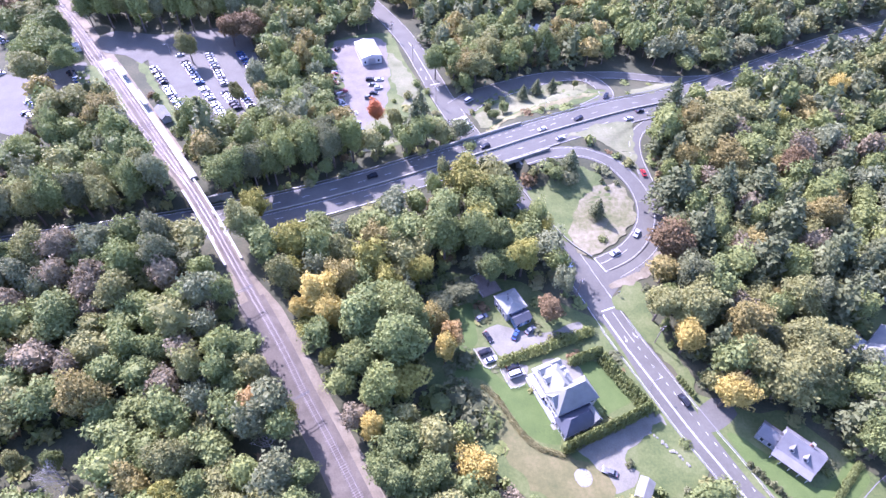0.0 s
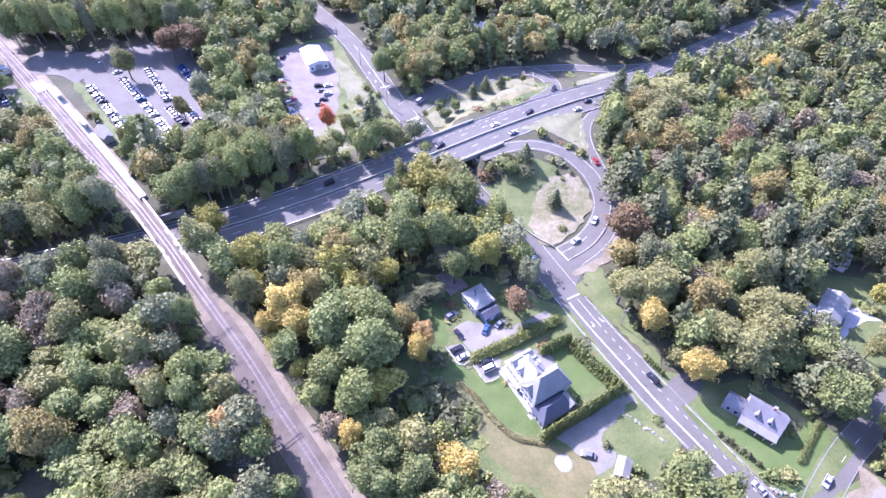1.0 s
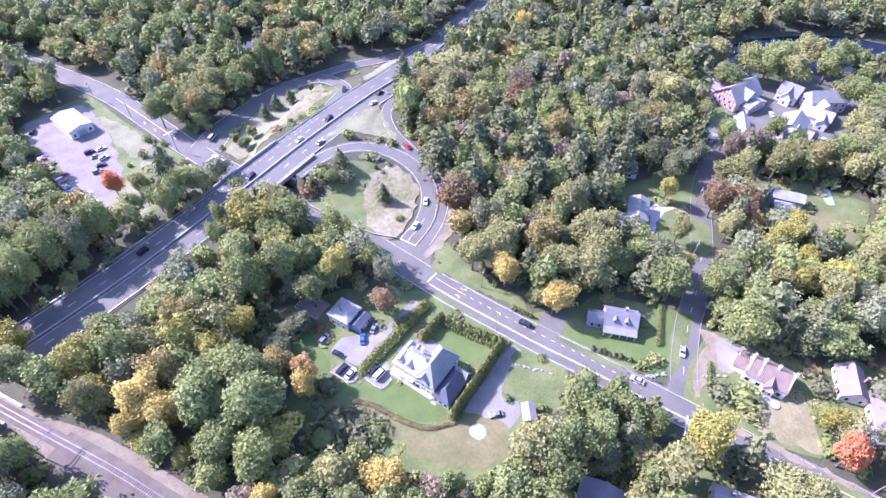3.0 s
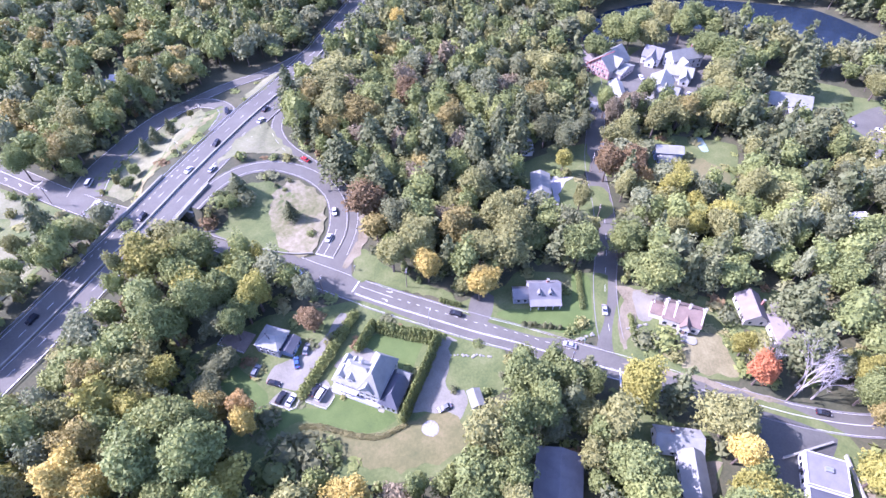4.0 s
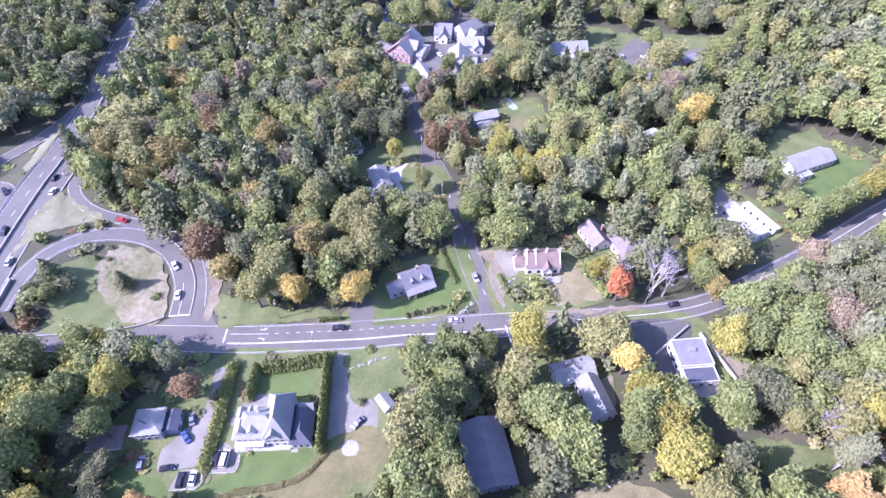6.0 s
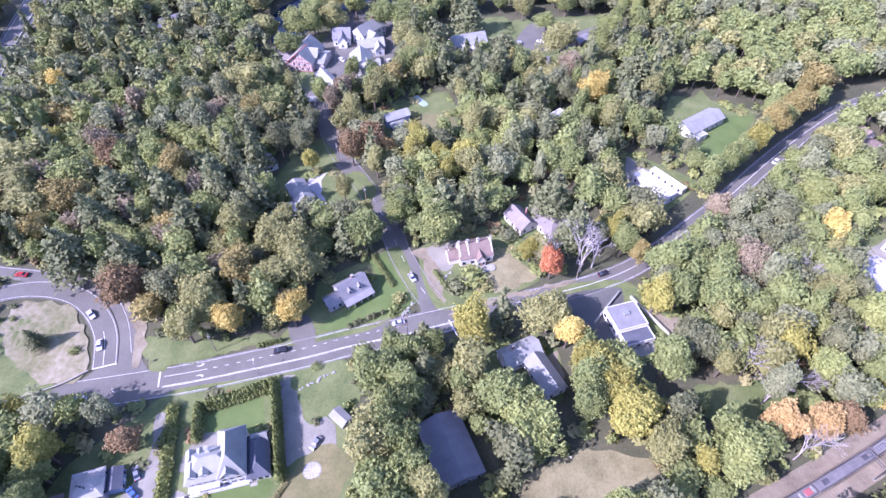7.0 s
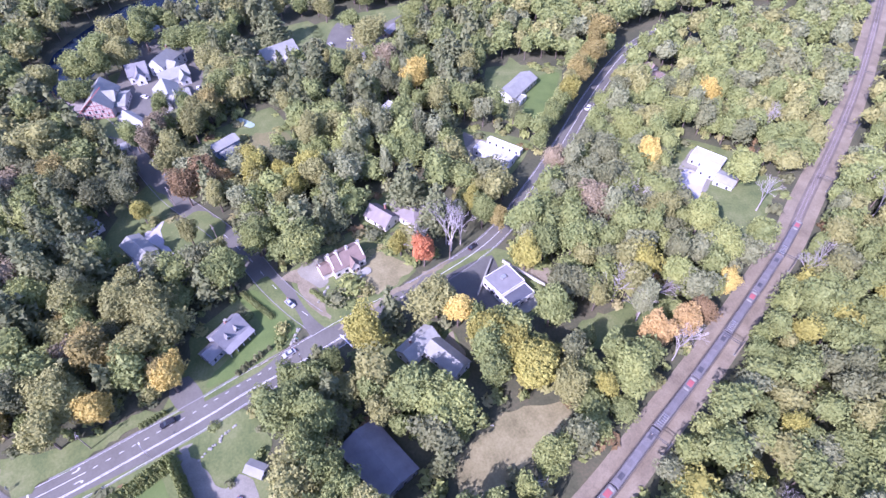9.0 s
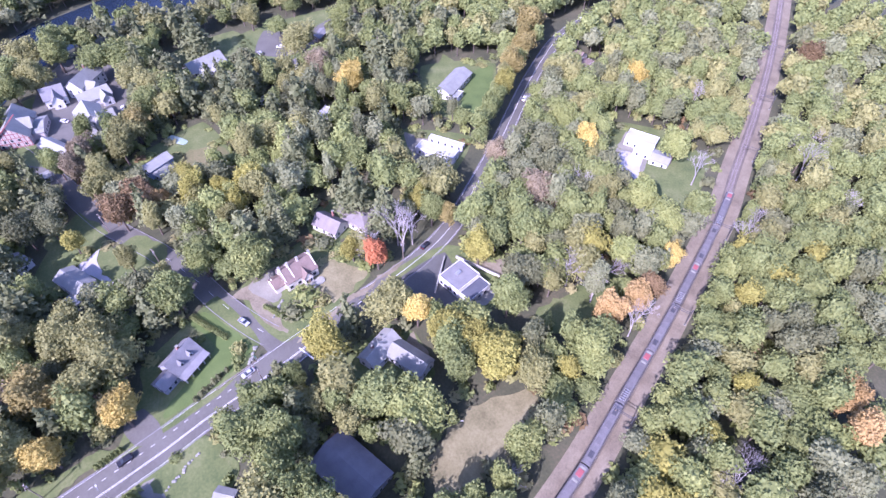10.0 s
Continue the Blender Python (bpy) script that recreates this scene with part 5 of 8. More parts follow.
# tall trees along the parkway cutting
pk_line = spline(PARKWAY)
edge_rng = random.Random(21)
for x, off in [(-176 + 9 * k, -14.5) for k in range(9)] + [(-182 + 10 * k, -20.5) for k in range(8)] + [(-84 + 8 * k, 15.0) for k in range(3)] + [(-210 + 9 * k, 14.5) for k in range(12)]:
    i = int(abs(pk_line[:, 0] - x).argmin())
    n = sideways(pk_line)[0][i]
    p = pk_line[i, :2] + n * (off + edge_rng.uniform(-1, 1))
    tree(p[0], p[1], edge_rng.uniform(5.5, 7.5), edge_rng.choice(["green", "green", "darkgreen", "olive", "greygreen"]), edge_rng.uniform(23, 27) if off > 0 else edge_rng.uniform(17, 21))

# ---- building helpers: local frames with u along the front and v into the depth ----
def box_bm(bm, x0, x1, y0, y1, z0, z1, m=None):
    v = [bm.verts.new(p) for p in ((x0, y0, z0), (x1, y0, z0), (x1, y1, z0), (x0, y1, z0), (x0, y0, z1), (x1, y0, z1), (x1, y1, z1), (x0, y1, z1))]
    for f in ((3, 2, 1, 0), (4, 5, 6, 7), (0, 1, 5, 4), (1, 2, 6, 5), (2, 3, 7, 6), (3, 0, 4, 7)):
        bm.faces.new([v[i] for i in f])
    if m is not None:
        bmesh.ops.transform(bm, matrix=m, verts=v)
    return v


def box(name, parent, x0, x1, y0, y1, z0, z1, mat, label="", bevel=0.0):
    bm = bmesh.new()
    box_bm(bm, x0, x1, y0, y1, z0, z1)
    if bevel:
        bmesh.ops.bevel(bm, geom=bm.edges[:], offset=bevel, segments=1, affect="EDGES")
    return part(name, bm, mat, parent, label)


def solid(name, parent, verts, faces, mat, label=""):
    return mesh_object(name, verts, faces, mat, parent, label)


def gable_roof(parent, b, eave, ridge, mat, axis="u", over=0.45, wall=None, thick=0.18):
    """Two roof slopes over a plan u0, u1, v0, v1, with gable walls under the ends."""
    u0, u1, v0, v1 = b
    swap = axis == "v"
    if swap:
        u0, u1, v0, v1 = v0, v1, u0, u1
    mid, half = (v0 + v1) / 2, (v1 - v0) / 2
    fall = (ridge - eave) / half
    rows = []
    for u in (u0 - over, u1 + over):
        low = eave - over * fall
        for dz in (0.0, thick):
            rows += [(u, v0 - over, low + dz), (u, mid, ridge + dz), (u, v1 + over, low + dz)]
    if swap:
        rows = [(y, x, z) for x, y, z in rows]
    faces = [(0, 6, 7, 1), (1, 7, 8, 2), (3, 4, 10, 9), (4, 5, 11, 10), (0, 3, 9, 6), (2, 8, 11, 5), (0, 1, 4, 3), (1, 2, 5, 4), (6, 9, 10, 7), (7, 10, 11, 8)]
    solid("roof", parent, rows, faces, mat)
    for u, s in ((u0, 1), (u1, -1)) if wall else ():
        tri = [(u, v0, eave - 0.02), (u, mid, ridge - 0.02), (u, v1, eave - 0.02)]
        tri += [(x + 0.15 * s, y, z) for x, y, z in tri]
        if swap:
            tri = [(y, x, z) for x, y, z in tri]
        solid("gable_wall", parent, tri, [(0, 1, 2), (5, 4, 3), (0, 3, 4, 1), (1, 4, 5, 2), (0, 2, 5, 3)], wall)


def hip_roof(parent, b, eave, ridge, mat, over=0.45, inset=None):
    u0, u1, v0, v1 = b[0] - over, b[1] + over, b[2] - over, b[3] + over
    e = eave - 0.25
    if u1 - u0 >= v1 - v0:
        k = inset if inset is not None else (v1 - v0) / 2
        top = [(u0 + k, (v0 + v1) / 2, ridge), (u1 - k, (v0 + v1) / 2, ridge)]
        faces = [(0, 1, 5, 4), (1, 2, 5), (2, 3, 4, 5), (3, 0, 4), (3, 2, 1, 0)]
    else:
        k = inset if inset is not None else (u1 - u0) / 2
        top = [((u0 + u1) / 2, v0 + k, ridge), ((u0 + u1) / 2, v1 - k, ridge)]
        faces = [(0, 1, 4), (1, 2, 5, 4), (2, 3, 5), (3, 0, 4, 5), (3, 2, 1, 0)]
    solid("roof", parent, [(u0, v0, e), (u1, v0, e), (u1, v1, e), (u0, v1, e)] + top, faces, mat)


def flat_roof(parent, b, z, mat, edge_mat, rim=0.35):
    u0, u1, v0, v1 = b
    box("roof", parent, u0 + 0.2, u1 - 0.2, v0 + 0.2, v1 - 0.2, z - 0.2, z, mat)
    for x0, x1, y0, y1 in ((u0, u1, v0, v0 + 0.2), (u0, u1, v1 - 0.2, v1), (u0, u0 + 0.2, v0 + 0.2, v1 - 0.2), (u1 - 0.2, u1, v0 + 0.2, v1 - 0.2)):
        box("parapet", parent, x0, x1, y0, y1, z - 0.3, z + rim, edge_mat)


def walls(parent, b, h, mat, z=0.0):
    """Four walls with a thickness."""
    u0, u1, v0, v1 = b
    bm = bmesh.new()
    for x0, x1, y0, y1 in ((u0, u1, v0, v0 + 0.3), (u0, u1, v1 - 0.3, v1), (u0, u0 + 0.3, v0 + 0.3, v1 - 0.3), (u1 - 0.3, u1, v0 + 0.3, v1 - 0.3)):
        box_bm(bm, x0, x1, y0, y1, z - 0.5, h)
    return part("wall", bm, mat, parent)


def window(parent, side, at, edge, z, w=1.0, h=1.4):
    """A framed window on the wall plane u or v = edge; side is u-, u+, v- or v+."""
    frame_ob = None
    s = 1 if side[1] == "+" else -1
    for name, grow, deep, mat in (("window", 0.12, 0.06, TRIM), ("pane", 0.0, 0.09, GLASS)):
        a0, a1 = at - w / 2 - grow, at + w / 2 + grow
        e0, e1 = sorted((edge - 0.04 * s, edge + deep * s))
        bounds = (a0, a1, e0, e1) if side[0] == "v" else (e0, e1, a0, a1)
        ob = box(name, frame_ob or parent, *bounds, z - grow, z + h + grow, mat)
        frame_ob = frame_ob or ob


def windows(parent, side, edge, places, z, w=1.0, h=1.4):
    for a in places:
        window(parent, side, a, edge, z, w, h)


def door(parent, side, at, edge, mat=BROWN_WALL):
    s = 1 if side[1] == "+" else -1
    e0, e1 = sorted((edge - 0.04 * s, edge + 0.08 * s))
    b = (at - 0.5, at + 0.5, e0, e1) if side[0] == "v" else (e0, e1, at - 0.5, at + 0.5)
    box("door", parent, *b, 0.1, 2.2, mat)


def dormer(parent, u, v, z, face=-1, w=1.7, h=1.5, deep=2.6, wall=WHITE_WALL, roof=SLATE):
    """A gabled dormer whose front looks towards v times face."""
    v_front, v_back = (v, v + deep) if face < 0 else (v - deep, v)
    walls_ob = box("dormer", parent, u - w / 2, u + w / 2, v_front, v_back, z, z + h, wall)
    gable_roof(walls_ob, (u - w / 2, u + w / 2, v_front, v_back), z + h, z + h + 0.9, roof, "v", 0.22, wall, 0.1)
    window(walls_ob, "v-" if face < 0 else "v+", u, v_front if face < 0 else v_back, z + 0.35, 0.8, 0.95)


def chimney(parent, u, v, z0, z1, w=0.8, mat=BRICK_RED):
    c = box("chimney", parent, u - w / 2, u + w / 2, v - w / 2, v + w / 2, z0, z1, mat, bevel=0.04)
    box("chimney_cap", c, u - w / 2 - 0.08, u + w / 2 + 0.08, v - w / 2 - 0.08, v + w / 2 + 0.08, z1, z1 + 0.12, CONCRETE)


def plot(b, parent, grow=1.5, garden=11.0):
    """Keeps the woods off a building's plan."""
    m = parent.matrix_world
    u0, u1, v0, v1 = b[0] - grow, b[1] + grow, b[2] - grow, b[3] + grow
    corners = np.array([(m @ Vector((u, v, 0)))[:2] for u, v in ((u0, v0), (u1, v0), (u1, v1), (u0, v1))])
    KEEP_OPEN.append(corners)
    HOUSE_PLOTS.append(corners)
    # the sunny south-west garden of the house
    KEEP_OPEN.append(corners + garden * np.array((-0.88, -0.2)) * 0.5)
    KEEP_OPEN.append(corners + garden * np.array((-0.88, -0.2)))


def home(name, label, x, y, heading, category="house", group=""):
    return empty(name, pose(x, y, 0, 0, 0, heading), label, category, group)


def simple_house(name, label, x, y, heading, blocks, wall, roof, group="houses in the trees", dormers=(), chimneys=()):
    """A house of blocks (u0, u1, v0, v1, eave, ridge, kind) with windows on all its sides."""
    h = home(name, label, x, y, heading, "house", group)
    for u0, u1, v0, v1, eave, ridge, kind in blocks:
        b = (u0, u1, v0, v1)
        plot(b, h)
        walls(h, b, eave, wall)
        if kind == "hip":
            hip_roof(h, b, eave, ridge, roof)
        elif kind == "flat":
            flat_roof(h, b, eave, roof, TRIM)
        else:
            gable_roof(h, b, eave, ridge, roof, kind, wall=wall)
        storeys = [0.9] + ([3.6] if eave > 5 else [])
        for z in storeys:
            for edge, side, lo, hi in ((v0, "v-", u0, u1), (v1, "v+", u0, u1), (u0, "u-", v0, v1), (u1, "u+", v0, v1)):
                n = max(1, int((hi - lo) / 3.2))
                windows(h, side, edge, [lo + (hi - lo) * (k + 0.5) / n for k in range(n)], z)
    for u, v, z, face in dormers:
        dormer(h, u, v, z, face, wall=wall, roof=roof)
    for u, v, z0, z1 in chimneys:
        chimney(h, u, v, z0, z1)
    return h


# ---- the large house with the hedged lawn ----
def large_house():
    h = home("house", "large white house with steep grey-blue hipped and gabled roofs", 28.6, 90.4, -66.0, "house")
    main, wing, low = (0, 10.5, -0.4, 9), (9.0, 16.4, -1.0, 13.2), (16.4, 22.6, -1.8, 10.6)
    for b, eave in ((main, 5.6), (wing, 5.9), (low, 3.4)):
        plot(b, h)
        walls(h, b, eave, WHITE_WALL)
    hip_roof(h, (0, 14.5, -0.4, 9), 5.6, 10.4, PALE_SHINGLE, 0.5)
    hip_roof(h, wing, 5.9, 12.4, PALE_SHINGLE, 0.5)
    hip_roof(h, low, 3.4, 6.2, DARK_SHINGLE, 0.4)
    for u in (2.2, 5.6):
        dormer(h, u, 0.3, 5.7, -1, 2.3, 2.0, 3.8, WHITE_WALL, PALE_SHINGLE)
    for u in (1.6, 4.4):
        dormer(h, u, 8.3, 5.8, 1, 1.9, 1.6, 3.0, WHITE_WALL, PALE_SHINGLE)
    gable_roof(h, (9.6, 14.6, -1.0, 4.2), 6.1, 9.2, PALE_SHINGLE, "v", 0.4, WHITE_WALL)
    gable_roof(h, (18.2, 22.4, 8.2, 11.2), 3.6, 5.9, PALE_SHINGLE, "u", 0.3, WHITE_WALL)
    chimney(h, 6.9, 6.6, 7.0, 11.0, 1.1, WHITE_WALL)
    windows(h, "v-", -0.4, [1.3, 3.2, 5.1, 7.0], 0.9, 1.1, 1.6)
    windows(h, "v-", -0.4, [1.3, 3.2, 5.1, 7.0], 3.6, 1.1, 1.4)
    windows(h, "v-", -1.0, [10.2, 12.3, 14.4], 0.9, 1.2, 1.6)
    windows(h, "v-", -1.0, [10.2, 12.3, 14.4], 3.7, 1.2, 1.5)
    windows(h, "u-", 0, [1.6, 4.5, 7.4], 0.9)
    windows(h, "u-", 0, [1.6, 4.5, 7.4], 3.6)
    windows(h, "u+", 16.4, [11.6], 3.7)
    windows(h, "u+", 22.6, [0.5, 4, 7], 0.8)
    windows(h, "v-", -1.8, [17.8, 19.6, 21.4], 0.8)
    windows(h, "v+", 9, [2, 5, 7.4], 0.9)
    windows(h, "v+", 13.2, [10.8, 14.4], 0.9)
    windows(h, "v+", 13.2, [10.8, 14.4], 3.7)
    door(h, "v-", 8.0, -0.4, BROWN_WALL)
    # raised terrace with a balustrade along the front
    box("terrace", h, -0.2, 16.3, -2.4, -1.02, -0.5, 0.7, WHITE_WALL)
    rail_bar = box("balustrade", h, -0.2, 16.3, -2.4, -2.3, 1.55, 1.65, TRIM)
    for k in range(20):
        u = -0.15 + k * 0.86
        box("baluster", rail_bar, u, u + 0.1, -2.4, -2.3, 0.7, 1.55, TRIM)
    porch = box("porch_roof", h, 0.0, 8.8, -2.2, -0.42, 2.9, 3.08, WHITE_ROOF)
    for u in (0.6, 3.2, 5.8, 8.3):
        box("post", porch, u, u + 0.18, -2.1, -1.92, 0.7, 2.9, TRIM)
    box("step", h, 16.5, 18.5, -3.2, -1.9, -0.4, 0.25, CONCRETE)
    return h


large_house()

# ---- the smaller houses along the road ----
def small_house():
    h = home("house", "small two-storey house with a pale grey roof and a blue annexe", 21.8, 112.3, 27.0, "house")
    a, b = (0, 8.0, 0, 8.4), (1.4, 7.6, -4.2, 0)
    plot(a, h)
    plot(b, h)
    walls(h, a, 4.9, GREY_WALL)
    hip_roof(h, a, 4.9, 6.5, PALE_SHINGLE, 0.4, 3.2)
    walls(h, b, 2.9, BLUE_WALL)
    gable_roof(h, b, 2.9, 3.9, DARK_SHINGLE, "u", 0.35, BLUE_WALL)
    windows(h, "v-", 0, [1.2, 6.8], 3.2)
    windows(h, "u-", 0, [2, 4.2, 6.4], 0.9)
    windows(h, "u-", 0, [2, 4.2, 6.4], 3.1)
    windows(h, "v-", -4.2, [2.4, 6.4], 0.9)
    windows(h, "u+", 8, [2.2, 6.0], 0.9)
    for k in range(3):
        box("roof_vent", h, 2.6 + 0.5 * k, 2.9 + 0.5 * k, 4.2 + 0.9 * k, 4.5 + 0.9 * k, 5.9, 6.9, DARK_STEEL)
    door(h, "v-", 4.4, -4.2, WHITE_WALL)
    return h


def garden_deck():
    """Planks on a low frame with a rail, behind the small house."""
    d = home("garden_deck", "dark weathered plank deck with a rail behind the house", 18.6, 124.4, 27.0, "deck")
    plot((-5.2, 3.2, 0, 10.4), d, 0.3, 1.0)
    box("frame", d, -5, 3, 0.2, 10.2, -0.4, 0.5, WOOD)
    for k in range(26):
        box("plank", d, -5.05, 3.05, 0.2 + 0.385 * k, 0.56 + 0.385 * k, 0.504, 0.55, WOOD)
    rail_bar = box("handrail", d, -5.05, -4.95, 0.2, 10.2, 1.45, 1.55, TRIM)
    for k in range(9):
        box("post", rail_bar, -5.04, -4.96, 0.2 + 1.24 * k, 0.28 + 1.24 * k, 0.55, 1.45, TRIM)
    back = box("handrail", d, -4.9, 3.05, 10.1, 10.2, 1.45, 1.55, TRIM)
    for k in range(7):
        box("post", back, -4.8 + 1.28 * k, -4.72 + 1.28 * k, 10.11, 10.19, 0.55, 1.45, TRIM)
    return d


garden_deck()
small_house()


def cape_house():
    h = home("house", "grey one-and-a-half-storey house with two white dormers", 93.6, 67.6, -44.0, "house")
    a = (5, 16, 2.2, 11)
    plot((-1, 16, 0, 11), h)
    walls(h, a, 3.2, GREY_WALL)
    walls(h, (-0.8, 5, 3.0, 8.6), 2.8, GREY_WALL)
    gable_roof(h, (-0.8, 5, 3.0, 8.6), 2.8, 5.2, SLATE, "u", 0.3, GREY_WALL)
    gable_roof(h, a, 3.2, 7.4, SLATE, "u", 0.4, GREY_WALL)
    solid("porch_roof", h, [(4.7, -0.4, 2.55), (16.3, -0.4, 2.55), (16.3, 2.2, 3.25), (4.7, 2.2, 3.25), (4.7, -0.4, 2.7), (16.3, -0.4, 2.7), (16.3, 2.2, 3.4), (4.7, 2.2, 3.4)],
          [(3, 2, 1, 0), (4, 5, 6, 7), (0, 1, 5, 4), (1, 2, 6, 5), (2, 3, 7, 6), (3, 0, 4, 7)], SLATE)
    for u in (5.2, 8.0, 10.7, 13.3, 15.8):
        box("post", h, u - 0.1, u + 0.1, 0, 0.2, 0, 2.6, TRIM)
    for u in (8.4, 12.4):
        dormer(h, u, 3.4, 4.1, -1, 1.5, 1.3, 2.6, WHITE_WALL, SLATE)
    chimney(h, 11.6, 7.2, 6.6, 8.6, 0.9)
    windows(h, "v-", 2.2, [6.4, 9.2, 14.2], 0.9)
    windows(h, "v-", 3.0, [1.0, 3.4], 0.9)
    windows(h, "u+", 16, [4.2, 8.6], 0.9)
    windows(h, "u+", 16, [6.6], 4.0)
    windows(h, "u-", -0.8, [4.6, 7.2], 0.9)
    windows(h, "v+", 11, [7, 10.5, 14], 0.9)
    door(h, "v-", 11.6, 2.2, RED_WALL)
    return h


cape_house()


def tudor_house():
    h = home("house", "cream house with a brown roof and three stepped gables", 124.8, 27.4, -67.0, "house")
    a = (0, 13, 0, 9.5)
    plot((-1, 14, -4, 10), h)
    walls(h, a, 4.0, CREAM_WALL)
    gable_roof(h, a, 4.0, 7.6, BROWN_SHINGLE, "u", 0.25, CREAM_WALL)
    for u in (0.0, 3.4, 12.6):
        # parapet gables that stand over the roof
        solid("parapet_gable", h, [(u, -0.3, 3.8), (u, 4.75, 8.3), (u, 9.8, 3.8), (u + 0.4, -0.3, 3.8), (u + 0.4, 4.75, 8.3), (u + 0.4, 9.8, 3.8)],
              [(0, 1, 2), (5, 4, 3), (0, 3, 4, 1), (1, 4, 5, 2), (0, 2, 5, 3)], CREAM_WALL)
    for u in (0.2, 3.6, 7.8, 12.8):
        chimney(h, u, 4.75, 6.9, 9.4, 0.8, CREAM_WALL)
    walls(h, (6.2, 9.6, -1.6, 0), 3.6, CREAM_WALL)
    gable_roof(h, (6.2, 9.6, -1.6, 3.5), 3.6, 6.0, BROWN_SHINGLE, "v", 0.25, CREAM_WALL)
    walls(h, (-4.0, 0, 2.0, 8), 2.6, CREAM_WALL)
    gable_roof(h, (-4.0, 0, 2.0, 8), 2.6, 4.6, BROWN_SHINGLE, "u", 0.25, CREAM_WALL)
    windows(h, "v-", 0, [1.4, 4.8, 11.2], 0.9, 1.3, 1.5)
    windows(h, "v-", -1.6, [7.0, 8.8], 0.9, 0.7, 1.5)
    windows(h, "u+", 13, [2.5, 7], 0.9)
    door(h, "v-", 7.9, -1.6, BROWN_WALL)
    # white terrace with a round end
    bm = bmesh.new()
    bmesh.ops.create_cone(bm, cap_ends=True, segments=24, radius1=1.8, radius2=1.8, depth=0.5, matrix=pose(11.4, -3.2, 0.2))
    part("terrace", bm, CONCRETE, h)
    box("terrace", h, 5.6, 11.4, -4.8, -1.7, -0.3, 0.42, CONCRETE)
    return h


tudor_house()
simple_house("house", "low cream house with a grey-brown roof among trees", 145.3, 6.0, -48.5, [(0, 8, 0, 11.5, 3.2, 6.4, "v"), (8, 19, -9, 3.5, 3.0, 5.6, "hip")], CREAM_WALL, TAUPE_SHINGLE, chimneys=[(7, 6, 4.6, 7.2)])
simple_house("house", "long white L-shaped house with a pale grey roof", 87.5, 9.0, -53.0, [(0, 13.3, -7.2, 0, 3.8, 6.4, "u"), (6.1, 13.3, -21, -7.2, 3.8, 6.4, "v")], WHITE_WALL, PALE_SHINGLE, chimneys=[(4.5, -2.2, 5.2, 7.2)])
simple_house("barn", "large barn with a grey roof in deep tree shade", 64.3, 19.0, -147.0, [(0, 20, -13, 0, 4.0, 6.2, "u")], GREY_WALL, SLATE)
simple_house("shed", "small grey-roofed outbuilding beside the drive", 56.9, 51.0, 60.0, [(0, 5.4, 0, 3.6, 2.4, 3.2, "u")], GREY_WALL, PALE_SHINGLE)


def flat_building():
    h = home("building", "white flat-roofed building with a dark lower roof", 111.5, -26.6, -64.0, "building")
    a, b = (0, 11.4, -10.2, 0), (0.6, 11.4, -15.6, -10.2)
    plot((-1, 13, -20, 2), h)
    walls(h, a, 4.2, WHITE_WALL)
    flat_roof(h, a, 4.4, SLATE, TRIM)
    walls(h, b, 3.0, WHITE_WALL)
    flat_roof(h, b, 3.2, DARK_SHINGLE, TRIM)
    windows(h, "u-", 0, [-8.5, -6, -3.5, -1.5], 1.0, 1.4, 1.5)
    windows(h, "v-", -15.6, [2.5, 5.5, 8.5], 0.9, 1.3, 1.3)
    windows(h, "u+", 11.4, [-8, -4], 1.0)
    door(h, "u-", -5.0, 0, DARK_STEEL)
    box("roof_unit", h, 5, 7, -5, -3.6, 4.4, 5.2, STEEL)
    box("terrace", h, 3.0, 11.4, -19.5, -15.6, -0.3, 0.5, CONCRETE)
    return h


flat_building()
for x, y, hd, ln in ((121.2, -36.8, -139.0, 19.0), (122.5, -32.5, 150.0, 17.5)):
    w_ob = empty("garden_wall", pose(x, y, 0, 0, 0, hd), "white-capped low masonry wall beside the forecourt", "wall", "walls of the forecourt")
    box("masonry", w_ob, 0, ln, -0.2, 0.2, -0.4, 1.3, CREAM_WALL)
    box("coping", w_ob, -0.05, ln + 0.05, -0.26, 0.26, 1.3, 1.42, CONCRETE)

simple_house("house", "white house with a steep pale blue-grey roof", 153.0, 108.5, -139.0, [(0, 13, 0, 7.8, 4.8, 6.6, "u"), (9.5, 15, -4, 0, 3.2, 4.2, "v")], WHITE_WALL, PALE_SHINGLE)
simple_house("house", "small white-roofed house beside the drive", 168.2, 119.0, 45.0, [(0, 8, 0, 6, 3.0, 4.6, "u")], WHITE_WALL, WHITE_ROOF)


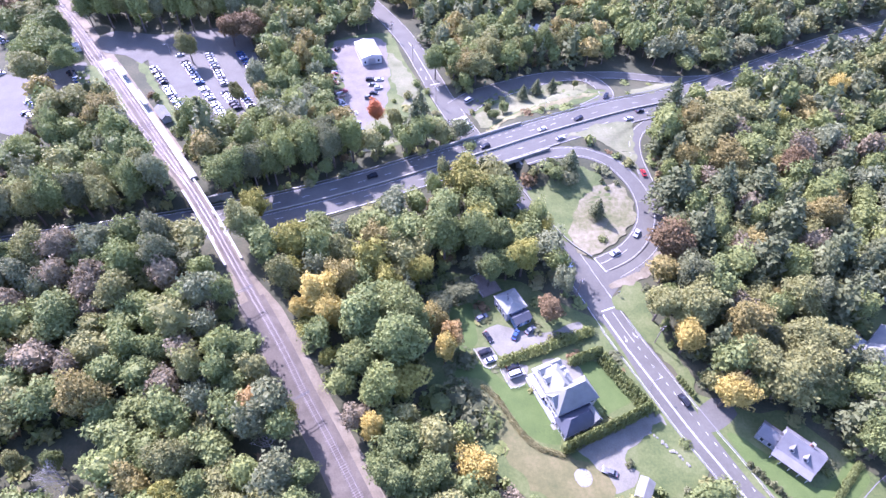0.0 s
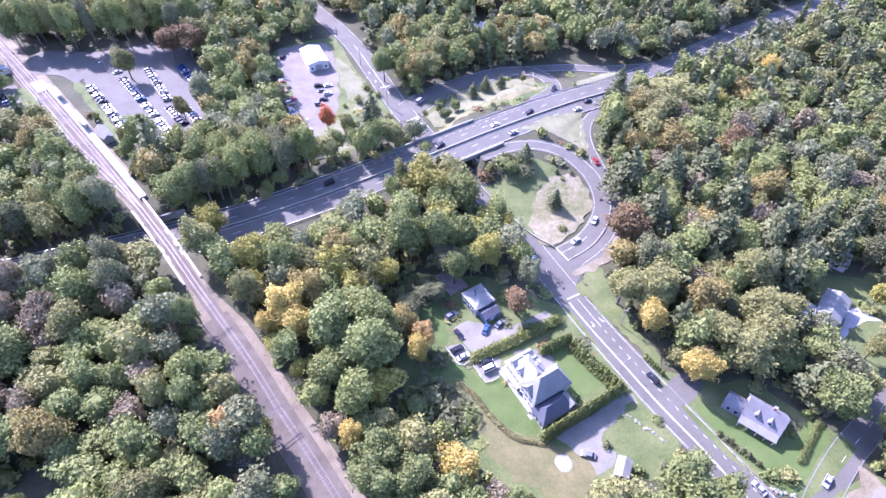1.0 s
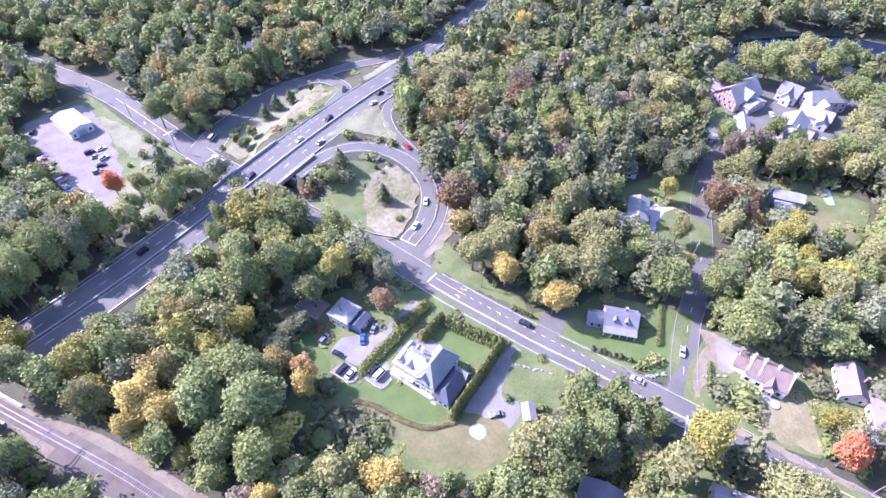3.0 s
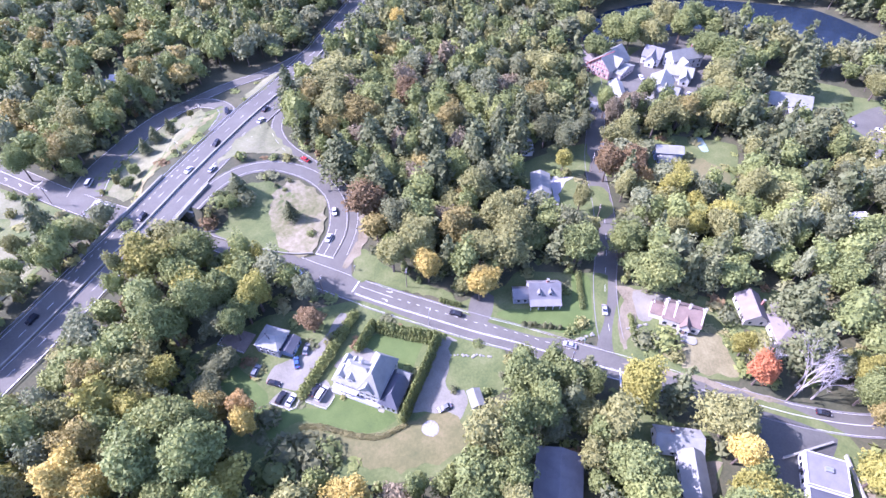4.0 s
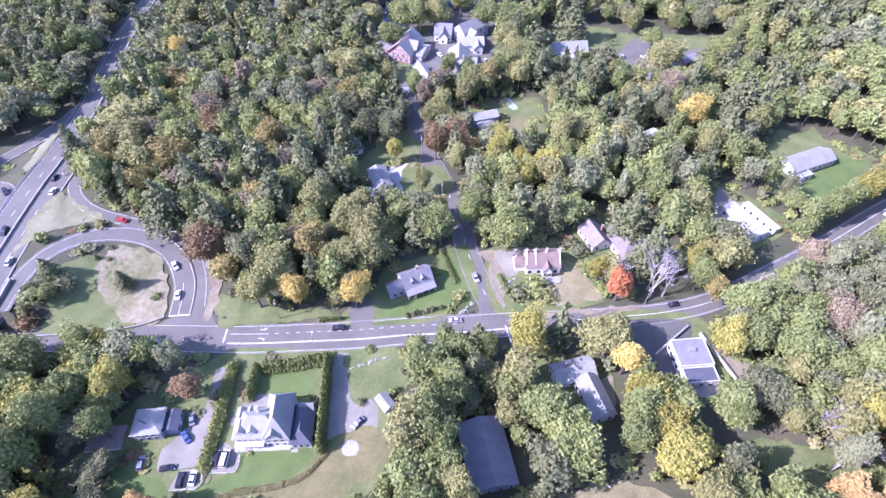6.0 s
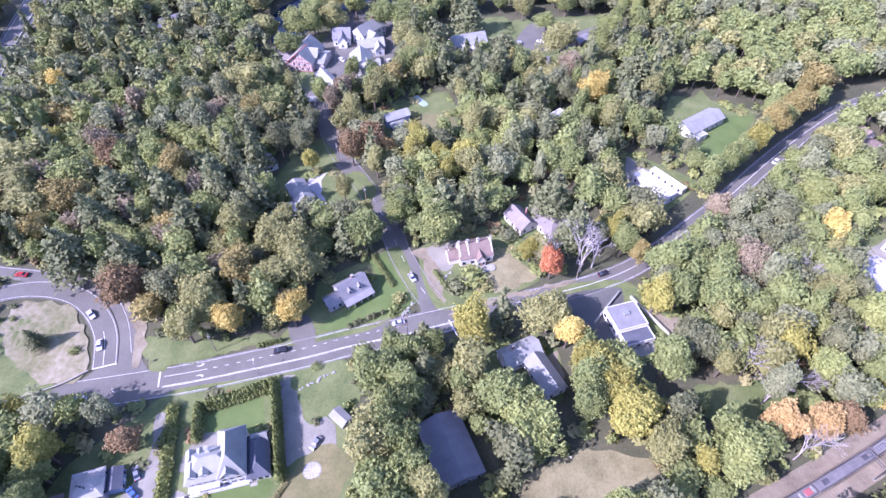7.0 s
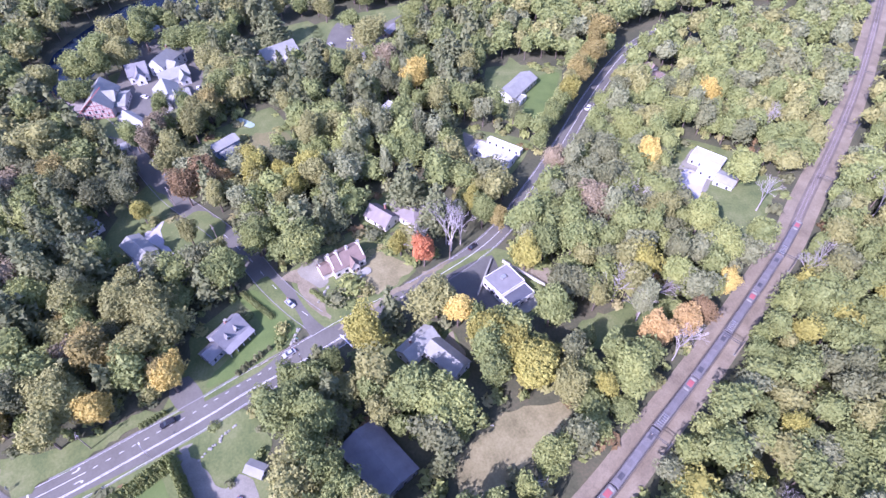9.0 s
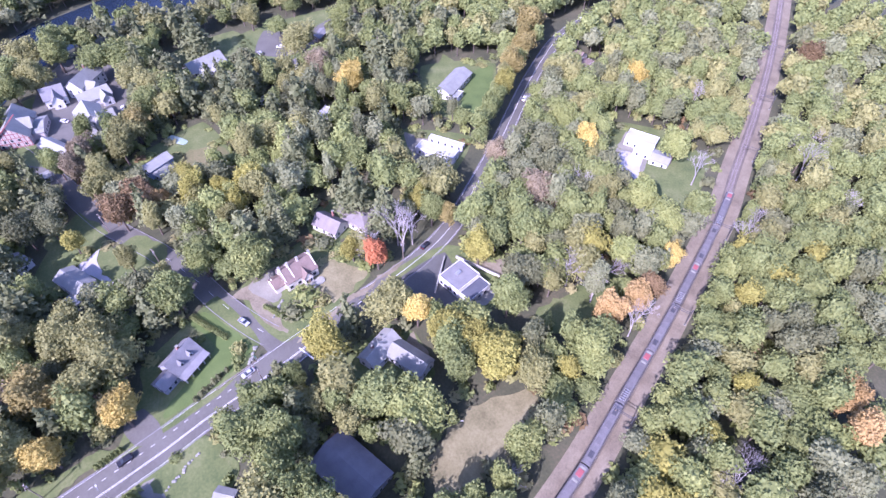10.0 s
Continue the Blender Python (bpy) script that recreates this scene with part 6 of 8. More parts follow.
def red_house():
    """Half-timbered: pale panels between red boards, under grey gables."""
    h = home("house", "large half-timbered house, pink-grey walls with red boards and grey gables", 249.6, 130.6, 0.0, "house", "houses in the village")
    hall, wing, side = (0, 20, 0, 14), (3, 15, 14, 24), (4, 18, -5, 0)
    for b, eave in ((hall, 5.4), (wing, 4.6), (side, 3.6)):
        plot(b, h)
        walls(h, b, eave, DULL_STUCCO)
    gable_roof(h, hall, 5.4, 11.4, PALE_SHINGLE, "u", 0.6, DULL_STUCCO)
    gable_roof(h, wing, 4.6, 8.2, TAUPE_SHINGLE, "v", 0.5, DULL_STUCCO)
    gable_roof(h, side, 3.6, 5.8, PALE_SHINGLE, "v", 0.4, DULL_STUCCO)
    gable_roof(h, (6, 13, -1.0, 7), 6.0, 9.6, PALE_SHINGLE, "v", 0.4, DULL_STUCCO)
    for k in range(9):
        v = 0.1 + 1.7 * k
        box("timber", h, -0.08, 0.05, v, v + 0.24, 0, 5.4 + max(0, 5.6 - abs(v - 6.9) * 0.86), RED_WALL, "red painted board")
    for z in (0.3, 2.6, 5.2, 7.4):
        w = 7.0 if z < 6 else 4.4
        box("timber", h, -0.1, 0.05, 7 - w, 7 + w, z, z + 0.26, RED_WALL, "red painted board")
    for sgn in (-1, 1):
        bm = bmesh.new()
        box_bm(bm, -0.72, -0.55, 0, 9.6, -0.16, 0.22, pose(0, 7, 11.4, -40.6, 0, 0) if sgn > 0 else pose(0, 7, 11.4, 40.6, 0, 180) @ pose(1.27, 0, 0))
        part("bargeboard", bm, RED_WALL, h, "red painted board")
    for k in range(6):
        v = 14.6 + 1.7 * k
        box("timber", h, 2.92, 3.05, v, v + 0.22, 0, 4.5, RED_WALL, "red painted board")
    for z in (0.3, 2.4, 4.2):
        box("timber", h, 2.9, 3.05, 14.1, 23.9, z, z + 0.24, RED_WALL, "red painted board")
    windows(h, "u-", 0, [2.6, 5.9, 9.3, 12.3], 1.0, 1.0, 1.3)
    windows(h, "u-", 0, [4.3, 7.4, 10.4], 3.4, 1.0, 1.4)
    windows(h, "u-", 3, [16.2, 19.0, 22.0], 0.9)
    windows(h, "v-", -5, [6, 9, 12, 15], 0.9)
    for u, v in ((8.5, 15.2), (10.8, 15.6)):
        chimney(h, u, v, 6.4, 12.4, 1.1, WHITE_WALL)
    return h


red_house()
VILLAGE = "houses in the village"
simple_house("house", "tall white house with a pale grey gabled roof", 282.4, 110.4, -29.0, [(0, 19, 0, 9, 6.4, 10.4, "u"), (2, 9, -5, 0, 5.2, 8.0, "v")], WHITE_WALL, PALE_SHINGLE, VILLAGE, chimneys=[(13, 5, 9, 12)])
simple_house("house", "white house with a grey cross-gabled roof by the lake", 279.2, 128.0, -75.0, [(0, 10, 0, 13, 4.6, 8.2, "u"), (3, 8, -3, 6, 4.4, 7.4, "v")], WHITE_WALL, SLATE, VILLAGE)
simple_house("house", "low white house with a long pale grey roof", 272.6, 110.4, -66.0, [(0, 15, 0, 8.5, 3.8, 7.0, "u"), (9, 14, -4, 3, 3.6, 6.2, "v")], WHITE_WALL, PALE_SHINGLE, VILLAGE)
simple_house("house", "white house with three steep front gables", 248.6, 107.6, -71.0, [(0, 12, 0, 15, 5.8, 10.0, "v"), (0.2, 5.6, -3, 4, 5.4, 9.0, "v"), (6.2, 11.8, -3, 4, 5.4, 9.0, "v"), (12, 16, 4, 12, 3.4, 5.4, "u")], WHITE_WALL, PALE_SHINGLE, VILLAGE)
simple_house("house", "narrow white house along the street under trees", 243.6, 126.4, -137.0, [(0, 20, 0, 6.4, 3.6, 5.8, "u")], WHITE_WALL, PALE_SHINGLE, VILLAGE)
simple_house("garage", "small pale-roofed garage beside the street", 216.0, 126.4, -66.0, [(0, 8.5, 0, 4.6, 2.6, 3.8, "u")], WHITE_WALL, PALE_SHINGLE, VILLAGE)
simple_house("house", "blue-grey house with a white roof edge", 206.0, 76.5, -52.0, [(0, 12, 0, 6, 4.6, 6.4, "u"), (1, 9, -5, 0, 3.4, 4.8, "hip")], BLUE_WALL, PALE_SHINGLE)
simple_house("house", "pale stone house with a light grey roof", 281.0, 56.0, -62.0, [(0, 20, 0, 11, 5.2, 9.2, "u"), (3, 8, -6, 0, 4.6, 7.4, "v"), (10, 16, -4, 0, 4.2, 6.4, "v")], CREAM_WALL, PALE_SHINGLE)
simple_house("shed", "white flat-roofed outbuilding among trees", 222.5, -5.0, -40.0, [(0, 9, 0, 6.4, 3.2, 3.2, "flat")], WHITE_WALL, WHITE_ROOF)
simple_house("shed", "small white-roofed hut among trees", 216.0, -18.5, -40.0, [(0, 5, 0, 4, 2.6, 3.2, "u")], WHITE_WALL, WHITE_ROOF)
simple_house("shed", "small white-roofed hut among trees", 248.0, 24.0, -55.0, [(0, 6.5, 0, 3.6, 2.6, 3.2, "u")], WHITE_WALL, WHITE_ROOF)
simple_house("house", "modern white house with stepped flat roofs", 191.6, -44.0, -133.5, [(0, 19, -6, 0, 3.8, 3.8, "flat"), (6, 19, -14.5, -9, 3.2, 3.2, "flat"), (6, 10.5, -9, -6, 3.4, 3.4, "flat")], WHITE_WALL, WHITE_ROOF)
simple_house("annexe", "long narrow white annexe beside the modern house", 191.6, -44.0, -133.5, [(1.5, 19, 4.2, 7.0, 2.8, 2.8, "flat")], WHITE_WALL, WHITE_ROOF)
simple_house("house", "long white house with a blue-grey roof on a lawn", 222.5, -69.0, -46.0, [(0, 24, 0, 9.5, 3.6, 5.8, "u"), (1, 7, -3.6, 0, 2.8, 2.8, "flat")], WHITE_WALL, PALE_SHINGLE)
simple_house("house", "white house with a brown gabled roof", 232.0, -146.5, -60.0, [(0, 9, 0, 8, 4.0, 7.0, "v"), (0, 7, -6, 0, 3.2, 4.6, "hip")], WHITE_WALL, BROWN_SHINGLE)
simple_house("house", "large flat-roofed white house with a pale court", 168.0, -141.0, -139.0, [(0, 14, -7.5, 0, 4.6, 4.6, "flat"), (6, 14, -13, -7.5, 3.6, 3.6, "flat")], WHITE_WALL, WHITE_ROOF)
simple_house("house", "low grey-roofed annexe beside the white house", 168.0, -141.0, -139.0, [(14.3, 22.5, -15.5, -7.5, 3.0, 4.0, "u")], WHITE_WALL, PALE_SHINGLE)
simple_house("house", "white house in a clearing of the woods", 54.0, 316.0, -40.0, [(0, 9, 0, 7, 4.2, 6.6, "u"), (-6, -1, 0, 6, 2.8, 4.2, "u")], WHITE_WALL, WHITE_ROOF)
simple_house("house", "grey-roofed house at the lake", 279.0, 236.0, -40.0, [(0, 13, 0, 8, 4.0, 6.6, "u"), (-8, 0, 1, 7, 3.2, 5.0, "u")], GREY_WALL, SLATE)
simple_house("house", "blue-roofed low house among pines", 277.0, 2.5, -50.0, [(0, 9, 0, 5, 3.2, 4.6, "u")], WHITE_WALL, SLATE)
simple_house("carport", "dark slanted roof at the end of a drive", 303.0, -15.0, -35.0, [(0, 11, 0, 5, 2.6, 3.4, "u")], BROWN_WALL, SLATE)


def warehouse():
    h = home("warehouse", "white metal-roofed warehouse at the yard", -50.0, 297.5, -71.0, "warehouse")
    b = (0, 18, 0, 11)
    plot(b, h)
    walls(h, b, 4.6, WHITE_WALL)
    gable_roof(h, b, 4.6, 5.8, WHITE_ROOF, "u", 0.3, WHITE_WALL)
    box("roller_door", h, 18.0, 18.08, 3.4, 7.4, 0, 3.8, STEEL)
    windows(h, "u+", 18, [1.6, 9.3], 1.2)
    windows(h, "v-", 0, [3.5, 8, 12, 15.5], 2.2)
    for k in range(1, 6):
        box("roof_seam", h, 3 * k - 0.06, 3 * k + 0.06, 5.0, 6.0, 5.7, 6.04, STEEL)
    return h


warehouse()

# ---- cars ----
def car_paint(name, c):
    return material(name, [c, tuple(min(1, v * 1.25 + 0.01) for v in c)], 0.25, 0.25, scales=(0.5, 3), bump=0)


CAR_PAINT = {"white": car_paint("white_car_paint", (0.60, 0.60, 0.60)), "silver": car_paint("silver_car_paint", (0.36, 0.37, 0.38)), "black": car_paint("black_car_paint", (0.02, 0.02, 0.025)),
             "grey": car_paint("grey_car_paint", (0.16, 0.17, 0.18)), "red": car_paint("red_car_paint", (0.35, 0.03, 0.03)), "blue": car_paint("blue_car_paint", (0.05, 0.1, 0.25))}
CAR_SHAPES = {
    # length, width, side profile of the body, side profile of the cabin
    "saloon": (4.6, 1.8, [(-2.3, 0.3), (-2.3, 0.75), (-1.6, 0.95), (-0.9, 0.98), (1.0, 0.98), (2.1, 0.82), (2.3, 0.6), (2.3, 0.3)], [(-1.7, 0.94), (-1.0, 1.42), (0.35, 1.45), (1.2, 0.95)]),
    "suv": (4.7, 1.9, [(-2.35, 0.35), (-2.35, 0.95), (-2.2, 1.1), (0.9, 1.1), (2.1, 0.98), (2.35, 0.75), (2.35, 0.35)], [(-2.25, 1.08), (-1.9, 1.68), (0.2, 1.72), (1.1, 1.08)]),
    "van": (5.6, 2.0, [(-2.8, 0.35), (-2.8, 1.2), (1.6, 1.2), (2.5, 1.0), (2.8, 0.75), (2.8, 0.35)], [(-2.75, 1.18), (-2.7, 2.2), (1.0, 2.25), (2.0, 1.18)]),
}
CAR_BASE = {}


def prism(profile, y0, y1, narrow=0.0):
    n = len(profile)
    top = max(z for _, z in profile)
    low = min(z for _, z in profile)
    v = []
    for s, y in ((-1, y0), (1, y1)):
        for x, z in profile:
            v.append((x, y - s * narrow * (z - low) / (top - low + 1e-6), z))
    f = [tuple(range(n))[::-1], tuple(range(n, 2 * n))] + [(i, (i + 1) % n, n + (i + 1) % n, n + i) for i in range(n)]
    return v, f


def make_car(kind, colour, m, label, group):
    long, wide, body, cabin = CAR_SHAPES[kind]
    key = (kind, colour)
    if key in CAR_BASE:
        ob = copy_thing(CAR_BASE[key], m)
        return tagged(ob, label, "van" if kind == "van" else "car", group)
    ob = empty("van" if kind == "van" else "car", m, label, "van" if kind == "van" else "car", group)
    v, f = prism(body, -wide / 2, wide / 2)
    bm = bmesh.new()
    vs = [bm.verts.new(p) for p in v]
    for q in f:
        bm.faces.new([vs[i] for i in q])
    bmesh.ops.bevel(bm, geom=bm.edges[:], offset=0.07, segments=1, affect="EDGES")
    part("body", bm, CAR_PAINT[colour], ob)
    solid("cabin_glass", ob, *prism(cabin, -wide / 2 + 0.1, wide / 2 - 0.1, 0.18), GLASS)
    top = max(z for _, z in cabin)
    flat = [x for x, z in cabin if z > top - 0.1]
    box("roof", ob, min(flat) - 0.05, max(flat) + 0.05, -wide / 2 + 0.24, wide / 2 - 0.24, top - 0.03, top + 0.05, CAR_PAINT[colour], bevel=0.03)
    for x in (-long * 0.3, long * 0.3):
        for y in (-wide / 2 + 0.1, wide / 2 - 0.1):
            bm = bmesh.new()
            bmesh.ops.create_cone(bm, cap_ends=True, segments=12, radius1=0.33, radius2=0.33, depth=0.22, matrix=pose(x, y, 0.33, 90))
            part("wheel", bm, RUBBER, ob)
    for y in (-wide / 2 + 0.3, wide / 2 - 0.3):
        box("headlight", ob, long / 2 - 0.1, long / 2 + 0.015, y - 0.18, y + 0.18, 0.6, 0.74, LAMP_CLEAR)
        box("tail_light", ob, -long / 2 - 0.015, -long / 2 + 0.1, y - 0.18, y + 0.18, 0.62, 0.8, TAIL_RED)
    CAR_BASE[key] = ob
    return ob


def car(kind, colour, x, y, heading, z=None, group="cars on the roads", where="on the road"):
    if z is None:
        z = float(land([(x, y)])[0]) + 0.16
    return make_car(kind, colour, pose(x, y, z, 0, 0, heading), f"{colour} {'delivery van' if kind == 'van' else kind} {where}", group)


def on_road(kind, colour, line, x, y, off, back=False, lift=0.03):
    """A car in a lane of a road's line, near x, y."""
    n, along = sideways(line)
    i = int(((line[:, :2] - (x, y)) ** 2).sum(1).argmin())
    p = line[i, :2] + n[i] * off
    way = math.degrees(math.atan2(-n[i][0], n[i][1]))
    return car(kind, colour, p[0], p[1], way + (180 if back else 0), line[i, 2] + lift, where="driving on the asphalt")


on_road("suv", "black", pk, 17, 204, 3.0, True)
on_road("saloon", "white", pk, 47, 215, 2.7, True)
on_road("saloon", "silver", pk, 58, 205, -6.6)
on_road("suv", "black", pk, 66, 224, 2.7, True)
on_road("saloon", "white", pk, 92, 226, -6.4)
on_road("saloon", "black", pk, 98, 233, -2.8)
on_road("suv", "black", pk, -33, 185, 5.5, True)
on_road("saloon", "red", ou, 90, 190, 0.5)
on_road("saloon", "white", lp, 79, 153, 1.6, True)
on_road("saloon", "white", lp, 68, 145, 1.9, True)
on_road("suv", "black", lc, 77, 82.6, 3.0, True)
on_road("saloon", "silver", sd, 115, 43, 0.8, True)
on_road("suv", "white", lc, 49, 138, -2.0)
on_road("suv", "black", up, 84, 247, 0.0)
on_road("van", "silver", up, 15, 247, 0.5)
on_road("saloon", "white", lc, 11, 232, 3.0, True)
on_road("saloon", "white", lc, 12, 224.6, 3.0, True)
on_road("saloon", "black", lc, 128, -29, 2.0)
on_road("saloon", "white", lc, 281, -176, 3.0)
on_road("saloon", "white", lc, 210, -107, -2.5)
on_road("saloon", "silver", lc, 92, 45, 3.2, True)
P = "cars parked at the houses"
car("suv", "black", 13.5, 99.4, 25, group=P, where="parked on the gravel pad")
car("saloon", "white", 15.3, 96.4, 22, group=P, where="parked on the gravel pad")
car("van", "white", 23.5, 91.2, 20, group=P, where="parked beside the large house")
car("saloon", "black", 22.6, 93.9, 20, group=P, where="parked beside the large house")
car("saloon", "black", 14.9, 105.3, -60, group=P, where="parked on the gravel drive")
car("saloon", "blue", 24.6, 106.4, 62, group=P, where="parked before the blue annexe")
car("saloon", "grey", 30.0, 108.4, 40, group=P, where="parked before the small house")
car("suv", "grey", 13.2, 113.4, 30, group=P, where="parked in the shade of the trees")
car("saloon", "grey", 48.0, 59.5, 160, group=P, where="parked on the pale drive")
car("suv", "white", 166.6, -3.8, 120, group=P, where="parked on the gravel drive")
car("saloon", "red", 218.5, -48.0, 30, group=P, where="parked among the trees")
car("saloon", "white", 265.0, 119.0, 60, group=P, where="parked in the court")
car("saloon", "white", 268.0, 92.0, 10, group=P, where="parked beside the white houses")
car("saloon", "white", 305.0, 8.0, 80, group=P, where="parked on the far drive")
car("suv", "silver", 301.0, 20.0, 20, group=P, where="parked on the far drive")

# parked rows at the station
park_rng = random.Random(5)


def park_row(x0, y0, x1, y1, turn, gap=2.75, skip=0.08):
    n = int(math.hypot(x1 - x0, y1 - y0) / gap)
    way = math.degrees(math.atan2(y1 - y0, x1 - x0))
    for k in range(n):
        if park_rng.random() < skip:
            continue
        u = k / n
        colour = park_rng.choice(["white", "silver", "white", "black", "grey", "silver", "black", "white", "silver", "blue"])
        kind = park_rng.choice(["saloon", "saloon", "suv"])
        car(kind, colour, x0 + (x1 - x0) * u, y0 + (y1 - y0) * u, way + turn + park_rng.uniform(-2, 2), group="cars parked at the station", where="parked at the station")


for row in ((-152.6, 267.3, -122, 223.4, 90), (-145.7, 285.8, -100, 218.3, 90), (-130.4, 287.8, -113, 256, 90), (-112, 250.6, -100.6, 234.3, 90), (-106, 253.5, -95, 237.5, 90), (-114.4, 291, -104, 275, 90),
            (-100, 262, -89.8, 248.8, 90), (-194, 262.5, -179, 246.8, 70), (-207, 240.5, -190.7, 232.5, 80), (-204, 231, -192, 225, 80), (-257, 305, -245.6, 295.8, 80), (-239.5, 269, -230.6, 263.7, 80)):
    park_row(*row)

# tall trees that shade the station road
for k, x in enumerate(range(-200, -108, 9)):
    tree(x, 308 + 0.11 * (x + 200) + (k % 3) * 2.5, 6.2 + (k % 2), ("green", "lightgreen", "olive", "green", "greygreen")[k % 5], 28.0 + (k % 4))

# tall trees that shade the upper ramp
for k, (x, y) in enumerate(((6, 264), (15, 269), (25, 273), (35, 276.5), (45, 281), (55, 285), (66, 287), (-4, 268), (78, 288))):
    tree(x, y, 5.6 + 0.5 * (k % 3), ("green", "lightgreen", "olive", "green")[k % 4], 20.0 + (k % 3))
# tall trees that shade the parkway
for k, (x, y) in enumerate(((-84, 176), (-75, 180), (-66, 183.5), (-57, 187), (-48, 190), (-40, 194), (-62, 193), (-50, 199))):
    tree(x, y, 6.8, ("green", "darkgreen", "lightgreen")[k % 3], 25.0)
# tall oaks between the railway and the parkway
for x, y, c in ((-104, 139, "darkgreen"), (-113, 137, "green"), (-124, 135, "greygreen"), (-135, 132, "mauve"), (-146, 130, "olive"), (-157, 128, "green"), (-99, 127, "darkgreen"), (-110, 126, "green")):
    tree(x, y, 7.6, c, 24.0)
# tall trees that shade the far road
for x, y, c in ((196, -79, "green"), (203, -85, "green"), (219, -97, "olive"), (236, -109, "green"), (255, -123, "gold"), (274, -138, "green")):
    tree(x, y, 5.6, c, 20.0)
# tall trees that shade the barn
for x, y, c in ((41, 28.5, "green"), (47, 32.5, "green"), (53, 36.5, "green"), (59, 38, "green"), (35.5, 22, "olive"), (30, 32, "green")):
    tree(x, y, 6.6, c, 26.0)

# scrap and vehicles in the dusty yard
for x, y, c, k, a in ((-39, 266, "black", "suv", 10), (-34, 266, "white", "saloon", 15), (-37, 261, "grey", "saloon", 5), (-34, 258, "white", "suv", 20), (-36, 253, "black", "saloon", 0), (-38, 249, "grey", "suv", 10),
                      (-60, 297, "black", "suv", 70), (-46, 222, "black", "saloon", 40), (-42, 226, "white", "saloon", 60), (-47, 229, "red", "saloon", 100), (-40, 220, "grey", "suv", 50)):
    car(k, c, x, y, a, group="vehicles in the yard", where="parked in the dusty yard")
scrap_rng = random.Random(9)
for k in range(34):
    u = scrap_rng.random()
    x, y = -60 + 16 * u + scrap_rng.uniform(-2, 2), 272 - 46 * u + scrap_rng.uniform(-4, 4)
    s = empty("scrap_pile", pose(x, y, float(land([(x, y)])[0]) + 0.15, 0, 0, scrap_rng.uniform(0, 360)), "jumbled pile of scrap metal and boxes at the yard edge", "scrap", "scrap in the yard")
    bm = bmesh.new()
    for _ in range(5):
        a, b, c = (scrap_rng.uniform(0.4, 1.4) for _ in range(3))
        box_bm(bm, -a, a, -b / 2, b / 2, 0, c * 0.8, pose(scrap_rng.uniform(-1, 1), scrap_rng.uniform(-1, 1), 0, scrap_rng.uniform(-8, 8), 0, scrap_rng.uniform(0, 180)))
    part("scrap", bm, scrap_rng.choice([WHITE_WALL, STEEL, BLUE_WALL, BROWN_WALL, DARK_STEEL, RED_WALL]), s)

# ---- hedges and shrubs ----
def shrub_shape(seed, n, size, cone):
    r = np.random.default_rng(seed)
    u = r.random(n) ** 0.8
    g = r.uniform(0, 6.28, n)
    rad = (0.62 * (1 - u) ** 0.6 + 0.05) if cone else 0.75 * np.sqrt(np.clip(1 - (2 * u - 1) ** 2, 0.05, 1))
    out = np.stack([np.cos(g), np.sin(g), 0.8 + 0 * g], 1)
    at = np.stack([np.cos(g) * rad, np.sin(g) * rad, u], 1) * r.uniform(0.85, 1.1, (n, 1))
    v, f, n = cards(r, at, out, size)
    core = ICO_V * (0.5, 0.5, 0.42) + (0, 0, 0.45)
    if cone:
        core[:, :2] *= np.clip(1.15 - core[:, 2:3], 0.1, 1)
    return joined(v, f, core, ICO_F, n, unit(ICO_V + (0, 0, 0.2)))


SHRUBS = {}


def shrub_mesh(kind, colour):
    key = (kind, colour)
    if key not in SHRUBS:
        v, f, n = shrub_shape(hash_of(colour), 130, 0.105, kind == "cone")
        SHRUBS[key] = template("shrub", v, f, LEAVES[colour], n)
    return SHRUBS[key]


def hash_of(word):
    return sum(ord(c) for c in word)


def hedge(label, points, colour, kind, gap, wide, tall, jitter=0.08, name="hedge", category="hedge"):
    """A row of shrubs along a line, each a part."""
    line = spline([(x, y, 0) for x, y in points], 1.0)
    _, along = sideways(line)
    ob = empty(name, pose(*line[0][:2], 0), label, category, "hedges and borders")
    r = random.Random(len(points) * 7 + int(along[-1]))
    for s in np.arange(0, along[-1], gap):
        x, y = np.interp(s, along, line[:, 0]), np.interp(s, along, line[:, 1])
        sh = new("shrub", shrub_mesh(kind, colour))
        sh.parent = ob
        k = 1 + r.uniform(-jitter, jitter)
        z = float(land([(x, y)])[0])
        sh.matrix_local = Matrix.Translation((x - line[0][0] + r.uniform(-0.15, 0.15), y - line[0][1] + r.uniform(-0.15, 0.15), z)) @ Matrix.Rotation(r.uniform(0, 6), 4, "Z") @ Matrix.Diagonal((wide * k, wide * k, tall * (1 + r.uniform(-jitter, jitter)), 1))
    return ob


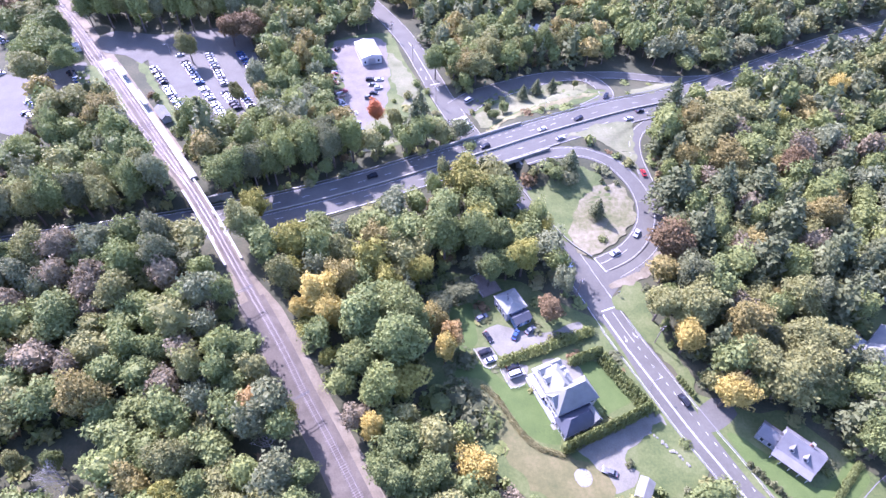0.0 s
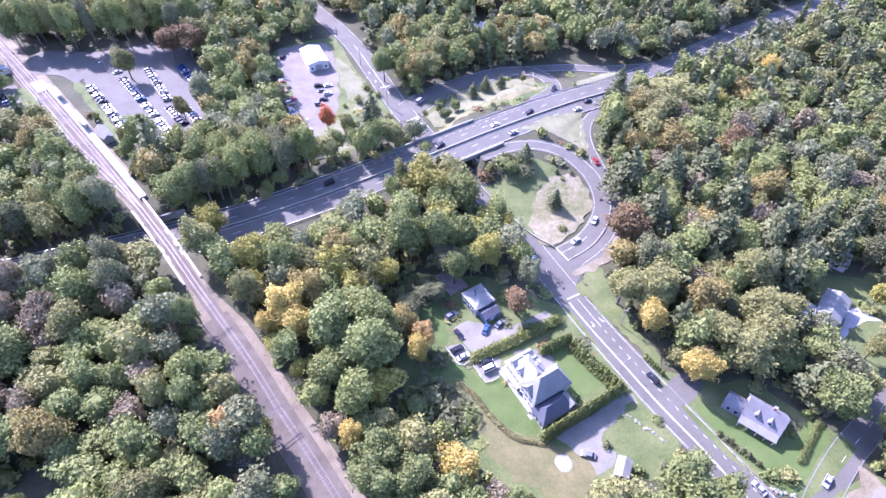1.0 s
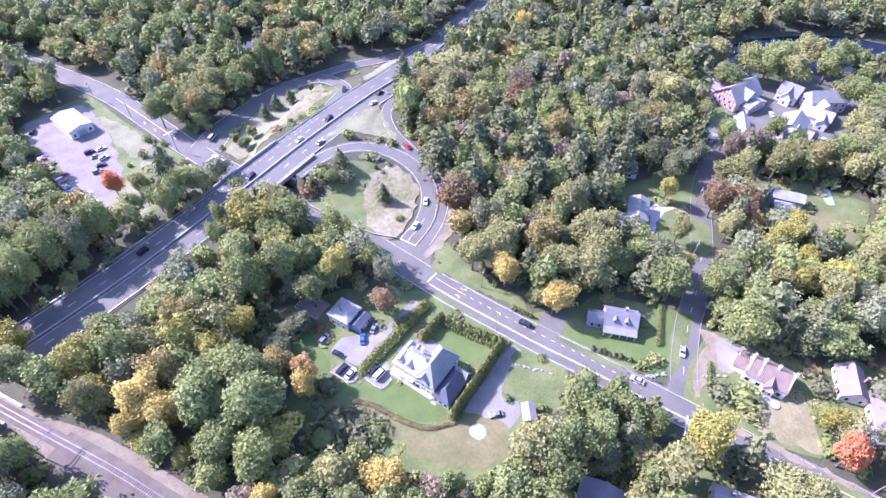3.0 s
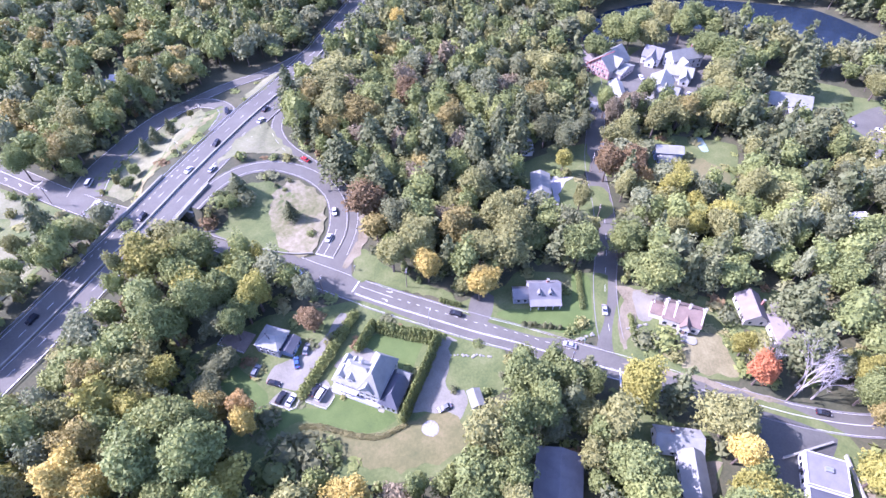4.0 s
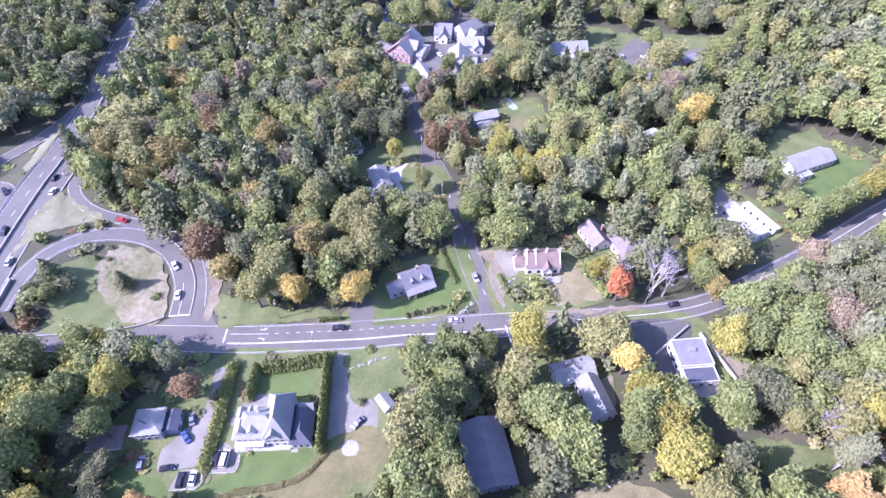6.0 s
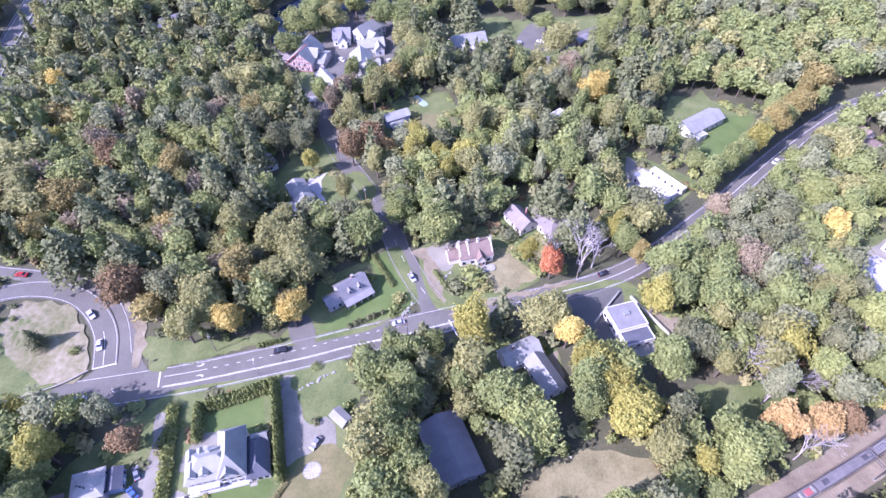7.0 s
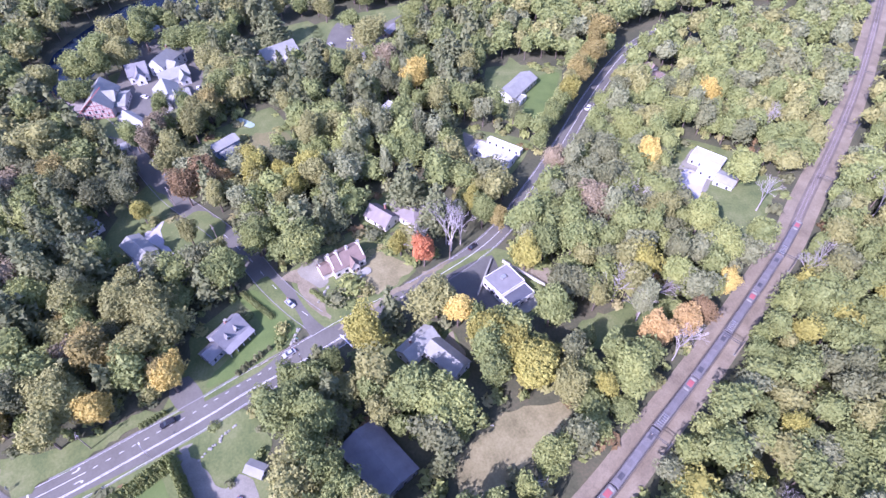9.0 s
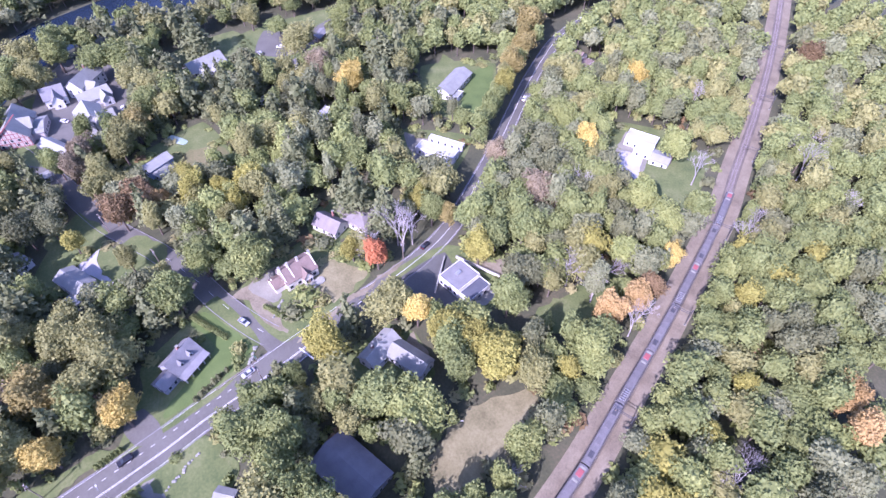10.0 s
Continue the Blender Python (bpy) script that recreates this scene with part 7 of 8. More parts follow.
hedge("tall clipped evergreen hedge beside the drive", [(36.2, 66.0), (50.4, 72.6), (64.6, 79.2)], "green", "cone", 0.95, 2.7, 5.8, 0.06)
hedge("row of pointed evergreens along the road", [(64.0, 80.6), (58.4, 89.2), (53.6, 97.6)], "green", "cone", 1.15, 2.5, 4.4)
hedge("low inner row of evergreens round the lawn", [(61.6, 80.4), (56.6, 88.4), (52.2, 96.0)], "green", "cone", 1.2, 1.6, 2.4)
hedge("dense clipped evergreen hedge at the lawn corner", [(52.6, 99.6), (47.2, 97.6), (41.8, 95.4)], "green", "cone", 0.9, 2.9, 4.2)
hedge("loose feathery olive-green hedge along the gravel drive", [(19.4, 95.4), (26.4, 98.2), (34.2, 101.0), (43.7, 105.0), (51.2, 107.8)], "lightgreen", "round", 0.8, 2.5, 2.6, 0.2)
hedge("border of tall dry ornamental grass round the lawn", [(12.2, 86.7), (16.3, 82.8), (20.2, 76.0), (24.0, 70.4), (28.4, 66.6), (35.4, 64.3)], "straw", "round", 0.5, 1.2, 1.1, 0.12, "grass_border", "border")
hedge("low shrubs before the grey house", [(90.5, 61.5), (94.5, 56.5), (98.5, 51.5)], "darkgreen", "cone", 1.8, 1.8, 2.2, 0.3)
hedge("dark clipped hedge along the side street", [(111.5, 51), (118, 57), (124, 62)], "green", "round", 0.9, 1.5, 1.6)
hedge("row of young evergreens beside the drive", [(80.5, 83.5), (78.5, 87), (76.5, 90.5)], "green", "cone", 1.2, 1.5, 2.6, 0.3)
hedge("hedge along the garden of the cream house", [(113.5, 30.5), (117.5, 34), (121, 37)], "green", "round", 1.0, 1.5, 1.4, 0.2)


def bush(x, y, wide, tall, colour, kind="round", label=""):
    ob = empty("bush", pose(x, y, float(land([(x, y)])[0]), 0, 0, (x * 37 + y * 11) % 360), label or f"low bush with {COLOUR_WORDS[colour]}", "bush", "bushes")
    ob.scale = (wide, wide, tall)
    b = new("foliage", shrub_mesh(kind, colour))
    b.parent = ob
    return ob


for x, y, wd, tl, c, k in ((68.5, 188.7, 1.6, 2.4, "darkgreen", "cone"), (69, 182.9, 1.8, 2.2, "darkgreen", "cone"), (70.6, 178.8, 1.5, 1.6, "green", "round"),
                           (64.2, 151.7, 2.6, 2.0, "green", "round"), (46.1, 188.8, 6, 5, "green", "round"), (37.6, 185.6, 5, 5, "russet", "round"), (54.6, 184, 6, 5, "darkgreen", "round"),
                           (-31, 209.5, 1.8, 3, "darkgreen", "cone"), (-27, 216.8, 1.6, 2.6, "darkgreen", "cone"), (-24, 219.9, 1.6, 2.8, "darkgreen", "cone"), (-29.5, 214.6, 1.5, 2.4, "green", "cone"),
                           (119, 22, 7, 4.5, "lightgreen", "round"), (114, 27.5, 5.5, 4.5, "darkgreen", "round"), (116.5, 16.5, 4, 3, "olive", "round"), (105, 47, 3.5, 3, "olive", "round"),
                           (101, 47.5, 3, 2.5, "green", "round"), (135, 3.5, 6, 5, "lightgreen", "round"), (144, 11, 5, 4.5, "greygreen", "round"), (73, 68, 2.5, 1.5, "green", "round"),
                           (4.5, 123.5, 8, 5, "darkgreen", "round"), (6.4, 96.3, 5.5, 3.5, "darkgreen", "round"), (9.5, 79.5, 7, 3.2, "darkgreen", "round"), (12.8, 74.5, 6, 3.0, "green", "round"), (3.5, 82, 8, 5, "darkgreen", "round"), (-2, 79.5, 8, 5.5, "green", "round"), (7, 73.5, 7, 4.5, "darkgreen", "round"), (38, 104.5, 3.5, 1.8, "olive", "round"),
                           (12, 203, 4, 3, "green", "round"), (-14, 262, 3, 3.2, "green", "round"), (-8, 255, 2.6, 2.6, "green", "round"), (-18, 250, 3, 4, "olive", "round")):
    bush(x, y, wd, tl, c, k)
# young trees on the ramp island and in the loop
tree(63.5, 164.5, 3.4, "pine", 10.5, "pine", "young pine on the sandy soil of the loop", "young trees at the ramps")
tree(55.5, 190.5, 4.0, "pine", 10.0, "pine", "young pine on the loop's grass bank", "young trees at the ramps")
tree(49.0, 184.0, 3.6, "green", 8.0, "broad", "small green tree on the loop's grass bank", "young trees at the ramps")
for x, y, r, c, k in ((48.8, 254, 3.2, "pine", "pine"), (57, 255, 2.8, "pine", "pine"), (24.5, 230.5, 3.6, "green", "broad"), (30, 236, 3.4, "green", "broad"), (22, 236, 2.4, "olive", "broad"), (41, 249, 3.0, "pine", "pine"), (69, 257, 1.8, "olive", "broad")):
    tree(x, y, r, c, 9.0 if k == "pine" else 7.0, k, "", "young trees at the ramps")


# ---- patio disc in the meadow ----
disc = empty("stone_circle", pose(40.0, 58.0, float(land([(40.0, 58.0)])[0]) + 0.2), "round pale stone paving in the dry meadow", "paving")
bm = bmesh.new()
bmesh.ops.create_cone(bm, cap_ends=True, segments=36, radius1=2.75, radius2=2.7, depth=0.12, matrix=pose(0, 0, 0.0))
part("mortar_bed", bm, CONCRETE, disc)
for ring, count in ((0.0, 1), (0.75, 6), (1.45, 10), (2.05, 14)):
    for k in range(count):
        g = 6.283 * (k + 0.3 * ring) / count
        bm = bmesh.new()
        bmesh.ops.create_cone(bm, cap_ends=True, segments=7, radius1=0.42, radius2=0.39, depth=0.14, matrix=pose(ring * math.cos(g), ring * math.sin(g), 0.1, 0, 0, k * 40))
        part("stone", bm, PALE_GRAVEL, disc)

# ---- bridges ----
def bridge(name, label, line, x, y, reach, left, right, deep, parapet_l, parapet_r, mat=CONCRETE):
    s = nearest_along(line, x, y)
    piece = stretch(line, s - reach, s + reach)
    deck = tagged(ribbon(name, piece, left, right, mat, -0.06, deep), label, "bridge", kind="structure")
    for off, (lo, hi, tall) in ((left, parapet_l), (right, parapet_r)):
        side = 0.35 if off > 0 else -0.35
        ribbon("parapet", stretch(line, s - lo, s + hi), off + side * 1.6, off - side * 0.6, mat, tall, tall + 0.9, deck)
    return deck


bridge("parkway_bridge", "concrete bridge that carries the parkway over the road", pk, 22, 201, 15, 10.8, -10.6, 1.3, (26, 24, 1.2), (22, 26, 1.0))
bridge("rail_bridge", "railway bridge with pale concrete sides over the parkway", rail_line, -92, 155, 22, 2.9, -2.9, 1.5, (30, 28, 0.7), (20, 28, 0.7), BRIDGE_CONCRETE)


def abutment(label, x, y, heading, long, z0, z1, thick=1.0):
    ob = empty("abutment", pose(x, y, 0, 0, 0, heading), label, "wall", "bridge abutments", "structure")
    box("wall_face", ob, -long / 2, long / 2, -thick / 2, thick / 2, z0, z1, CONCRETE)
    return ob


lc_way = math.degrees(math.atan2(-25.5, 12.5))
for off in (8.0, -8.0):
    n = np.array((0.9, 0.44)) * off
    abutment("pale concrete wall under the parkway bridge", 22 + n[0], 201 + n[1], lc_way, 27, -0.5, 5.0)
pk_way = math.degrees(math.atan2(14.5, 46))
for off in (13.0, -13.0):
    n = np.array((-0.3, 0.95)) * off
    abutment("concrete wall under the railway bridge", -91 + n[0], 157 + n[1], pk_way, 14, 0.5, 6.0)

fence = ribbon("barrier_wall", spline([(34.5, 180.4, 0.1), (42.4, 164.2, 0), (50.9, 150, 0), (58.1, 142.7, 0)], 2), 0.2, -0.2, CONCRETE, 0.75, 0.9)
tagged(fence, "low white concrete wall round the loop", "wall", kind="structure")

# ---- station ----
s0, s1 = nearest_along(rail_line, -176, 267), nearest_along(rail_line, -108, 176)
platform = tagged(ribbon("platform", stretch(rail_line, s0, s1), 5.0, 2.0, CONCRETE, 1.15, 1.6), "long pale concrete platform beside the tracks", "platform", kind="structure")
ribbon("edge_strip", stretch(rail_line, s0, s1), 2.4, 2.02, TRIM, 1.165, 0.01, platform)
crossing = tagged(ribbon("level_crossing", stretch(rail_line, nearest_along(rail_line, -182, 274), nearest_along(rail_line, -174, 264)), 3.6, -2.4, CONCRETE, 0.27, 0.3), "pale concrete panel across the tracks", "crossing", kind="structure")


def at_rail(x, y, off, lift=0.0):
    """A frame on the railway: u along it, v to its left."""
    i = int(((rail_line[:, :2] - (x, y)) ** 2).sum(1).argmin())
    p = rail_line[i, :2] + rail_n[i] * off
    return pose(p[0], p[1], rail_line[i, 2] + lift, 0, 0, math.degrees(math.atan2(-rail_n[i][0], rail_n[i][1])))


def canopy(x, y, long, label, roof_mat):
    ob = empty("platform_canopy", at_rail(x, y, 4.0, 1.1), label, "canopy", "platform shelters")
    for u in (-long / 2 + 0.6, 0, long / 2 - 0.6):
        box("post", ob, u - 0.1, u + 0.1, -0.1, 0.1, 0, 2.9, STEEL)
    solid("canopy_roof", ob, [(-long / 2, -1.25, 3.3), (long / 2, -1.25, 3.3), (long / 2, 0, 2.9), (-long / 2, 0, 2.9), (-long / 2, 1.25, 3.3), (long / 2, 1.25, 3.3),
                              (-long / 2, -1.25, 3.45), (long / 2, -1.25, 3.45), (long / 2, 0, 3.05), (-long / 2, 0, 3.05), (-long / 2, 1.25, 3.45), (long / 2, 1.25, 3.45)],
          [(0, 3, 2, 1), (3, 4, 5, 2), (6, 7, 8, 9), (9, 8, 11, 10), (0, 1, 7, 6), (4, 10, 11, 5), (0, 6, 9, 3), (3, 9, 10, 4), (1, 2, 8, 7), (2, 5, 11, 8)], roof_mat)
    return ob


canopy(-166, 254, 9, "pale platform canopy on steel posts", CONCRETE)
canopy(-149, 232, 14, "pale platform canopy on steel posts", CONCRETE)
st = empty("station_house", at_rail(-137, 216, 8.0), "small station building with a grey roof", "building")
walls(st, (-5, 5, -1.9, 1.9), 3.0, GREY_WALL)
gable_roof(st, (-5, 5, -1.9, 1.9), 3.0, 4.2, SLATE, "u", 0.5, GREY_WALL)
windows(st, "v-", -1.9, [-3, 0, 3], 0.9)
windows(st, "v+", 1.9, [-3, 0, 3], 0.9)
hut = empty("signal_hut", at_rail(-195, 291, -8.0, -0.2), "white equipment hut beside the crossing", "hut")
walls(hut, (-2.4, 2.4, -1.8, 1.8), 2.8, WHITE_WALL)
flat_roof(hut, (-2.4, 2.4, -1.8, 1.8), 3.0, WHITE_ROOF, TRIM)


# ---- overhead line masts ----
def mast(m, label="steel overhead line mast with arms over the tracks"):
    ob = empty("line_mast", m, label, "mast", "overhead line masts")
    bm = bmesh.new()
    box_bm(bm, -0.16, 0.16, -0.16, 0.16, -0.3, 8.6)
    for k in range(6):
        box_bm(bm, -0.2, 0.2, -0.03, 0.03, 1.0 + k * 1.2, 1.12 + k * 1.2)
    part("pole", bm, DARK_STEEL, ob)
    arm = box("arm", ob, -0.08, 0.08, 0.1, 6.6, 6.9, 7.06, DARK_STEEL)
    box("arm", ob, -0.08, 0.08, 0.1, 6.6, 6.0, 6.12, DARK_STEEL)
    for v in (5.5,):
        box("dropper", arm, -0.05, 0.05, v - 0.05, v + 0.05, 5.6, 7.0, STEEL)
        box("insulator", arm, -0.12, 0.12, v - 0.12, v + 0.12, 5.5, 5.75, BROWN_WALL)
    box("footing", ob, -0.4, 0.4, -0.4, 0.4, -0.5, 0.15, CONCRETE)
    return ob


for x, y in ((-222, 325), (-190, 285), (-160, 246), (-130, 206), (-66, 118), (-41, 78), (-16, 37), (43, -61), (70, -99), (100, -140), (135, -179), (168, -216), (205, -254)):
    mast(at_rail(x, y, -5.5))


# ---- the train ----
ROOF_GREY = material("train_roof", [(0.082, 0.078, 0.076), (0.118, 0.113, 0.110), (0.150, 0.144, 0.140)], 0.7, scales=(0.4, 3), bump=0.05, thing=0.12)
TRAIN_STEEL = material("brushed_steel_side", [(0.16, 0.155, 0.155), (0.24, 0.235, 0.235)], 0.6, 0.3, scales=(0.3, 4), bump=0)
TRAIN_RED = material("faded_red_paint", [(0.21, 0.055, 0.055), (0.28, 0.085, 0.082)], 0.5, scales=(0.4, 3), bump=0.02)
CAR_LONG = 23.3


def train_car(m, powered):
    ob = empty("train_car", m, "steel train car with a dark grey roof" + (" and red end" if powered else " and roof vents"), "train", "cars of the train")
    a, b = -CAR_LONG / 2 + 0.35, CAR_LONG / 2 - 0.35
    section = [(-1.5, 0.55), (-1.55, 2.4), (-1.5, 3.3), (-1.2, 3.75), (-0.6, 3.95), (0.6, 3.95), (1.2, 3.75), (1.5, 3.3), (1.55, 2.4), (1.5, 0.55)]
    n = len(section)
    body_v = [(u, v, z) for u in (a, b) for v, z in section]
    side = [(i, i + 1, n + i + 1, n + i) for i in (0, 1, 7, 8)] + [(9, 0, n, n + 9), tuple(range(n))[::-1], tuple(range(n, 2 * n))]
    solid("body", ob, body_v, side, TRAIN_STEEL)
    solid("roof", ob, body_v, [(i, i + 1, n + i + 1, n + i) for i in (2, 3, 4, 5, 6)], ROOF_GREY)
    for v in (-1.56, 1.53):
        box("window_band", ob, a + 2, b - 2, v, v + 0.03, 2.0, 2.75, GLASS)
    for u in (-7, 7):
        for v in (-1.57, 1.53):
            box("door", ob, u - 0.65, u + 0.65, v, v + 0.04, 0.7, 2.7, STEEL)
        bogie = box("bogie", ob, u - 1.6, u + 1.6, -1.1, 1.1, 0.25, 0.6, DARK_STEEL)
        for w in (-1.1, 1.1):
            bm = bmesh.new()
            bmesh.ops.create_cone(bm, cap_ends=True, segments=14, radius1=0.42, radius2=0.42, depth=1.6, matrix=pose(u + w, 0, 0.44, 90))
            part("wheelset", bm, DARK_STEEL, bogie)
    box("gangway", ob, b, b + 0.65, -0.55, 0.55, 0.9, 3.1, DARK_STEEL)
    if powered:
        box("red_end", ob, b - 3.9, b - 1.5, -0.85, 0.85, 3.8, 4.06, TRAIN_RED, bevel=0.05)
        for u in (b - 5.4, b - 0.9):
            box("roof_panel", ob, u - 0.35, u + 0.35, -0.9, 0.9, 3.9, 4.1, CONCRETE, bevel=0.04)
        frame_ob = box("pantograph", ob, a + 0.8, a + 5.2, -0.95, -0.8, 4.05, 4.2, CONCRETE)
        box("bar", frame_ob, a + 0.8, a + 5.2, 0.8, 0.95, 4.05, 4.2, CONCRETE)
        for k in range(6):
            u = a + 0.8 + k * 0.84
            box("bar", frame_ob, u, u + 0.14, -0.8, 0.8, 4.05, 4.2, STEEL)
        for s in (-1, 1):
            bm = bmesh.new()
            box_bm(bm, -1.7, 1.7, -0.05, 0.05, -0.05, 0.05, pose(a + 3.0, 0.5 * s, 4.8, 0, 24 * s, 0))
            part("arm", bm, DARK_STEEL, frame_ob)
    else:
        for u in (-8, -3, 3, 8):
            box("roof_vent", ob, u - 1.1, u + 1.1, -0.7, 0.7, 3.9, 4.1, DARK_STEEL if abs(u) > 5 else ROOF_GREY, bevel=0.05)
    box("coupler", ob, a - 0.7, a, -0.2, 0.2, 0.7, 1.0, DARK_STEEL)
    return ob


tail = nearest_along(rail_line, 114.5, -157)
for k in range(8):
    s = tail - CAR_LONG * (k + 0.5)
    p = np.array([np.interp(s, rail_s, rail_line[:, j]) for j in range(3)])
    n = np.array([np.interp(s, rail_s, rail_n[:, j]) for j in range(2)])
    q = p[:2] + n * 0.0
    train_car(pose(q[0], q[1], p[2] + 0.24 - 0.02, 0, 0, math.degrees(math.atan2(-n[0], n[1]))), k % 2 == 0)


# ---- poles, lamps, signs ----
def utility_pole(x, y, heading=0.0, tall=10.5):
    ob = empty("utility_pole", pose(x, y, float(land([(x, y)])[0]), 0, 0, heading), "weathered wooden utility pole with a crossarm", "pole", "utility poles")
    bm = bmesh.new()
    bmesh.ops.create_cone(bm, cap_ends=True, segments=8, radius1=0.19, radius2=0.12, depth=tall + 0.5, matrix=pose(0, 0, tall / 2 - 0.25))
    part("pole", bm, WOOD, ob)
    arm = box("crossarm", ob, -1.3, 1.3, -0.07, 0.07, tall - 1.0, tall - 0.84, WOOD)
    for u in (-1.1, -0.5, 0.5, 1.1):
        box("insulator", arm, u - 0.05, u + 0.05, -0.05, 0.05, tall - 0.84, tall - 0.66, TRIM)
    bm = bmesh.new()
    bmesh.ops.create_cone(bm, cap_ends=True, segments=10, radius1=0.28, radius2=0.28, depth=0.9, matrix=pose(0.4, 0, tall - 2.2))
    part("transformer", bm, STEEL, ob)
    return ob


for x, y, a in ((49.0, 124.0, 20), (43.2, 141.5, 20), (-3.5, 246, 20), (2.4, 218, 20), (-29.5, 312, 20), (-16.5, 286, 20), (211.5, 113.5, 40), (127.0, -17, 50), (73.0, 104.0, 20), (88.5, 40.0, 20), (148.0, -54.0, 50), (152, 72.5, 40), (178, 93, 40)):
    utility_pole(x, y, a)


def street_lamp(x, y, heading, label="grey street lamp with a white lamp head"):
    ob = empty("street_lamp", pose(x, y, float(land([(x, y)])[0]), 0, 0, heading), label, "lamp", "street lamps")
    bm = bmesh.new()
    bmesh.ops.create_cone(bm, cap_ends=True, segments=8, radius1=0.1, radius2=0.06, depth=7.8, matrix=pose(0, 0, 3.6))
    part("post", bm, STEEL, ob)
    arm = box("arm", ob, 0, 1.8, -0.04, 0.04, 7.3, 7.4, STEEL)
    box("lamp_head", arm, 1.3, 2.1, -0.18, 0.18, 7.22, 7.42, TRIM, bevel=0.04)
    return ob


for x, y, a in ((66.9, 86.0, 25), (160, 262, 110), (-40, 190, 110), (49.5, 230.5, 290), (128, 33, 200), (-150, 285, 200), (-120, 240, 100), (-205, 262, 10)):
    street_lamp(x, y, a)


def road_sign(x, y, heading, wide, tall, high, mat, label):
    z = float(land([(x, y)])[0])
    ob = empty("road_sign", pose(x, y, z, 0, 0, heading), label, "sign", "road signs")
    for u in (-wide * 0.35, wide * 0.35):
        box("post", ob, u - 0.06, u + 0.06, -0.06, 0.06, -0.2, high, STEEL)
    box("board", ob, -wide / 2, wide / 2, -0.1, -0.04, high - tall, high + 0.1, mat)
    return ob


SIGN_GREEN = material("green_sign_board", [(0.02, 0.12, 0.07), (0.03, 0.16, 0.1)], 0.5, bump=0)
SIGN_GREY = material("grey_sign_back", [(0.35, 0.36, 0.37), (0.45, 0.46, 0.47)], 0.5, 0.5, bump=0)
road_sign(205, 306.5, 25, 4.5, 2.6, 5.2, SIGN_GREY, "large highway sign seen from its grey back")
road_sign(22.5, 262.5, 20, 1.0, 1.0, 2.6, SIGN_GREEN, "small green road sign at the ramp")
road_sign(64.6, 124.4, 20, 0.9, 0.9, 2.4, SIGN_GREY, "small road sign at the corner")
road_sign(76, 262, 100, 1.6, 0.9, 2.4, TRIM, "white road sign at the ramp")
road_sign(99.5, 42.0, 50, 0.8, 0.8, 2.3, SIGN_GREEN, "small street sign at the corner")


# ---- stones and fences ----
def fence_line(label, points, gap=2.4, tall=1.1, mat=WOOD):
    line = spline([(x, y, 0) for x, y in points], 1.0)
    _, along = sideways(line)
    ob = empty("fence", pose(*line[0][:2], 0), label, "fence", "fences")
    stops = np.arange(0, along[-1] + 0.01, gap)
    pts = [(np.interp(s, along, line[:, 0]), np.interp(s, along, line[:, 1])) for s in stops]
    for k, (x, y) in enumerate(pts):
        x0, y0 = x - line[0][0], y - line[0][1]
        z = float(land([(x, y)])[0])
        box("post", ob, x0 - 0.07, x0 + 0.07, y0 - 0.07, y0 + 0.07, z - 0.2, z + tall, mat)
        if k:
            px, py = pts[k - 1][0] - line[0][0], pts[k - 1][1] - line[0][1]
            long, way = math.hypot(x0 - px, y0 - py), math.degrees(math.atan2(y0 - py, x0 - px))
            for h in (0.45, 0.95):
                bm = bmesh.new()
                box_bm(bm, 0, long, -0.03, 0.03, z + h - 0.06, z + h + 0.06, pose(px, py, 0, 0, 0, way))
                part("board", bm, mat, ob)
    return ob


fence_line("weathered rail fence at the field edge", [(63.5, -4), (60, -11), (56.5, -18)], mat=TRIM)
fence_line("white rail fence beside the gravel pad", [(9.8, 100.4), (11.8, 96.6), (13.8, 93.0), (18.4, 95.2)], mat=TRIM)
fence_line("low white fence before the parked van", [(18.2, 92.6), (19.8, 89.2), (21.4, 86.0), (26.0, 87.6)], mat=TRIM)
fence_line("wooden fence along the road verge", [(92, 55), (96, 47.5), (99.5, 41)], mat=WOOD)
stone_rng = random.Random(3)
for x0, y0, x1, y1, n, where in ((63.5, 71.5, 73.0, 61.0, 16, "on the rough grass"), (98.5, 44.0, 105.5, 41.5, 14, "at the street corner"), (121.5, 30.5, 114.5, 34.5, 12, "beside the terrace")):
    for k in range(n):
        u = k / n
        x, y = x0 + (x1 - x0) * u + stone_rng.uniform(-0.5, 0.5), y0 + (y1 - y0) * u + stone_rng.uniform(-0.5, 0.5)
        r = stone_rng.uniform(0.3, 0.7)
        v = ICO_V * r * (1, 1, 0.7) * np.random.default_rng(k).uniform(0.75, 1.15, (len(ICO_V), 1))
        ob = mesh_object("boulder", v, ICO_F, CONCRETE)
        ob.matrix_world = pose(x, y, float(land([(x, y)])[0]) + 0.3 * r + 0.1)
        tagged(ob, f"pale weathered boulder {where}", "stone", "boulders")

# ---- woods: crowns too many to count ----
def mass(lod):
    return [broadleaf(100 + k, 30, 900, 0.30) for k in range(8)] if lod == "broad" else [conifer(120 + k, 14, 11, 0.55) for k in range(3)]


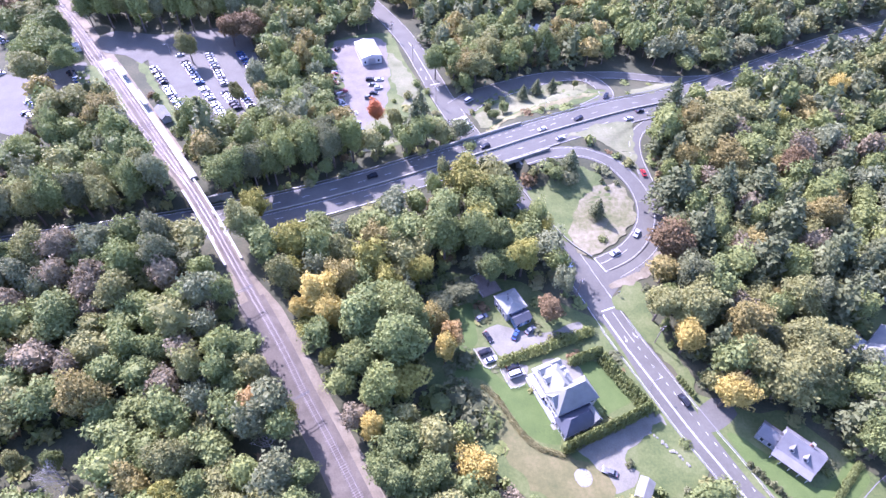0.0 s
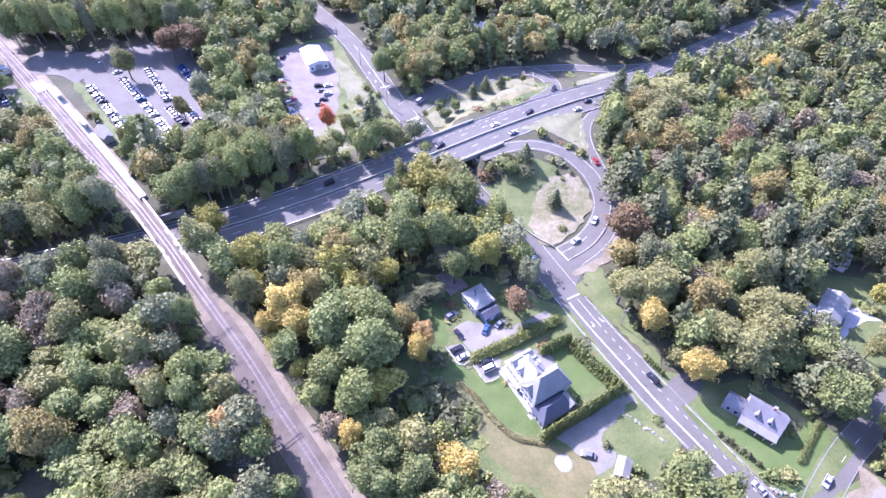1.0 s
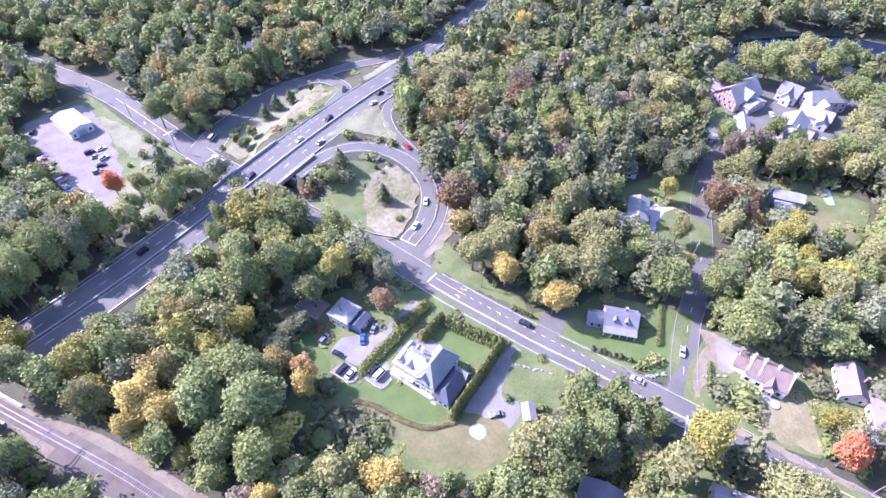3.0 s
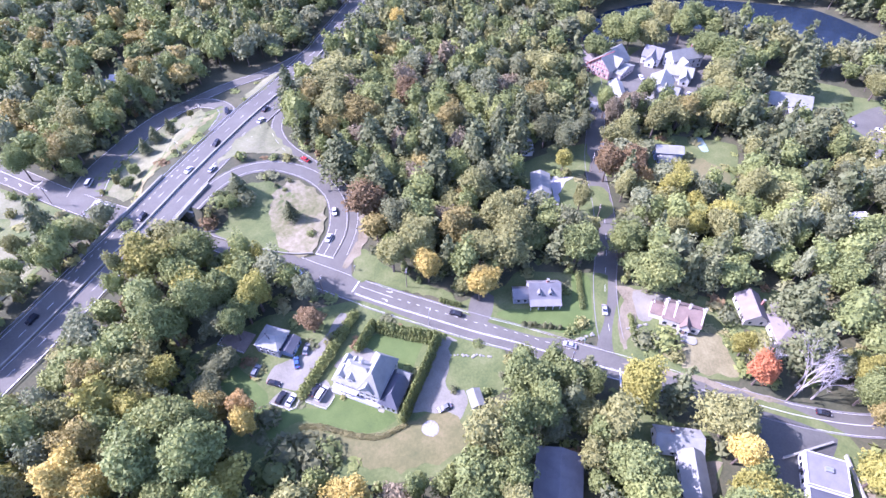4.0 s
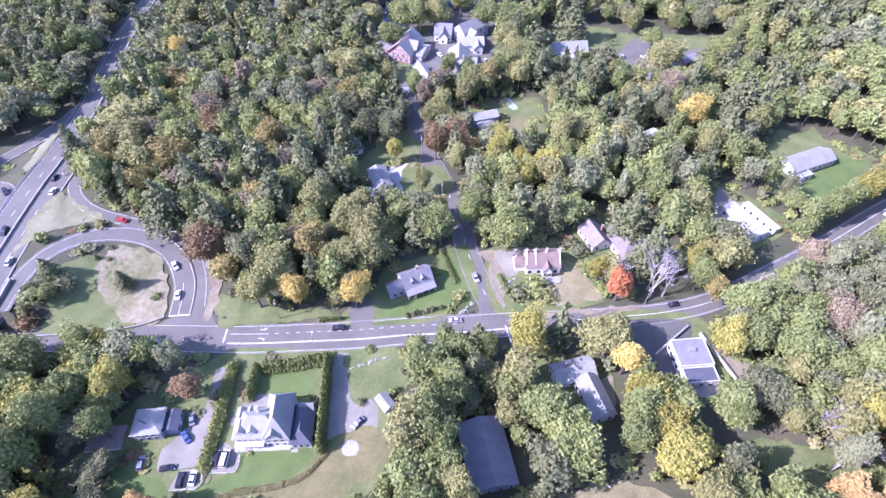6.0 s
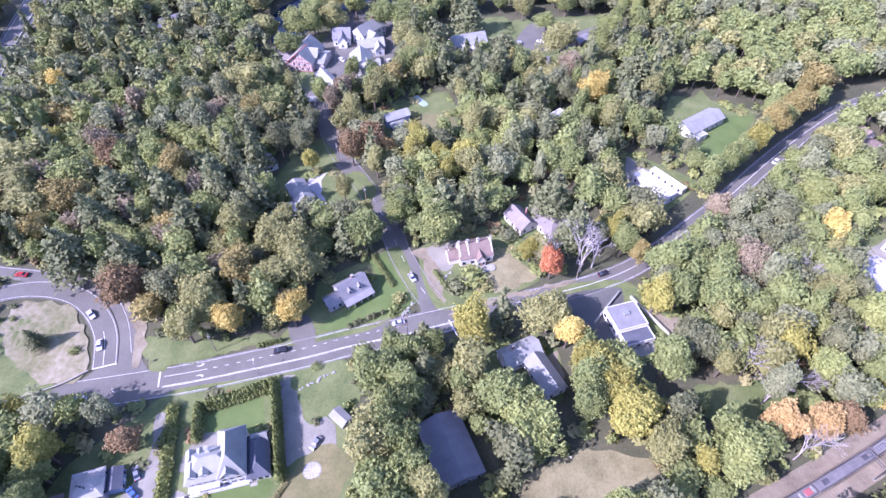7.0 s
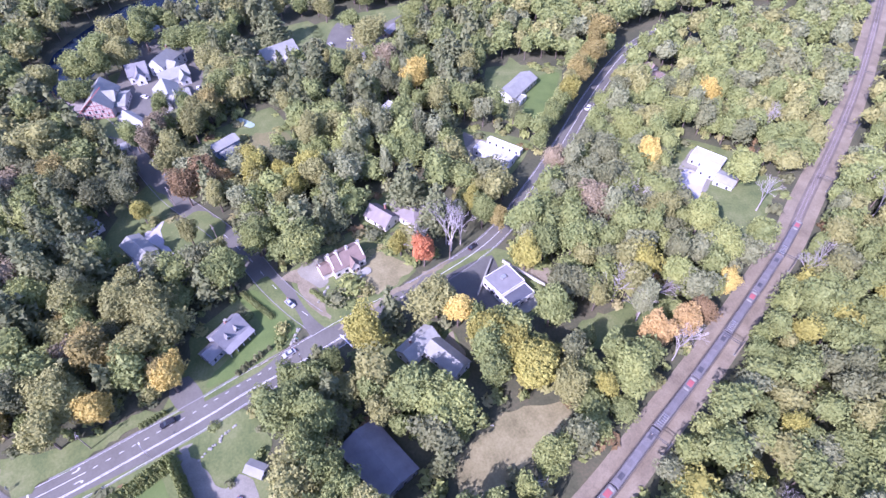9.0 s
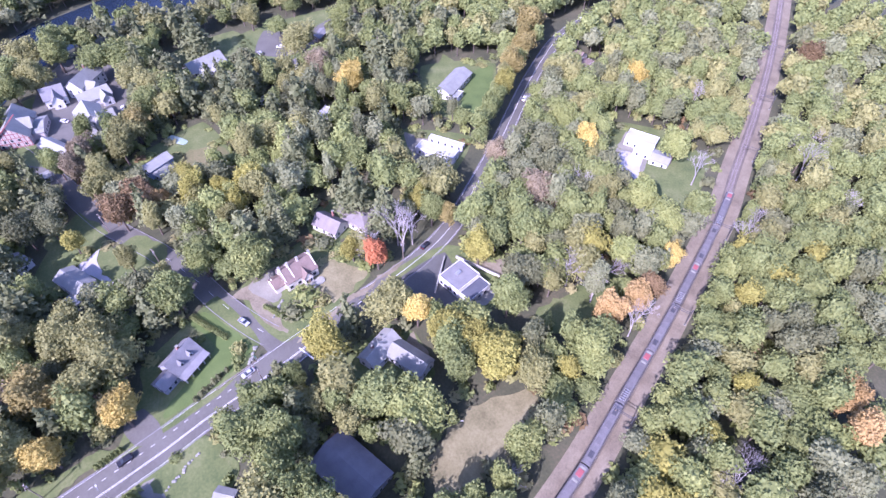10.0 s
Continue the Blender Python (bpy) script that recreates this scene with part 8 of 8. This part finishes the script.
FAR = {"broad": mass("broad"), "pine": mass("pine"), "far broad": [broadleaf(140 + k, 22, 380, 0.47) for k in range(6)], "far pine": [conifer(150 + k, 10, 8, 0.8) for k in range(3)]}
ZONES = [
    # name, centre, reach, mix of colours
    ("west", (-150, 60), 170, "green greygreen lightgreen darkgreen lightgreen green green olive green lightgreen olive green mauve green"),
    ("north", (-60, 330), 190, "green green lightgreen pine greygreen olive lightgreen green gold"),
    ("middle", (-20, 130), 70, "lightgreen olive green yellowgreen lightgreen green greygreen"),
    ("ridge", (150, 180), 110, "green lightgreen lightgreen pine olive lightgreen green gold pine mauve lightgreen greygreen"),
    ("village", (190, 40), 90, "green green darkgreen olive lightgreen pine greygreen"),
    ("lane", (150, -60), 90, "green darkgreen green olive greygreen green"),
    ("rails", (60, -120), 120, "green green darkgreen yellowgreen green lightgreen olive green green greygreen"),
    ("far", (330, 100), 300, "green darkgreen greygreen olive pine green"),
    ("south", (250, -220), 250, "green darkgreen green green olive green greygreen"),
]


def zone_of(x, y):
    return min(ZONES, key=lambda z: math.hypot(x - z[1][0], y - z[1][1]) / z[2])


rng = np.random.default_rng(7)
step = 9.4
cx, cy = np.meshgrid(np.arange(-330, 470, step), np.arange(-330, 450, step))
spots = np.stack([cx.ravel(), cy.ravel()], 1)
spots[:, 0] += np.tile((np.arange(cx.shape[0]) % 2 * step / 2)[:, None], (1, cx.shape[1])).ravel()
spots += rng.uniform(-2.6, 2.6, spots.shape)
# the place that the flight looks over: a wide fan round its start
span = np.hypot(spots[:, 0], spots[:, 1])
bearing = np.degrees(np.arctan2(spots[:, 0], spots[:, 1]))
ok = (span < 470) & (bearing > -44) & (bearing < 152) | (span < 270) & (bearing > -60) & (bearing < 168) | (span < 140) & (bearing > -85) | (span < 80)
for line, half in CORRIDORS:
    far = np.sqrt(((spots[:, None] - line[None, :, :2]) ** 2).sum(-1).min(1))
    ok &= far > half + 2.2
for poly in CLEAR + KEEP_OPEN:
    ok &= ~within(poly, spots)
    grown = np.sqrt(((spots[:, None] - poly[None]) ** 2).sum(-1).min(1))
    ok &= grown > 3.0
single = np.array(TREES)
gap = np.sqrt(((spots[:, None] - single[None, :, :2]) ** 2).sum(-1)) - single[None, :, 2] * 0.62
ok &= gap.min(1) > 1.2
spots = spots[ok]
# fill the holes that are left, with smaller crowns
more = rng.uniform((-330, -330), (470, 450), (26000, 2))
span = np.hypot(more[:, 0], more[:, 1])
bearing = np.degrees(np.arctan2(more[:, 0], more[:, 1]))
more = more[(span < 300) & (bearing > -70) & (bearing < 162)]
ok = np.ones(len(more), bool)
for line, half in CORRIDORS:
    ok &= np.sqrt(((more[:, None] - line[None, :, :2]) ** 2).sum(-1).min(1)) > half + 1.2
for poly in CLEAR + KEEP_OPEN:
    ok &= ~within(poly, more)
    ok &= np.sqrt(((more[:, None] - poly[None]) ** 2).sum(-1).min(1)) > 2.2
ok &= (np.sqrt(((more[:, None] - single[None, :, :2]) ** 2).sum(-1)) - single[None, :, 2] * 0.7).min(1) > 1.0
more = more[ok]
more = more[((more[:, None] - spots[None]) ** 2).sum(-1).min(1) > 5.6**2]
taken = []
for q in more:
    if all((q[0] - o[0]) ** 2 + (q[1] - o[1]) ** 2 > 5.2**2 for o in taken):
        taken.append(q)
first = len(spots)
spots = np.vstack([spots, np.array(taken).reshape(-1, 2)])
heights = land(spots)
woods = {}
for n, ((x, y), z) in enumerate(zip(spots, heights)):
    zone = zone_of(x, y)
    names = zone[3].split()
    colour = names[int(rng.integers(len(names)))]
    kind = "pine" if colour == "pine" else "broad"
    kind = kind if math.hypot(x, y) < 270 else "far " + kind
    shape = FAR[kind][int(rng.integers(len(FAR[kind])))]
    wide, tall, turn = rng.uniform(1.08, 1.7), rng.uniform(0.85, 1.65), rng.uniform(0, 6.28)
    if n >= first:
        wide, tall = wide * 0.7, tall * 0.85
    c, s = math.cos(turn), math.sin(turn)
    m = np.array([[c * wide, -s * wide, 0], [s * wide, c * wide, 0], [0, 0, tall]])
    woods.setdefault(zone[0], []).append((colour, shape, m, (x, y, z)))
for zone, members in woods.items():
    colours = sorted({c for c, *_ in members})
    vs, fs, ns, slots, count = [], [], [], [], 0
    stems = ([], [])
    for colour, (v, f, cv, cf, n, cn), m, at in members:
        at = np.array(at)
        for a, b, c in ((v, f, n), (cv, cf, cn)):
            vs.append(a @ m.T + at)
            ns.append(unit(c @ np.linalg.inv(m)))
            fs.append((b + count).tolist())
            slots += [colours.index(colour)] * len(b)
            count += len(a)
        limb(stems[0], stems[1], at - (0, 0, 0.5), at + (0, 0, 8.0), 0.3, 0.16, 4)
    crown = mesh_object("woodland", np.vstack(vs), [f for some in fs for f in some], [LEAVES[c] for c in colours], slots=slots, normals=np.vstack(ns))
    tagged(crown, "dense mixed woodland turning autumn colours", "woods", kind="stuff")
    mesh_object("trunks", stems[0], stems[1], BARK, crown)

# ---- undergrowth between the trees ----
spots = rng.uniform((-240, -200), (260, 330), (7600, 2))
span = np.hypot(spots[:, 0], spots[:, 1])
bearing = np.degrees(np.arctan2(spots[:, 0], spots[:, 1]))
ok = (span < 290) & (bearing > -70) & (bearing < 165)
for line, half in CORRIDORS:
    ok &= np.sqrt(((spots[:, None] - line[None, :, :2]) ** 2).sum(-1).min(1)) > half + 0.8
for poly in CLEAR + HOUSE_PLOTS:
    ok &= ~within(poly, spots)
spots = spots[ok]
heights = land(spots)
open_air = np.any([within(poly, spots) for poly in KEEP_OPEN], 0)
keep = ~open_air | (rng.random(len(spots)) < 0.6)
spots, heights, open_air = spots[keep], heights[keep], open_air[keep]
low_v, low_f, low_n = shrub_shape(4, 34, 0.23, False)
low_f = [tuple(f) for f in low_f]
hues = ["green", "olive", "lightgreen", "darkgreen", "straw", "russet"]
vs, fs, ns, slots = [], [], [], []
for n, ((x, y), z) in enumerate(zip(spots, heights)):
    wide, tall, turn = rng.uniform(1.6, 4.2), rng.uniform(1.0, 5.0) * (0.45 if open_air[n] else 1), rng.uniform(0, 6.28)
    c, s = math.cos(turn), math.sin(turn)
    m = np.array([[c * wide, -s * wide, 0], [s * wide, c * wide, 0], [0, 0, tall]])
    vs.append(low_v @ m.T + (x, y, z))
    ns.append(unit(low_n @ np.linalg.inv(m)))
    fs += [tuple(i + n * len(low_v) for i in f) for f in low_f]
    slots += [int(rng.choice(6, p=[0.3, 0.2, 0.2, 0.15, 0.08, 0.07]))] * len(low_f)
tagged(mesh_object("undergrowth", np.vstack(vs), fs, [LEAVES[h] for h in hues], slots=slots, normals=np.vstack(ns)), "low scrub and saplings under and between the trees", "undergrowth", kind="stuff")
